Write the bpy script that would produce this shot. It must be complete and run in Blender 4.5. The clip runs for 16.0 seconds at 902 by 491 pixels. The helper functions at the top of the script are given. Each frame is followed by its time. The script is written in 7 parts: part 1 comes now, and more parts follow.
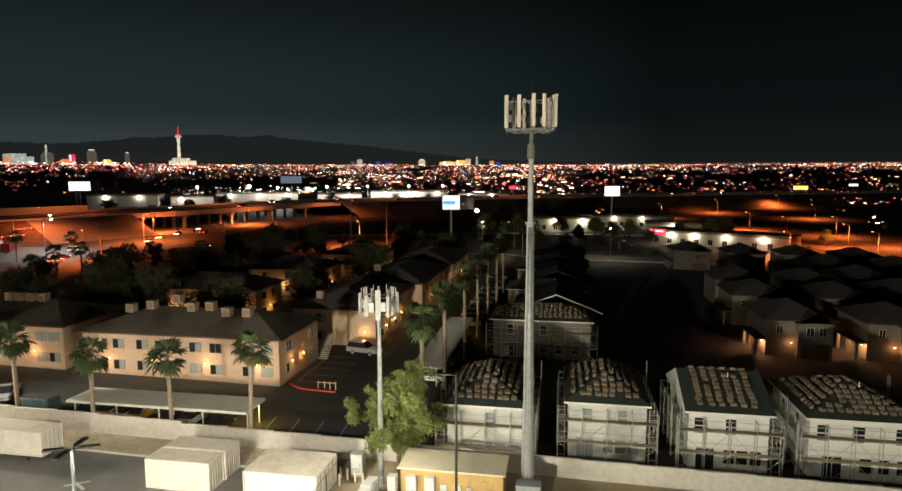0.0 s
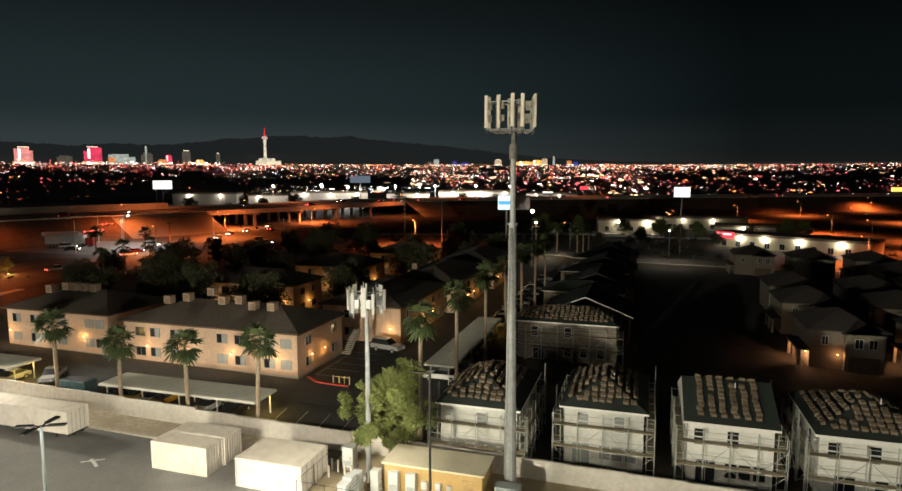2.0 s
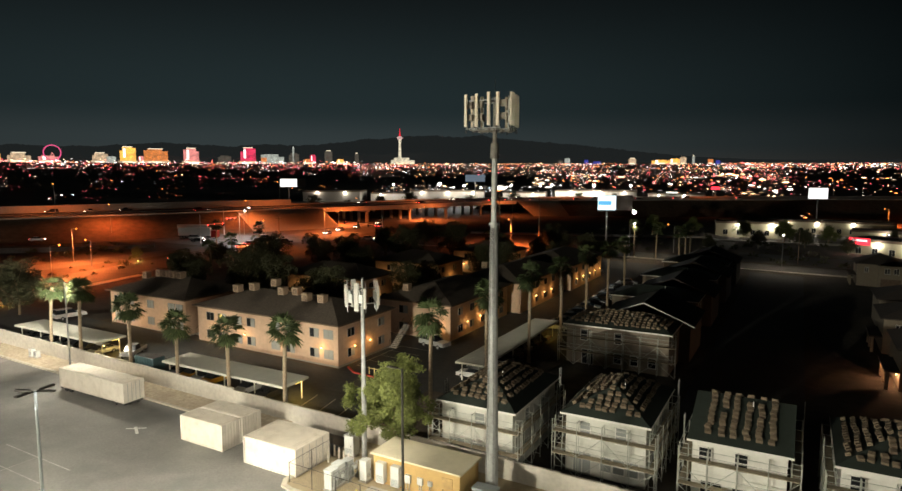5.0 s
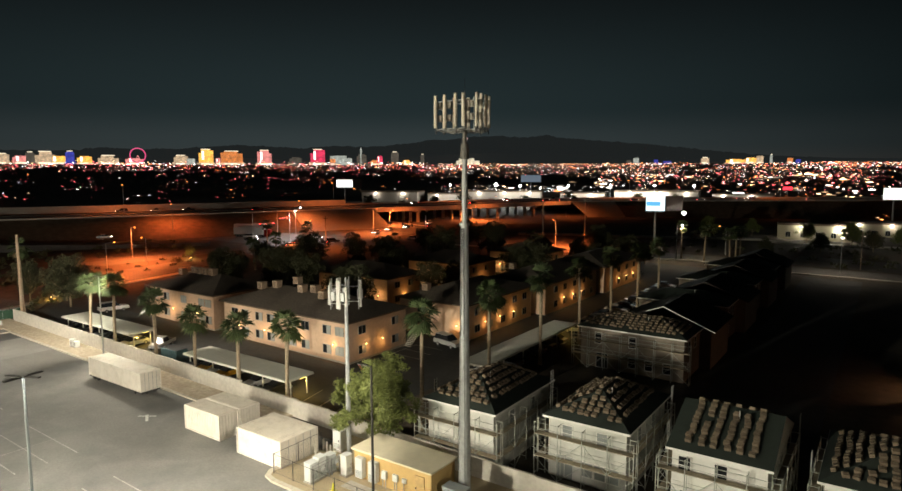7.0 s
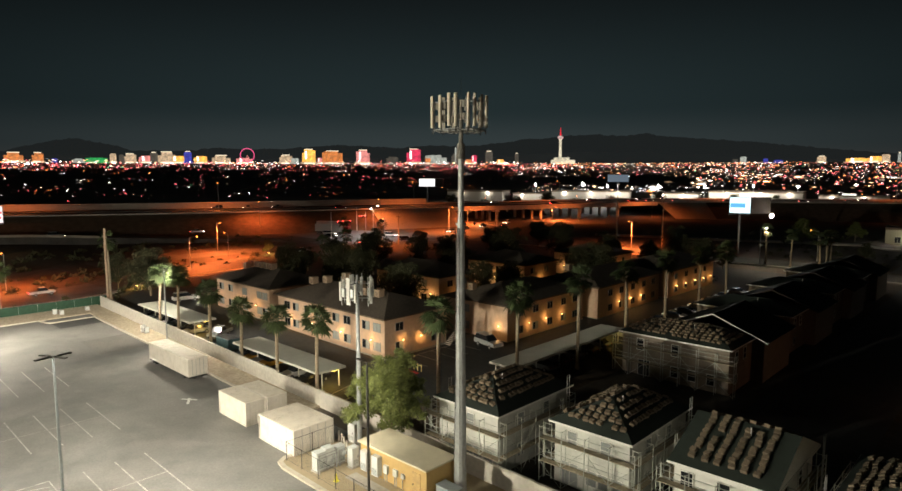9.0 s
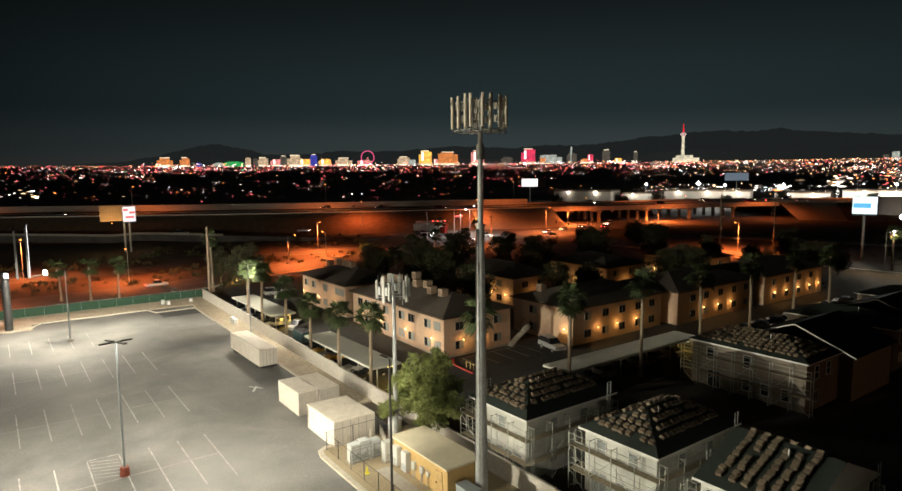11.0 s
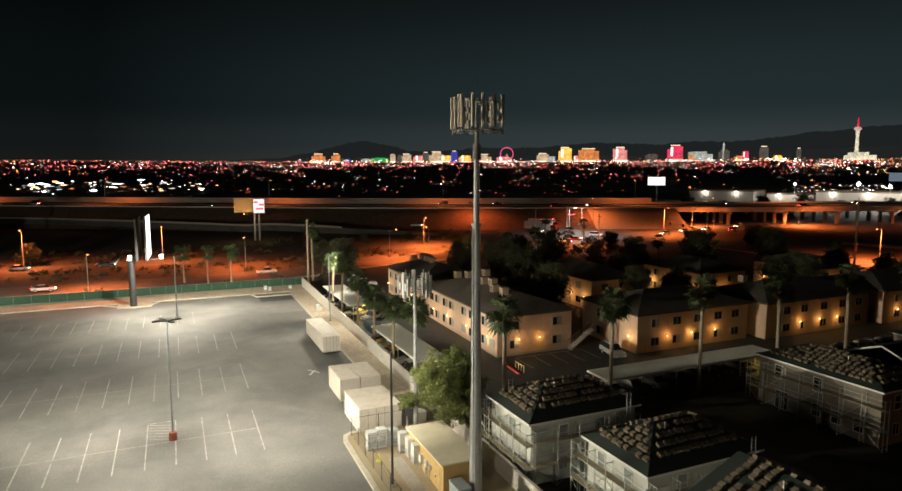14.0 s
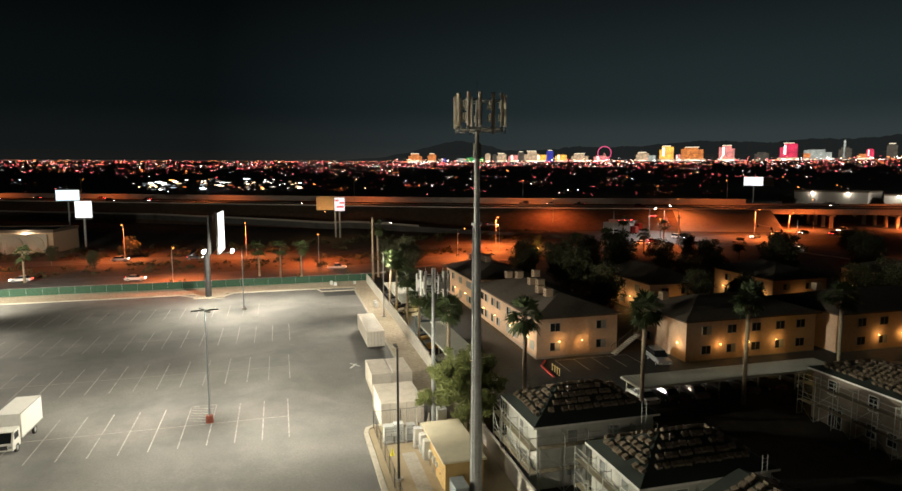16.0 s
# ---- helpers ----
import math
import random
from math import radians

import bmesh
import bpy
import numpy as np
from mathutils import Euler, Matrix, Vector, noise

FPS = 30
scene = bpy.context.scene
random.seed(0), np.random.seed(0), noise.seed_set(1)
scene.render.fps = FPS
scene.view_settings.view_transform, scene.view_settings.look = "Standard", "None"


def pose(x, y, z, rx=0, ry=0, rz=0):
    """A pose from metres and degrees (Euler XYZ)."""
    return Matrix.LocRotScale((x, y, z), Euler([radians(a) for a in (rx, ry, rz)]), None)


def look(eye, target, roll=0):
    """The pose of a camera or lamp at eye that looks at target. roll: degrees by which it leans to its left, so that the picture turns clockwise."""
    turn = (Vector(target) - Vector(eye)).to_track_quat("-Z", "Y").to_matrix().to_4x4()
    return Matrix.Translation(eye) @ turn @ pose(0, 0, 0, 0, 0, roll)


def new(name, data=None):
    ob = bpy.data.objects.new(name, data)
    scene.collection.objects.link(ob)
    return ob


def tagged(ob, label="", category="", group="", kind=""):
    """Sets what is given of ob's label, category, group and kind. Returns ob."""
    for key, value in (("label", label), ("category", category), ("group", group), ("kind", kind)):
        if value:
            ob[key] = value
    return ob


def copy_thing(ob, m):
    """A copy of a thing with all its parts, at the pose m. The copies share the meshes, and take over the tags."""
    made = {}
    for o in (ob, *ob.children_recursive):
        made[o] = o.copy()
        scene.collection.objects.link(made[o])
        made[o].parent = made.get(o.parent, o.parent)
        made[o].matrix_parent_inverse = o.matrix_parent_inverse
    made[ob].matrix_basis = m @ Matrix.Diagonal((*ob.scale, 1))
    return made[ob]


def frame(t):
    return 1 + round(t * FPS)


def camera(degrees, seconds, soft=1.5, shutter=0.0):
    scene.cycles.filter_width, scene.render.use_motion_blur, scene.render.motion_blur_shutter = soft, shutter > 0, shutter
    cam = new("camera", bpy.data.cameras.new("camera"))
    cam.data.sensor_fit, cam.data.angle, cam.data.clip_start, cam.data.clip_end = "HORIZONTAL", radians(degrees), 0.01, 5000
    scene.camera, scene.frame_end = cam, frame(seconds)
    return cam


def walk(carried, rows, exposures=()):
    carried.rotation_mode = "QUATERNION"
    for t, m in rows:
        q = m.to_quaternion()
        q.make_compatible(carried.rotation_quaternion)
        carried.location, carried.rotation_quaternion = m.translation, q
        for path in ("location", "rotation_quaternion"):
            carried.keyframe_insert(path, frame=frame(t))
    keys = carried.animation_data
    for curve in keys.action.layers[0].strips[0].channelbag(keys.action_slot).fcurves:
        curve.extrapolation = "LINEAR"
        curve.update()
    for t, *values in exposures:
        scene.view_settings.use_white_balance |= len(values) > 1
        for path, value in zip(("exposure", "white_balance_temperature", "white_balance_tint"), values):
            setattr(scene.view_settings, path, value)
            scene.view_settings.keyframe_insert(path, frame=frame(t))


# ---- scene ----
cam = camera(70.9, 16.0)
PATH = [
    (0, (-0.821, -0.144, 28.887), (-1.171, 1.812, 28.663), -0.1),
    (0.5, (1.007, 0.083, 28.876), (0.599, 2.028, 28.652), -0.0),
    (1, (2.901, 0.423, 28.889), (2.435, 2.355, 28.666), 0.0),
    (1.5, (4.772, 0.854, 28.902), (4.245, 2.77, 28.679), 0.0),
    (2, (6.62, 1.296, 28.903), (6.037, 3.196, 28.679), 0.0),
    (2.5, (8.524, 1.819, 28.891), (7.89, 3.702, 28.668), 0.1),
    (3, (10.409, 2.439, 28.892), (9.726, 4.306, 28.669), 0.1),
    (3.5, (12.251, 3.079, 28.928), (11.511, 4.924, 28.704), -0.0),
    (4, (14.094, 3.871, 28.941), (13.267, 5.678, 28.715), 0.0),
    (6.5, (22.598, 8.246, 28.943), (21.512, 9.91, 28.717), 0.0),
    (7, (24.2, 9.231, 28.948), (23.066, 10.863, 28.722), -0.1),
    (7.5, (25.835, 10.351, 28.974), (24.649, 11.946, 28.747), 0.0),
    (8, (27.392, 11.493, 28.987), (26.148, 13.043, 28.759), 0.1),
    (8.5, (28.844, 12.72, 28.989), (27.54, 14.219, 28.762), 0.1),
    (9, (30.289, 13.999, 28.993), (28.926, 15.445, 28.765), 0.0),
    (9.5, (31.697, 15.332, 28.979), (30.273, 16.718, 28.751), 0.0),
    (10, (33.017, 16.691, 28.962), (31.532, 18.011, 28.735), -0.0),
    (10.2, (33.509, 17.259, 28.955), (31.996, 18.548, 28.729), -0.2),
    (12.5, (38.591, 24.062, 29.151), (36.88, 25.072, 28.918), -0.1),
    (13, (39.669, 25.701, 29.179), (37.926, 26.654, 28.947), -0.1),
    (13.5, (40.612, 27.291, 29.176), (38.833, 28.174, 28.944), -0.1),
    (14, (41.437, 28.958, 29.184), (39.619, 29.759, 28.95), -0.1),
    (14.5, (42.19, 30.663, 29.181), (40.338, 31.382, 28.947), -0.1),
    (15, (42.9, 32.378, 29.156), (41.022, 33.024, 28.922), -0.1),
    (15.5, (43.481, 34.122, 29.161), (41.58, 34.7, 28.927), -0.1),
    (16, (44.103, 35.928, 29.142), (42.186, 36.448, 28.907), -0.1),
]
walk(cam, [(t, look(eye, target, roll)) for t, eye, target, roll in PATH])

# ---- light ----
world = bpy.data.worlds.new("night_sky")
scene.world = world
world.use_nodes = True
wn, wl = world.node_tree.nodes, world.node_tree.links
bg = wn["Background"]
tc = wn.new("ShaderNodeTexCoord")
sep = wn.new("ShaderNodeSeparateXYZ")
wl.new(tc.outputs["Generated"], sep.inputs[0])
ramp = wn.new("ShaderNodeValToRGB")
ramp.color_ramp.interpolation = "EASE"
for k, (p, c) in enumerate(((0.0, (0.0310, 0.0310, 0.0285, 1)), (0.045, (0.0180, 0.0238, 0.0245, 1)), (0.10, (0.0092, 0.0148, 0.0158, 1)), (0.30, (0.0034, 0.0046, 0.0049, 1)))):
    e = ramp.color_ramp.elements[k] if k < 2 else ramp.color_ramp.elements.new(p)
    e.position, e.color = p, c
wl.new(sep.outputs["Z"], ramp.inputs[0])
# the glow of the city stands over the far boulevards
dot = wn.new("ShaderNodeVectorMath")
dot.operation = "DOT_PRODUCT"
wl.new(tc.outputs["Generated"], dot.inputs[0])
dot.inputs[1].default_value = Vector((-0.69, 0.72, 0)).normalized()
glow = wn.new("ShaderNodeMapRange")
glow.inputs["From Min"].default_value, glow.inputs["From Max"].default_value = 0.62, 1.0
glow.inputs["To Min"].default_value, glow.inputs["To Max"].default_value = 0.36, 1.75
wl.new(dot.outputs["Value"], glow.inputs["Value"])
mul = wn.new("ShaderNodeVectorMath")
mul.operation = "SCALE"
wl.new(ramp.outputs[0], mul.inputs[0])
wl.new(glow.outputs[0], mul.inputs["Scale"])
wl.new(mul.outputs[0], bg.inputs["Color"])
bg.inputs["Strength"].default_value = 1.0

LOT_WATTS, FLOOD_WATTS, SODIUM_WATTS, PORCH_WATTS = 146000, 430000, 16500, 60


def lamp(name, kind, m, watts, colour, size=0.1, angle=None, blend=0.6):
    data = bpy.data.lights.new(name, kind)
    data.energy, data.color = watts, colour
    if kind == "AREA":
        data.shape, data.size = "DISK", size
    else:
        data.shadow_soft_size = size
    if kind == "SPOT":
        data.spot_size, data.spot_blend = radians(angle), blend
    ob = new(name, data)
    ob.matrix_world = m
    return tagged(ob, kind="structure")


# ---- materials ----
def mat(name, colour, rough=0.8, metal=0.0, grain=0.25, scale=3.0, stain=0.0, stain_colour=(0.03, 0.028, 0.025), stain_scale=0.35, bump=0.15, island=0.0, streak=0.0):
    m = bpy.data.materials.new(name)
    m.use_nodes = True
    n, l = m.node_tree.nodes, m.node_tree.links
    b = n["Principled BSDF"]
    b.inputs["Roughness"].default_value, b.inputs["Metallic"].default_value = rough, metal
    co = n.new("ShaderNodeTexCoord")
    no = n.new("ShaderNodeTexNoise")
    no.inputs["Scale"].default_value, no.inputs["Detail"].default_value = scale, 6
    l.new(co.outputs["Object"], no.inputs["Vector"])
    mr = n.new("ShaderNodeMapRange")
    mr.inputs["To Min"].default_value, mr.inputs["To Max"].default_value = 1 - grain, 1 + grain
    mr.inputs["From Min"].default_value, mr.inputs["From Max"].default_value = 0.25, 0.75
    l.new(no.outputs["Fac"], mr.inputs["Value"])
    vm = n.new("ShaderNodeVectorMath")
    vm.operation = "SCALE"
    vm.inputs[0].default_value = colour
    fac = mr.outputs[0]
    if island:
        g = n.new("ShaderNodeNewGeometry")
        oi = n.new("ShaderNodeObjectInfo")
        ad = n.new("ShaderNodeMath")
        ad.operation = "ADD"
        l.new(g.outputs["Random Per Island"], ad.inputs[0])
        l.new(oi.outputs["Random"], ad.inputs[1])
        m2 = n.new("ShaderNodeMapRange")
        m2.inputs["From Max"].default_value = 2
        m2.inputs["To Min"].default_value, m2.inputs["To Max"].default_value = 1 - island, 1 + island
        l.new(ad.outputs[0], m2.inputs["Value"])
        mm = n.new("ShaderNodeMath")
        mm.operation = "MULTIPLY"
        l.new(fac, mm.inputs[0])
        l.new(m2.outputs[0], mm.inputs[1])
        fac = mm.outputs[0]
    l.new(fac, vm.inputs["Scale"])
    out = vm.outputs[0]
    if stain:
        n2 = n.new("ShaderNodeTexNoise")
        n2.inputs["Scale"].default_value, n2.inputs["Detail"].default_value, n2.inputs["Roughness"].default_value = stain_scale, 8, 0.62
        l.new(co.outputs["Object"], n2.inputs["Vector"])
        r2 = n.new("ShaderNodeMapRange")
        r2.inputs["From Min"].default_value, r2.inputs["From Max"].default_value = 0.48, 0.68
        r2.inputs["To Max"].default_value = stain
        l.new(n2.outputs["Fac"], r2.inputs["Value"])
        mx = n.new("ShaderNodeMix")
        mx.data_type = "RGBA"
        l.new(r2.outputs[0], mx.inputs["Factor"])
        l.new(out, mx.inputs["A"])
        mx.inputs["B"].default_value = (*stain_colour, 1)
        out = mx.outputs["Result"]
    if streak:
        n3 = n.new("ShaderNodeTexNoise")
        n3.inputs["Scale"].default_value, n3.inputs["Detail"].default_value, n3.inputs["Distortion"].default_value = streak, 6, 0.35
        l.new(co.outputs["Object"], n3.inputs["Vector"])
        r3 = n.new("ShaderNodeMapRange")
        r3.inputs["From Min"].default_value, r3.inputs["From Max"].default_value = 0.38, 0.66
        r3.inputs["To Min"].default_value, r3.inputs["To Max"].default_value = 0.78, 1.18
        l.new(n3.outputs["Fac"], r3.inputs["Value"])
        sc = n.new("ShaderNodeVectorMath")
        sc.operation = "SCALE"
        l.new(out, sc.inputs[0])
        l.new(r3.outputs[0], sc.inputs["Scale"])
        out = sc.outputs[0]
    l.new(out, b.inputs["Base Color"])
    if bump:
        bp = n.new("ShaderNodeBump")
        bp.inputs["Strength"].default_value, bp.inputs["Distance"].default_value = bump, 0.05
        l.new(no.outputs["Fac"], bp.inputs["Height"])
        l.new(bp.outputs[0], b.inputs["Normal"])
    return m


def emis(name, colour, strength, sampled=False, vary=False):
    m = bpy.data.materials.new(name)
    m.use_nodes = True
    b = m.node_tree.nodes["Principled BSDF"]
    b.inputs["Base Color"].default_value = (0.02, 0.02, 0.02, 1)
    b.inputs["Emission Color"].default_value = (*colour, 1)
    b.inputs["Emission Strength"].default_value = strength
    if vary:
        n, l = m.node_tree.nodes, m.node_tree.links
        g = n.new("ShaderNodeNewGeometry")
        p = n.new("ShaderNodeMath")
        p.operation, p.inputs[1].default_value = "POWER", 3.0
        k = n.new("ShaderNodeMath")
        k.operation, k.inputs[1].default_value, k.inputs[2].default_value = "MULTIPLY_ADD", strength, 0.35
        l.new(g.outputs["Random Per Island"], p.inputs[0])
        l.new(p.outputs[0], k.inputs[0])
        l.new(k.outputs[0], b.inputs["Emission Strength"])
    if not sampled:
        m.cycles.emission_sampling = "NONE"
    return m


DIRT = mat("desert_dirt", (0.085, 0.066, 0.046), 0.95, grain=0.35, scale=0.8, stain=0.6, stain_colour=(0.045, 0.038, 0.028), stain_scale=0.06)
ASPHALT = mat("worn_asphalt", (0.19, 0.186, 0.172), 0.85, grain=0.14, scale=5, stain=0.7, stain_colour=(0.115, 0.118, 0.113), stain_scale=0.13, bump=0.1, streak=0.1)
ROAD = mat("road_asphalt", (0.105, 0.101, 0.095), 0.85, grain=0.2, scale=3, stain=0.5, stain_scale=0.2)
# site earth: shade between the houses is put into this darker colour
SITE_DIRT = mat("shaded_site_earth", (0.06, 0.05, 0.036), 0.95, grain=0.35, scale=0.8, stain=0.6, stain_colour=(0.03, 0.026, 0.02), stain_scale=0.1)
DARK_ASPHALT = mat("dark_asphalt", (0.045, 0.047, 0.045), 0.8, grain=0.25, scale=2, stain=0.5, stain_scale=0.3, stain_colour=(0.025, 0.026, 0.025))
SAND = mat("packed_sand", (0.36, 0.295, 0.19), 0.95, grain=0.1, scale=3, stain=0.3, stain_colour=(0.27, 0.22, 0.14), stain_scale=0.6)
PATCH = mat("pale_asphalt_patch", (0.15, 0.145, 0.13), 0.88, grain=0.14, scale=4, stain=0.4, stain_colour=(0.1, 0.1, 0.095), stain_scale=0.3)
SEALED = mat("sealed_asphalt_patch", (0.07, 0.071, 0.07), 0.75, grain=0.14, scale=4, stain=0.4, stain_colour=(0.1, 0.1, 0.095), stain_scale=0.3)
BED = mat("dry_planting_bed", (0.42, 0.355, 0.26), 0.95, grain=0.3, scale=2.5, stain=0.45, stain_colour=(0.28, 0.23, 0.16), stain_scale=0.25)
CONCRETE = mat("concrete", (0.40, 0.37, 0.32), 0.9, grain=0.14, scale=3, stain=0.3, stain_colour=(0.22, 0.2, 0.17), stain_scale=0.5)
KERB = mat("kerb_concrete", (0.46, 0.42, 0.34), 0.9, grain=0.15, scale=2, stain=0.35, stain_colour=(0.25, 0.22, 0.17), stain_scale=0.6)
BLOCK = mat("grey_block_wall", (0.50, 0.47, 0.41), 0.92, grain=0.14, scale=2.2, stain=0.3, stain_colour=(0.34, 0.315, 0.27), stain_scale=0.3)
PAINT_LINE = mat("worn_line_paint", (0.38, 0.37, 0.34), 0.8, grain=0.3, scale=4, stain=0.75, stain_colour=(0.11, 0.11, 0.108), stain_scale=1.2)
STEEL = mat("galvanised_steel", (0.36, 0.37, 0.36), 0.55, 0.25, grain=0.18, scale=2.5, stain=0.3, stain_colour=(0.22, 0.22, 0.21), stain_scale=0.8)
DARK_STEEL = mat("dark_steel", (0.05, 0.05, 0.05), 0.5, 0.5)
BRONZE = mat("dark_bronze_paint", (0.045, 0.042, 0.038), 0.5, 0.2)
ANTENNA = mat("antenna_plastic", (0.62, 0.56, 0.46), 0.6, grain=0.06, scale=1.5, bump=0.03)
CREAM = mat("cream_container_paint", (0.70, 0.655, 0.575), 0.65, grain=0.07, scale=1.5, stain=0.35, stain_colour=(0.42, 0.36, 0.26), stain_scale=0.9)
CREAM_ROOF = mat("dusty_container_top", (0.64, 0.585, 0.48), 0.8, grain=0.15, scale=1.2, stain=0.55, stain_colour=(0.34, 0.28, 0.19), stain_scale=0.7)
TAN = mat("tan_shelter_panel", (0.50, 0.34, 0.13), 0.8, grain=0.08, scale=2)
TAN_ROOF = mat("cream_shelter_roof", (0.66, 0.60, 0.43), 0.8, grain=0.08, scale=1.2, stain=0.3, stain_colour=(0.45, 0.4, 0.28))
CABINET = mat("pale_grey_cabinet", (0.55, 0.57, 0.55), 0.5, grain=0.06, scale=2)
GREY_BOX = mat("grey_transformer_paint", (0.28, 0.31, 0.31), 0.55, grain=0.08)
STUCCO = mat("peach_stucco", (0.62, 0.44, 0.31), 0.92, grain=0.1, scale=2, stain=0.25, stain_colour=(0.4, 0.27, 0.18), stain_scale=0.3, bump=0.25)
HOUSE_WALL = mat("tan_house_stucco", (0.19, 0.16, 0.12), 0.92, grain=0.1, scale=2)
HOUSE_ROOF = mat("dark_tile_roof", (0.055, 0.045, 0.04), 0.9, grain=0.3, scale=5, bump=0.4)
TRIM_BROWN = mat("brown_trim", (0.11, 0.075, 0.05), 0.8)
SHINGLE = mat("brown_shingle_roof", (0.11, 0.087, 0.066), 0.92, grain=0.3, scale=4, stain=0.4, stain_colour=(0.05, 0.042, 0.034), stain_scale=0.4, bump=0.4)
UNDERLAY = mat("roofing_underlayment", (0.030, 0.040, 0.033), 0.7, grain=0.12, scale=1.5, bump=0.06)
TILE = mat("clay_roof_tile", (0.19, 0.147, 0.10), 0.9, grain=0.22, scale=6, island=0.4)
WRAP = mat("pale_stucco_scratch_coat", (0.60, 0.60, 0.55), 0.92, grain=0.1, scale=1.2, stain=0.4, stain_colour=(0.38, 0.39, 0.35), stain_scale=0.45, bump=0.2)
WHITE = mat("white_paint", (0.74, 0.73, 0.68), 0.6, grain=0.05)
PLANK = mat("scaffold_plank", (0.36, 0.31, 0.22), 0.9, grain=0.25, scale=3)
GREEN_PIPE = mat("scaffold_tube", (0.48, 0.50, 0.45), 0.5, 0.4)
ALUMINIUM = mat("grey_window_frame", (0.30, 0.30, 0.29), 0.5, 0.3)
GLASS = mat("dark_window_glass", (0.02, 0.022, 0.025), 0.12, grain=0.1, bump=0)
BLIND = mat("closed_blind", (0.30, 0.32, 0.31), 0.7, grain=0.12, scale=1)
CANOPY = mat("painted_metal_canopy", (0.62, 0.62, 0.54), 0.6, grain=0.1, scale=0.8, stain=0.3, stain_colour=(0.45, 0.44, 0.38), stain_scale=0.4)
# cooler colour carries the warm tint of sodium light
COOLER = mat("sodium_tinted_cooler", (0.40, 0.29, 0.20), 0.8, grain=0.15)
BARK = mat("palm_bark", (0.20, 0.155, 0.10), 0.95, grain=0.35, scale=6, bump=0.5)
FROND = mat("palm_frond", (0.062, 0.088, 0.030), 0.7, grain=0.3, scale=3, island=0.35)
DEAD_FROND = mat("dry_palm_skirt", (0.16, 0.115, 0.06), 0.9, grain=0.3, island=0.3)
LEAF = mat("tree_leaf", (0.115, 0.135, 0.032), 0.75, grain=0.5, scale=1.1, island=0.4)
DARK_LEAF = mat("dark_tree_leaf", (0.06, 0.062, 0.026), 0.8, grain=0.3, scale=1.5, island=0.4)
HEDGE = mat("fence_slat_green", (0.02, 0.062, 0.034), 0.8, grain=0.25, scale=2)
RED_FIRE = mat("red_kerb_paint", (0.45, 0.05, 0.04), 0.8)
RUBBER = mat("tyre_rubber", (0.02, 0.02, 0.02), 0.9)
RUST_RED = mat("red_painted_base", (0.30, 0.08, 0.05), 0.85, grain=0.2)
# no lamp here: a weak emission stands in for haze over the ridge
MOUNTAIN = emis("far_ridge_haze_glow", (0.84, 0.98, 0.97), 0.0150)
EMB = mat("embankment_dirt", (0.16, 0.105, 0.065), 0.95, grain=0.3, scale=0.5, stain=0.5, stain_colour=(0.08, 0.055, 0.035), stain_scale=0.05)
PORCH = emis("porch_light_glow", (1.0, 0.62, 0.22), 14)
LED = emis("led_glow", (1.0, 0.98, 0.9), 90)
SODIUM = emis("sodium_glow", (1.0, 0.30, 0.05), 6)

SODIUM_TINT, WARM, LED_TINT = (1.0, 0.205, 0.045), (1.0, 0.58, 0.22), (1.0, 0.915, 0.74)


# ---- building helpers ----
def smooth(a, b, v):
    k = min(1.0, max(0.0, (v - a) / (b - a)))
    return k * k * (3 - 2 * k)


def gz(x, y):
    """Height of the ground: it climbs gently to the west, behind the wall and far out towards the hills."""
    z = 1.6 - 0.017 * max(min(x, 40), -120)
    z += 1.2 * smooth(55.5, 66, y) * smooth(-12, -16, x)
    r = math.hypot(x, y - 30)
    return z + 0.0215 * max(0.0, r - 420)


def box(bm, x0, x1, y0, y1, z0, z1):
    v = [bm.verts.new((x, y, z)) for z in (z0, z1) for x, y in ((x0, y0), (x1, y0), (x1, y1), (x0, y1))]
    for f in ((3, 2, 1, 0), (4, 5, 6, 7), (0, 1, 5, 4), (1, 2, 6, 5), (2, 3, 7, 6), (3, 0, 4, 7)):
        bm.faces.new([v[i] for i in f])
    return v


def tube(bm, p0, p1, r0, r1=None, n=6, caps=True):
    r1 = r0 if r1 is None else r1
    p0, p1 = Vector(p0), Vector(p1)
    q = (p1 - p0).to_track_quat("Z", "Y")
    rings = []
    for p, r in ((p0, r0), (p1, r1)):
        rings.append([bm.verts.new(p + q @ Vector((r * math.cos(2 * math.pi * k / n), r * math.sin(2 * math.pi * k / n), 0))) for k in range(n)])
    for k in range(n):
        bm.faces.new((rings[0][k], rings[0][(k + 1) % n], rings[1][(k + 1) % n], rings[1][k]))
    if caps:
        bm.faces.new(rings[0][::-1])
        bm.faces.new(rings[1])


def pipe(bm, pts, r, n=5):
    """One bent round bar through the points."""
    rings = []
    pts = [Vector(p) for p in pts]
    for k, p in enumerate(pts):
        q = (pts[min(k + 1, len(pts) - 1)] - pts[max(k - 1, 0)]).to_track_quat("Z", "Y")
        rings.append([bm.verts.new(p + q @ Vector((r * math.cos(2 * math.pi * j / n), r * math.sin(2 * math.pi * j / n), 0))) for j in range(n)])
    for a, b in zip(rings, rings[1:]):
        for j in range(n):
            bm.faces.new((a[j], a[(j + 1) % n], b[(j + 1) % n], b[j]))


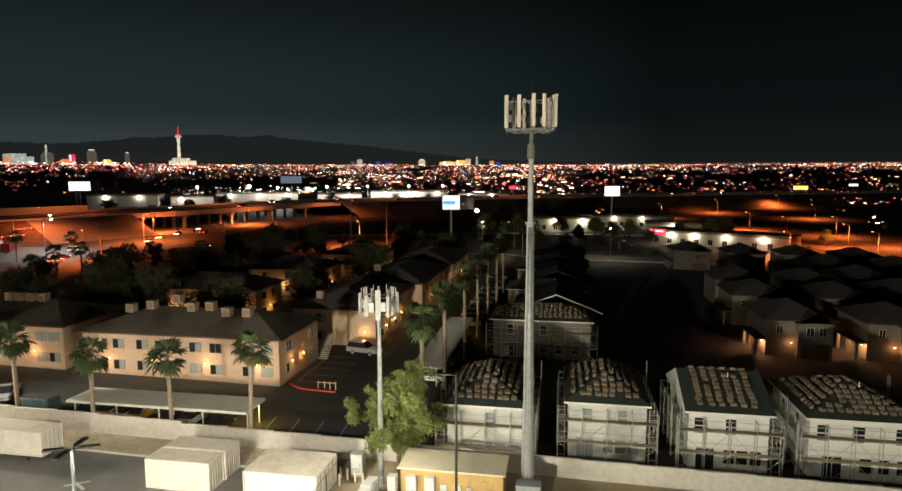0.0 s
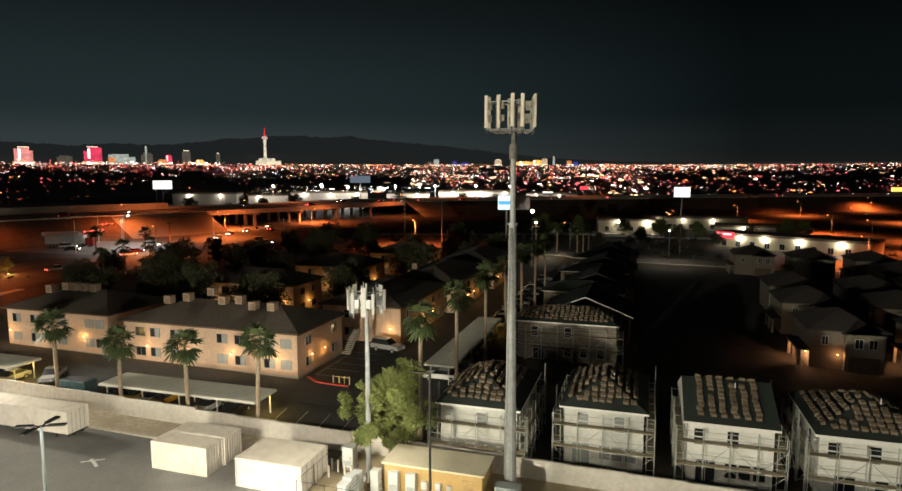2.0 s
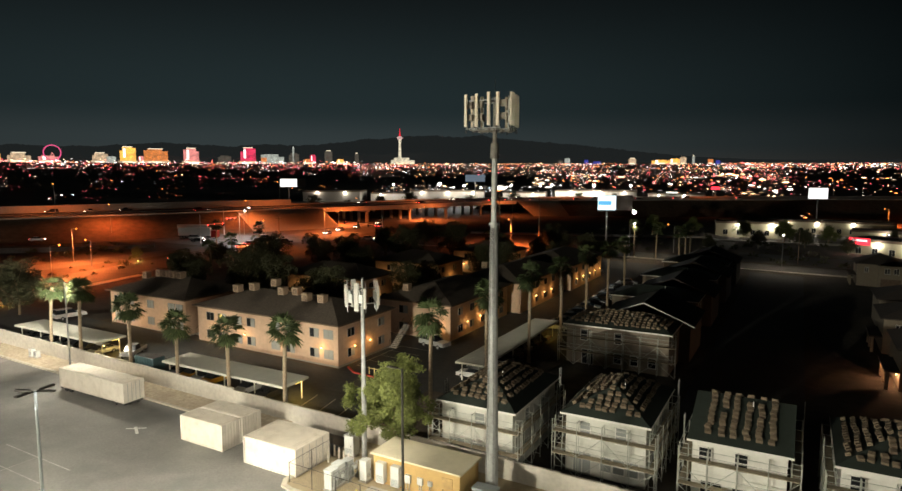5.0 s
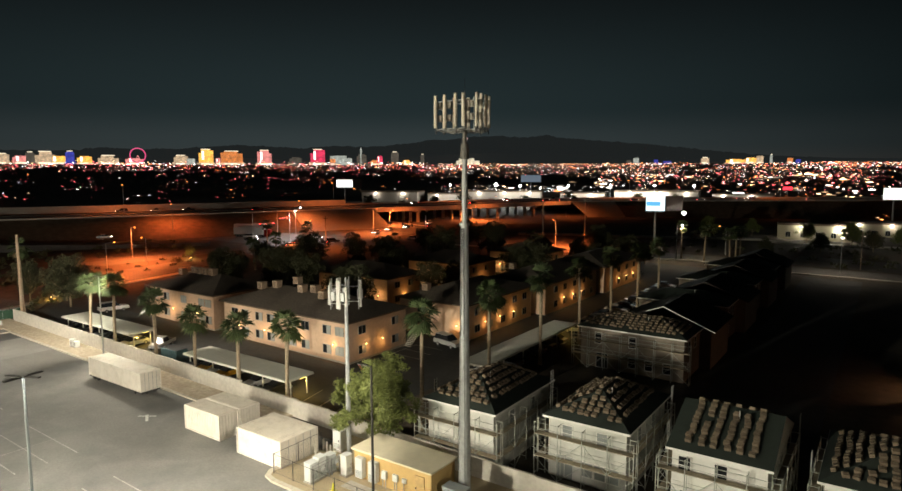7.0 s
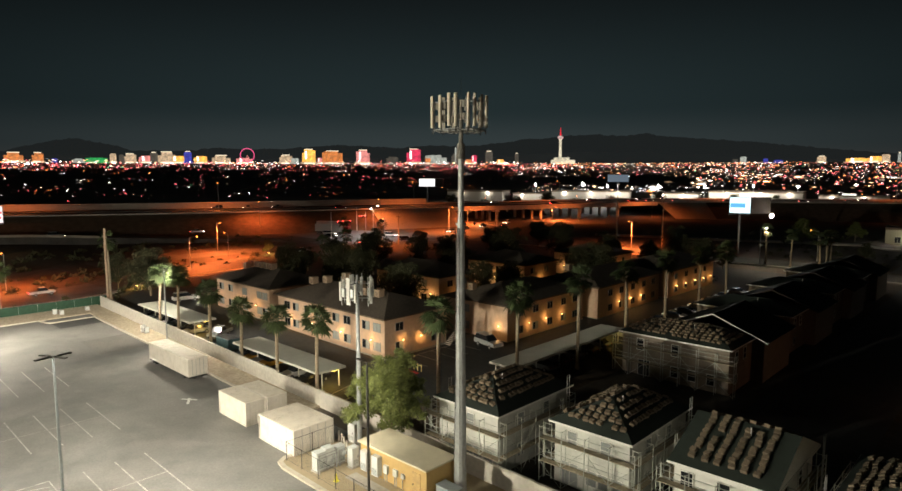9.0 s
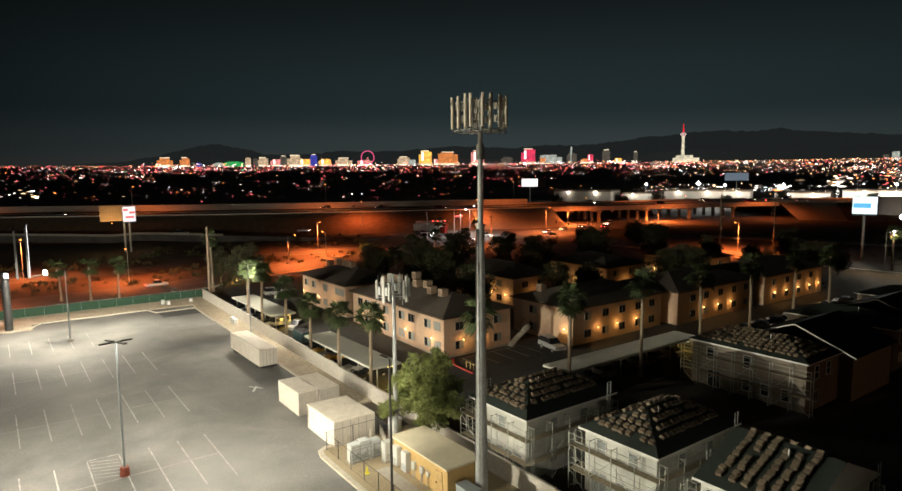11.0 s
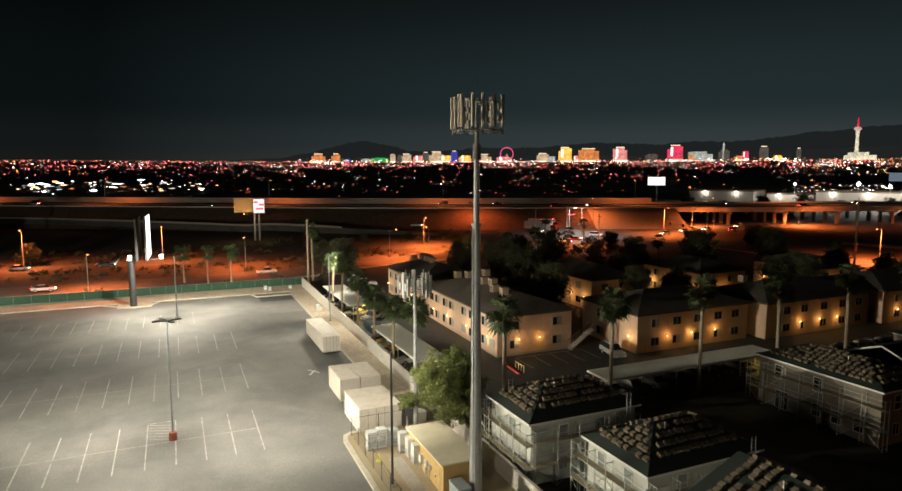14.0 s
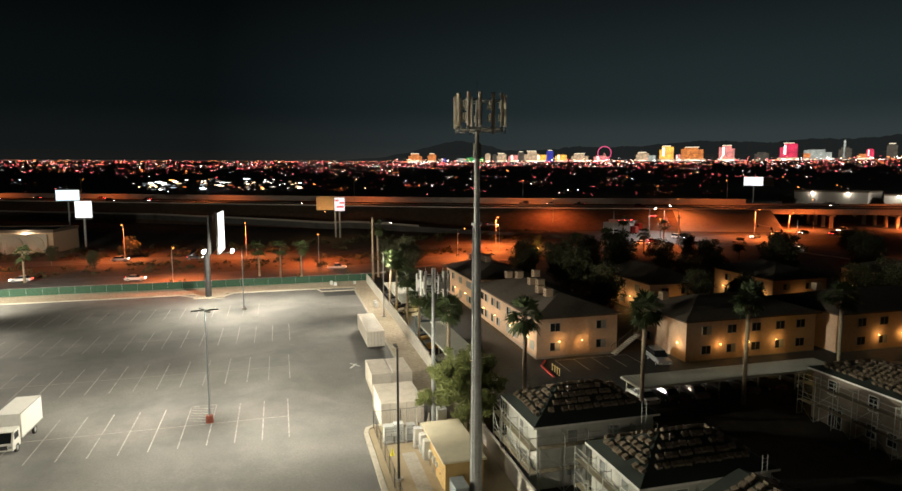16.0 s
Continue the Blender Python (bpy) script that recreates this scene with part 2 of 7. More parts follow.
def ball(bm, p, r):
    """A small eight-sided lamp glass."""
    x, y, z = p
    v = [bm.verts.new(c) for c in ((x + r, y, z), (x, y + r, z), (x - r, y, z), (x, y - r, z), (x, y, z + r), (x, y, z - r))]
    for a, b in ((0, 1), (1, 2), (2, 3), (3, 0)):
        bm.faces.new((v[a], v[b], v[4]))
        bm.faces.new((v[b], v[a], v[5]))


def done(name, bm, material):
    me = bpy.data.meshes.new(name)
    bm.to_mesh(me)
    bm.free()
    for m in material if isinstance(material, (list, tuple)) else (material,):
        me.materials.append(m)
    return me


def part(name, bm, material, parent, label="", kind=""):
    ob = new(name, done(name, bm, material))
    ob.parent = parent
    return tagged(ob, label, kind=kind)


def thing(name, label, category, x, y, z=None, turn=0, group=""):
    ob = new(name)
    ob.empty_display_size = 0.3
    ob.matrix_basis = pose(x, y, gz(x, y) if z is None else z, 0, 0, turn)
    return tagged(ob, label, category, group)


def setting(name, bm, material, label, category):
    return tagged(new(name, done(name, bm, material)), label, category, kind="structure")


def boxes(name, spans, material, parent, label="", bevel=0.0):
    bm = bmesh.new()
    for s in spans:
        box(bm, *s)
    if bevel:
        bmesh.ops.bevel(bm, geom=bm.edges[:], offset=bevel, segments=1, affect="EDGES")
    return part(name, bm, material, parent, label)


def sheet(name, x0, x1, y0, y1, lift, material, label, category, step=3.0, edge=0.0):
    """A surface that follows the ground, with an edge face of its own where it is raised."""
    nx, ny = max(1, math.ceil((x1 - x0) / step)), max(1, math.ceil((y1 - y0) / step))
    bm = bmesh.new()
    g = [[bm.verts.new((x0 + (x1 - x0) * i / nx, y0 + (y1 - y0) * j / ny, gz(x0 + (x1 - x0) * i / nx, y0 + (y1 - y0) * j / ny) + lift)) for j in range(ny + 1)] for i in range(nx + 1)]
    for i in range(nx):
        for j in range(ny):
            bm.faces.new((g[i][j], g[i + 1][j], g[i + 1][j + 1], g[i][j + 1]))
    if edge:
        rim = [e for e in bm.edges if e.is_boundary]
        r = bmesh.ops.extrude_edge_only(bm, edges=rim)
        for v in (e for e in r["geom"] if isinstance(e, bmesh.types.BMVert)):
            v.co.z -= edge
    return setting(name, bm, material, label, category)


def strip(name, pts, width, lift, material, label, category, z=None, thick=0.0, step=8.0):
    """A road or kerb along a bent line."""
    line = []
    for a, b in zip(pts, pts[1:]):
        a, b = Vector(a), Vector(b)
        n = max(1, int((b - a).length / step))
        line += [a.lerp(b, k / n) for k in range(n)]
    line.append(Vector(pts[-1]))
    bm = bmesh.new()
    rows = []
    for k, p in enumerate(line):
        d = (line[min(k + 1, len(line) - 1)] - line[max(k - 1, 0)]).normalized()
        s = Vector((-d.y, d.x))
        row = []
        for u in (-0.5, -0.17, 0.17, 0.5):
            q = p.xy + s.xy * width * u
            row.append(bm.verts.new((q.x, q.y, (gz(q.x, q.y) if z is None else z(q.x, q.y)) + lift)))
        rows.append(row)
    for a, b in zip(rows, rows[1:]):
        for k in range(3):
            bm.faces.new((a[k], b[k], b[k + 1], a[k + 1]))
    if thick:
        rim = [e for e in bm.edges if e.is_boundary]
        r = bmesh.ops.extrude_edge_only(bm, edges=rim)
        for v in (e for e in r["geom"] if isinstance(e, bmesh.types.BMVert)):
            v.co.z -= thick
    bmesh.ops.recalc_face_normals(bm, faces=bm.faces[:])
    return setting(name, bm, material, label, category)


# ---- ground ----
def axis(lo, hi, near_lo, near_hi, fine):
    vals = list(np.arange(near_lo, near_hi + 0.1, fine))
    d, v = fine, near_hi
    while v < hi:
        d *= 1.22
        v += d
        vals.append(v)
    d, v = fine, near_lo
    while v > lo:
        d *= 1.22
        v -= d
        vals.insert(0, v)
    return vals


gx, gy = axis(-4900, 4900, -125, 60, 3.0), axis(-4900, 4900, -60, 130, 3.0)
me = bpy.data.meshes.new("ground")
me.from_pydata([(x, y, gz(x, y)) for x in gx for y in gy], [],
               [(i * len(gy) + j, (i + 1) * len(gy) + j, (i + 1) * len(gy) + j + 1, i * len(gy) + j + 1) for i in range(len(gx) - 1) for j in range(len(gy) - 1)])
me.materials.append(DIRT)
tagged(new("ground", me), "dark desert dirt ground of the whole city", "ground", kind="structure")

sheet("parking_lot", -96, 62, -70, 53, 0.07, ASPHALT, "worn grey asphalt parking lot with patched tones", "parking lot")
sheet("planting_bed", -103, -96, -70, 55, 0.2, BED, "dry dirt bed along the fence", "planting bed", edge=0.3)
sheet("planting_bed", -96, -29, 51.5, 55, 0.2, BED, "dry dirt strip along the block wall", "planting bed", edge=0.3)
sheet("compound_pad", -20.4, 62, 44.2, 55, 0.2, SAND, "sandy gravel pad of the equipment compound", "compound", edge=0.3)
sheet("concrete_path", -13.5, -2, 46.6, 47.9, 0.215, CONCRETE, "pale concrete slab in front of the shelter", "slab")
sheet("apartment_drive", -105, -20, 55.6, 68.4, 0.05, DARK_ASPHALT, "dark asphalt drive behind the block wall", "drive", step=2)
sheet("apartment_drive", -34, -15, 68.4, 190, 0.05, DARK_ASPHALT, "dark asphalt drive between apartments and building site", "drive", step=2)
sheet("site_ground", -15, 62, 55.4, 200, 0.04, SITE_DIRT, "dark bare earth of the building site", "building site")

sheet("asphalt_patch", -77.2, -67.9, 44.2, 50.9, 0.076, PATCH, "paler rectangular asphalt patch", "asphalt patch")
sheet("site_street", 6.5, 19.5, 73, 199, 0.06, DARK_ASPHALT, "unlit new asphalt street between the house rows", "road", step=4)
sheet("asphalt_patch", -92.6, -88, 44.5, 51.1, 0.083, SEALED, "darker sealed asphalt patch", "asphalt patch")
# kerbs
strip("kerb", [(-96, -70), (-96, 15.5), (-93.5, 18.5), (-91.6, 21.5), (-93.5, 24.5), (-96, 26), (-96, 43.3), (-92.8, 44.2), (-92.8, 51.3), (-29, 51.3)], 0.35, 0.25, KERB, "pale concrete kerb round the parking lot", "kerb", thick=0.3, step=1.5)
strip("kerb", [(-20.3, 50), (-20.6, 45), (-20.1, 44.2), (-19, 43.9), (62, 43.9)], 0.5, 0.26, KERB, "pale concrete kerb round the equipment compound", "kerb", thick=0.3, step=1.5)
sheet("sign_island", -96, -91.8, 18.5, 24.5, 0.22, BED, "dirt island round the sign post", "planting bed", step=1.5, edge=0.3)


def paint(name, spans, material, label):
    bm = bmesh.new()
    for (ax, ay), (bx, by), w in spans:
        a, b = Vector((ax, ay)), Vector((bx, by))
        n = max(1, int((b - a).length / 3))
        s = (b - a).normalized().orthogonal() * w / 2
        for k in range(n):
            p, q = a.lerp(b, k / n), a.lerp(b, (k + 1) / n)
            bm.faces.new([bm.verts.new((c.x, c.y, gz(c.x, c.y) + 0.085)) for c in (p - s, q - s, q + s, p + s)])
    bmesh.ops.recalc_face_normals(bm, faces=bm.faces[:])
    return setting(name, bm, material, label, "road marking")


spans, faint = [], []
for k in range(-22, 5):
    y = 25.5 + 2.67 * k
    if k == 1:
        spans.append(((-20.4, y), (-26.2, y), 0.13))
    else:
        (spans if k % 5 and k < 2 else faint).append(((-20.3, y), (-31.2, y), 0.13))
    (spans if k % 3 else faint).append(((-38.5, y + 0.4), (-49.0, y + 0.4), 0.12))
    (faint if k % 4 else spans).append(((-56.5, y + 0.7), (-66.8, y + 0.7), 0.11))
    if y < 31:
        faint.append(((-75, y + 0.7), (-84, y + 0.7), 0.1))
        spans.append(((-1, y), (-9.5, y), 0.13))
faint += [((-25.9, -34), (-25.9, 36.2), 0.11), ((-43.65, -34), (-43.65, 36.8), 0.1), ((-61.6, -34), (-61.6, 30), 0.08)]
paint("parking_lines", spans, PAINT_LINE, "faded white parking stall lines")
paint("parking_lines", faint, mat("almost_gone_line_paint", (0.34, 0.33, 0.30), 0.85, grain=0.3, scale=4, stain=0.8, stain_colour=(0.16, 0.16, 0.15), stain_scale=1.0), "almost worn away parking stall lines")
hatch = [((-31.4, 25.5), (-31.4, 28.2), 0.12), ((-26.6, 28.2), (-31.4, 28.2), 0.1)]
hatch += [((-31.0 + 0.75 * k, 25.7), (-30.2 + 0.75 * k, 28.0), 0.1) for k in range(6)]
paint("hatched_marking", hatch, PAINT_LINE, "hatched stall marking beside the lamp post")
paint("arrow_marking", [((-40.5, 44.6), (-42.2, 45.6), 0.3), ((-41, 46), (-42.6, 44.8), 0.24)], mat("fresh_line_paint", (0.6, 0.6, 0.56), 0.8, grain=0.2, scale=4, stain=0.4, stain_colour=(0.3, 0.3, 0.28), stain_scale=1.5), "white painted arrow on the asphalt")

# ---- walls and fences ----
def block_wall(x0, x1, top, label):
    """A block wall that steps with the ground, with a cap course and piers."""
    wall = setting("wall_boundary", bmesh.new(), BLOCK, label, "wall")
    bm = bmesh.new()
    x = x0
    while x < x1 - 0.01:
        e = min(x + 4.88, x1)
        z = gz((x + e) / 2, 54.8)
        box(bm, x, e, 54.9, 55.1, z - 0.4, z + top - 0.1)
        box(bm, x, e, 54.87, 55.13, z + top - 0.097, z + top)
        x = e
    bm.to_mesh(wall.data)
    bm.free()
    return wall


block_wall(-101, -38, 2.2, "grey concrete block boundary wall stepping down with the ground")
block_wall(-38, 62, 2.05, "grey concrete block boundary wall behind the compound")


def far_fence():
    """Chain-link fence with green privacy slats on the street side."""
    f = thing("slatted_fence", "green slatted chain-link fence along the street", "fence", -103, 0, z=0)
    bm, bp = bmesh.new(), bmesh.new()
    for k in range(-23, 19):
        y = 3 * k
        z = gz(-103, y)
        box(bm, -0.03, 0.03, y, y + 3, z + 0.1, z + (1.75 if k > -8 else 1.6))
        tube(bp, (0, y, z), (0, y, z + 1.9), 0.04)
        tube(bp, (0, y, z + 1.85), (0, y + 3, z + 1.85), 0.025)
    part("slats", bm, HEDGE, f)
    part("post", bp, STEEL, f, "galvanised fence posts and rail")


far_fence()


# ---- the tall tower ----
def antenna(parent, x, y, z, h, w, turn):
    bm = bmesh.new()
    box(bm, -w / 2, w / 2, -0.09, 0.09, 0, h)
    bmesh.ops.bevel(bm, geom=[e for e in bm.edges if abs(e.verts[0].co.z - e.verts[1].co.z) > 0.5], offset=0.05, segments=2, affect="EDGES")
    ob = part("panel_antenna", bm, ANTENNA, parent)
    ob.matrix_basis = pose(x, y, z, 0, 0, turn)
    return ob


def tall_tower():
    x, y = -3.47, 50.95
    g = gz(x, y)
    t = thing("monopole_tower", "tall grey steel cell tower with cream antennas", "cell tower", x, y)
    for z0, z1, r0, r1 in ((0, 8.2, 0.55, 0.46), (8.2, 16, 0.44, 0.375), (16, 23.3, 0.365, 0.30), (23.3, 28.4, 0.235, 0.215)):
        bm = bmesh.new()
        tube(bm, (0, 0, z0), (0, 0, z1), r0, r1, 12)
        part("shaft", bm, STEEL, t)
    bm = bmesh.new()
    tube(bm, (0, 0, 0), (0, 0, 0.12), 0.85, 0.85, 12)
    part("base_plate", bm, STEEL, t)
    bm = bmesh.new()
    tube(bm, (0, 0, 23.2), (0, 0, 23.4), 0.42, 0.42, 12)
    part("flange", bm, STEEL, t)
    for k in range(12):
        bm = bmesh.new()
        a = k * math.pi / 6
        tube(bm, (0.7 * math.cos(a), 0.7 * math.sin(a), 0.12), (0.7 * math.cos(a), 0.7 * math.sin(a), 0.3), 0.03)
        part("anchor_bolt", bm, STEEL, t)
    bm = bmesh.new()
    tube(bm, (0, 0, 28.4), (0, 0, 29.6), 0.36, 0.3, 12)
    tube(bm, (0, 0, 29.6), (0, 0, 33.0), 0.17, 0.15, 10)
    part("collar", bm, mat("weathered_collar", (0.16, 0.15, 0.13), 0.7, 0.2), t)
    bm = bmesh.new()
    tube(bm, (0, 0, 33), (0, 0, 34.6), 0.018, 0.01)
    part("lightning_rod", bm, DARK_STEEL, t)
    bm = bmesh.new()
    for k in range(7):
        tube(bm, (0.1 * k - 0.3, -0.46 + 0.01 * k, 2), (0.05 * k - 0.15, -0.3, 23), 0.018, n=4)
    for z in range(3, 23, 2):
        for s in (-1, 1):
            r = 0.56 - 0.011 * z
            tube(bm, (s * r, 0, z), (s * (r + 0.16), 0, z), 0.014, n=4)
    part("climbing_peg", bm, DARK_STEEL, t, "dark step pegs and cables")
    # three faces of antennas on a triangular frame
    zb = 32.45 - g
    ring = bmesh.new()
    RADIO, WIRE = mat("radio_grey", (0.30, 0.27, 0.22), 0.7), mat("cable_grey", (0.22, 0.2, 0.17), 0.7)
    rnd = random.Random(4)
    for face in (-99.2, 13.3, 137):
        a = radians(face)
        n, s = Vector((math.cos(a), math.sin(a), 0)), Vector((-math.sin(a), math.cos(a), 0))
        for z in (zb - 0.1, zb + 2.0):
            tube(ring, n * 1.36 - s * 1.75 + Vector((0, 0, z)), n * 1.36 + s * 1.4 + Vector((0, 0, z)), 0.05)
            tube(ring, Vector((0, 0, z)), n * 1.36 + Vector((0, 0, z)), 0.06)
        for z in (zb - 0.14,):
            tube(ring, Vector((0, 0, z)), n * 1.36 + s * 1.2 + Vector((0, 0, z)), 0.04)
            tube(ring, Vector((0, 0, z)), n * 1.36 - s * 1.2 + Vector((0, 0, z)), 0.04)
        for u in (-1.66, -0.66, 0.48, 1.29):
            p = n * 1.36 + s * u
            tube(ring, p + Vector((0, 0, zb - 0.25)), p + Vector((0, 0, zb + 2.2)), 0.035)
            q = n * 1.56 + s * u
            antenna(t, q.x, q.y, zb + rnd.uniform(0.0, 0.08), 2.46, 0.29, math.degrees(a) - 90)
            r = n * 1.12 + s * (u + 0.12)
            for zz in (0.5, 1.45):
                if rnd.random() < 0.75:
                    boxes("radio_unit", [(r.x - 0.16, r.x + 0.16, r.y - 0.14, r.y + 0.14, zb + zz, zb + zz + 0.5)], RADIO, t)
            cables = bmesh.new()
            pipe(cables, [q + Vector((0, 0, zb))] + [q.lerp(n * 0.3, k / 6) + Vector((0, 0, zb - 0.22 * math.sin(math.pi * min(1, k / 4)) - 0.06 * k)) for k in range(1, 7)], 0.03)
            part("cable", cables, WIRE, t)
            loop = bmesh.new()
            pipe(loop, [q + n * -0.06 + s * (0.09 * math.cos(w)) + Vector((0, 0, zb - 0.12 - 0.32 * math.sin(w))) for w in (0, 0.5, 1.05, 1.57, 2.09, 2.6, 3.14)], 0.03)
            part("drip_loop", loop, DARK_STEEL, t)
    part("mounting_frame", ring, STEEL, t)


tall_tower()


def small_tower():
    x, y = -16.05, 50.4
    g = gz(x, y)
    t = thing("monopole_tower", "shorter pale steel pole with white panel antennas", "cell tower", x, y)
    pale = mat("pale_steel", (0.26, 0.27, 0.265), 0.5, 0.25, stain=0.2, stain_colour=(0.3, 0.3, 0.3))
    for nm, z0, z1, r0, r1 in (("shaft", 0.1, 8, 0.25, 0.21), ("shaft", 8, 15.6, 0.205, 0.16), ("base_plate", 0, 0.1, 0.5, 0.5), ("mast", 15.6, 17.7, 0.1, 0.1)):
        bm = bmesh.new()
        tube(bm, (0, 0, z0), (0, 0, z1), r0, r1, 12)
        part(nm, bm, pale, t)
    ring = bmesh.new()
    rnd = random.Random(9)
    white = mat("white_antenna_plastic", (0.52, 0.51, 0.47), 0.55, grain=0.05, bump=0.02)
    for f in range(3):
        a = radians(-78 + 120 * f)
        n, s = Vector((math.cos(a), math.sin(a), 0)), Vector((-math.sin(a), math.cos(a), 0))
        for z in (15.5, 16.9):
            tube(ring, n * 1.15 - s * 1.0 + Vector((0, 0, z)), n * 1.15 + s * 1.0 + Vector((0, 0, z)), 0.035)
            tube(ring, Vector((0, 0, z)), n * 1.15 + Vector((0, 0, z)), 0.045)
        for u, h, w, z in ((-0.9, 1.75, 0.26, 15.4), (0.05, 2.5, 0.44, 15.1), (0.85, 1.75, 0.26, 15.4)):
            p = n * 1.32 + s * u
            antenna(t, p.x, p.y, z + rnd.uniform(-0.1, 0.1), h, w, math.degrees(a) - 90).data.materials[0] = white
            q = n * 1.15 + s * u
            tube(ring, q + Vector((0, 0, 14.9)), q + Vector((0, 0, 17.6)), 0.03)
        for u in (-0.5, 0.5):
            q = n * 1.25 + s * u
            boxes("radio_unit", [(q.x - 0.2, q.x + 0.2, q.y - 0.15, q.y + 0.15, 15.8, 16.55)], CABINET, t)
    part("mounting_frame", ring, STEEL, t)


small_tower()


# ---- lot lamps ----
def lot_lamp(x, y, heads, base_h=0.9, top=14.5, pole=BRONZE, turn=0, watts=LOT_WATTS):
    g = gz(x, y)
    t = thing("parking_lamp", "dark pole parking lamp with flat LED heads", "lamp post", x, y, turn=turn, group="parking lot lamps")
    if base_h:
        bm = bmesh.new()
        tube(bm, (0, 0, 0), (0, 0, base_h), 0.42, 0.36, 12)
        part("base", bm, RUST_RED if base_h > 0.6 else CONCRETE, t, "red painted concrete base" if base_h > 0.6 else "concrete base")
    bm = bmesh.new()
    h = top - g
    tube(bm, (0, 0, base_h), (0, 0, h), 0.12, 0.09, 8)
    part("pole", bm, pole, t)
    for a in heads:
        bm = bmesh.new()
        d = Vector((math.cos(radians(a)), math.sin(radians(a)), 0))
        s = Vector((-d.y, d.x, 0))
        tube(bm, Vector((0, 0, h - 0.08)), d * 0.5 + Vector((0, 0, h)), 0.045)
        c = [d * u + s * v + Vector((0, 0, h + w)) for w in (-0.05, 0.05) for u, v in ((0.4, -0.12), (1.35, -0.16), (1.35, 0.16), (0.4, 0.12))]
        v = [bm.verts.new(p) for p in c]
        for f in ((3, 2, 1, 0), (4, 5, 6, 7), (0, 1, 5, 4), (1, 2, 6, 5), (2, 3, 7, 6), (3, 0, 4, 7)):
            bm.faces.new([v[i] for i in f])
        head = part("lamp_head", bm, BRONZE, t)
        bm = bmesh.new()
        bm.faces.new([bm.verts.new(d * u + s * w + Vector((0, 0, h - 0.055))) for u, w in ((0.5, -0.09), (0.5, 0.09), (1.25, 0.12), (1.25, -0.12))])
        part("lens", bm, LED, head)
        p = pose(x, y, g, 0, 0, turn) @ (d * 0.9 + Vector((0, 0, h - 0.22)))
        out = (pose(0, 0, 0, 0, 0, turn) @ d) * 1.75 - Vector((0, 0, 1))
        lamp("lot_light", "SPOT", Matrix.Translation(p) @ out.to_track_quat("-Z", "Y").to_matrix().to_4x4(), watts / len(heads), LED_TINT, 0.12, 146, 1.0)


lot_lamp(-26.3, 27.95, (5, 80, 185, 260), turn=20, pole=GREY_BOX, watts=LOT_WATTS * 0.47)
lot_lamp(-80, 28.9, (0, 120, 240), base_h=0.5, pole=GREY_BOX, watts=LOT_WATTS * 0.68)
lot_lamp(27, 27.9, (0, 180), watts=LOT_WATTS * 0.16)
lot_lamp(-26.3, -26, (0, 180), watts=LOT_WATTS * 0.6)
lot_lamp(-80, -26, (0, 180), watts=LOT_WATTS * 1.1)
lot_lamp(27, -26, (0, 180), watts=LOT_WATTS * 0.8)
lot_lamp(-8.6, 45.4, (180,), base_h=0.35, top=13.9, watts=LOT_WATTS * 0.035)
lot_lamp(-67.5, 53.6, (180, 0), base_h=0.35, top=14.5, pole=STEEL, watts=LOT_WATTS * 0.2)


# unseen mast added behind the lot to floodlight the tower and houses
def flood_mast(x, y, aim, watts):
    t = thing("flood_mast", "grey mast with floodlights at the lot's edge", "flood light", x, y)
    bm = bmesh.new()
    tube(bm, (0, 0, 0), (0, 0, 17), 0.35, 0.2, 8)
    part("pole", bm, STEEL, t)
    bm = bmesh.new()
    box(bm, -1.2, 1.2, -0.5, -0.1, 16.6, 17.4)
    part("lamp_head", bm, BRONZE, t)
    lamp("added_flood_light", "SPOT", look((x, y + 0.2, gz(x, y) + 17.0), aim), watts, (1.0, 0.94, 0.74), 0.5, 66, 0.9)


flood_mast(-26, -62, (1, 56, 13), FLOOD_WATTS)


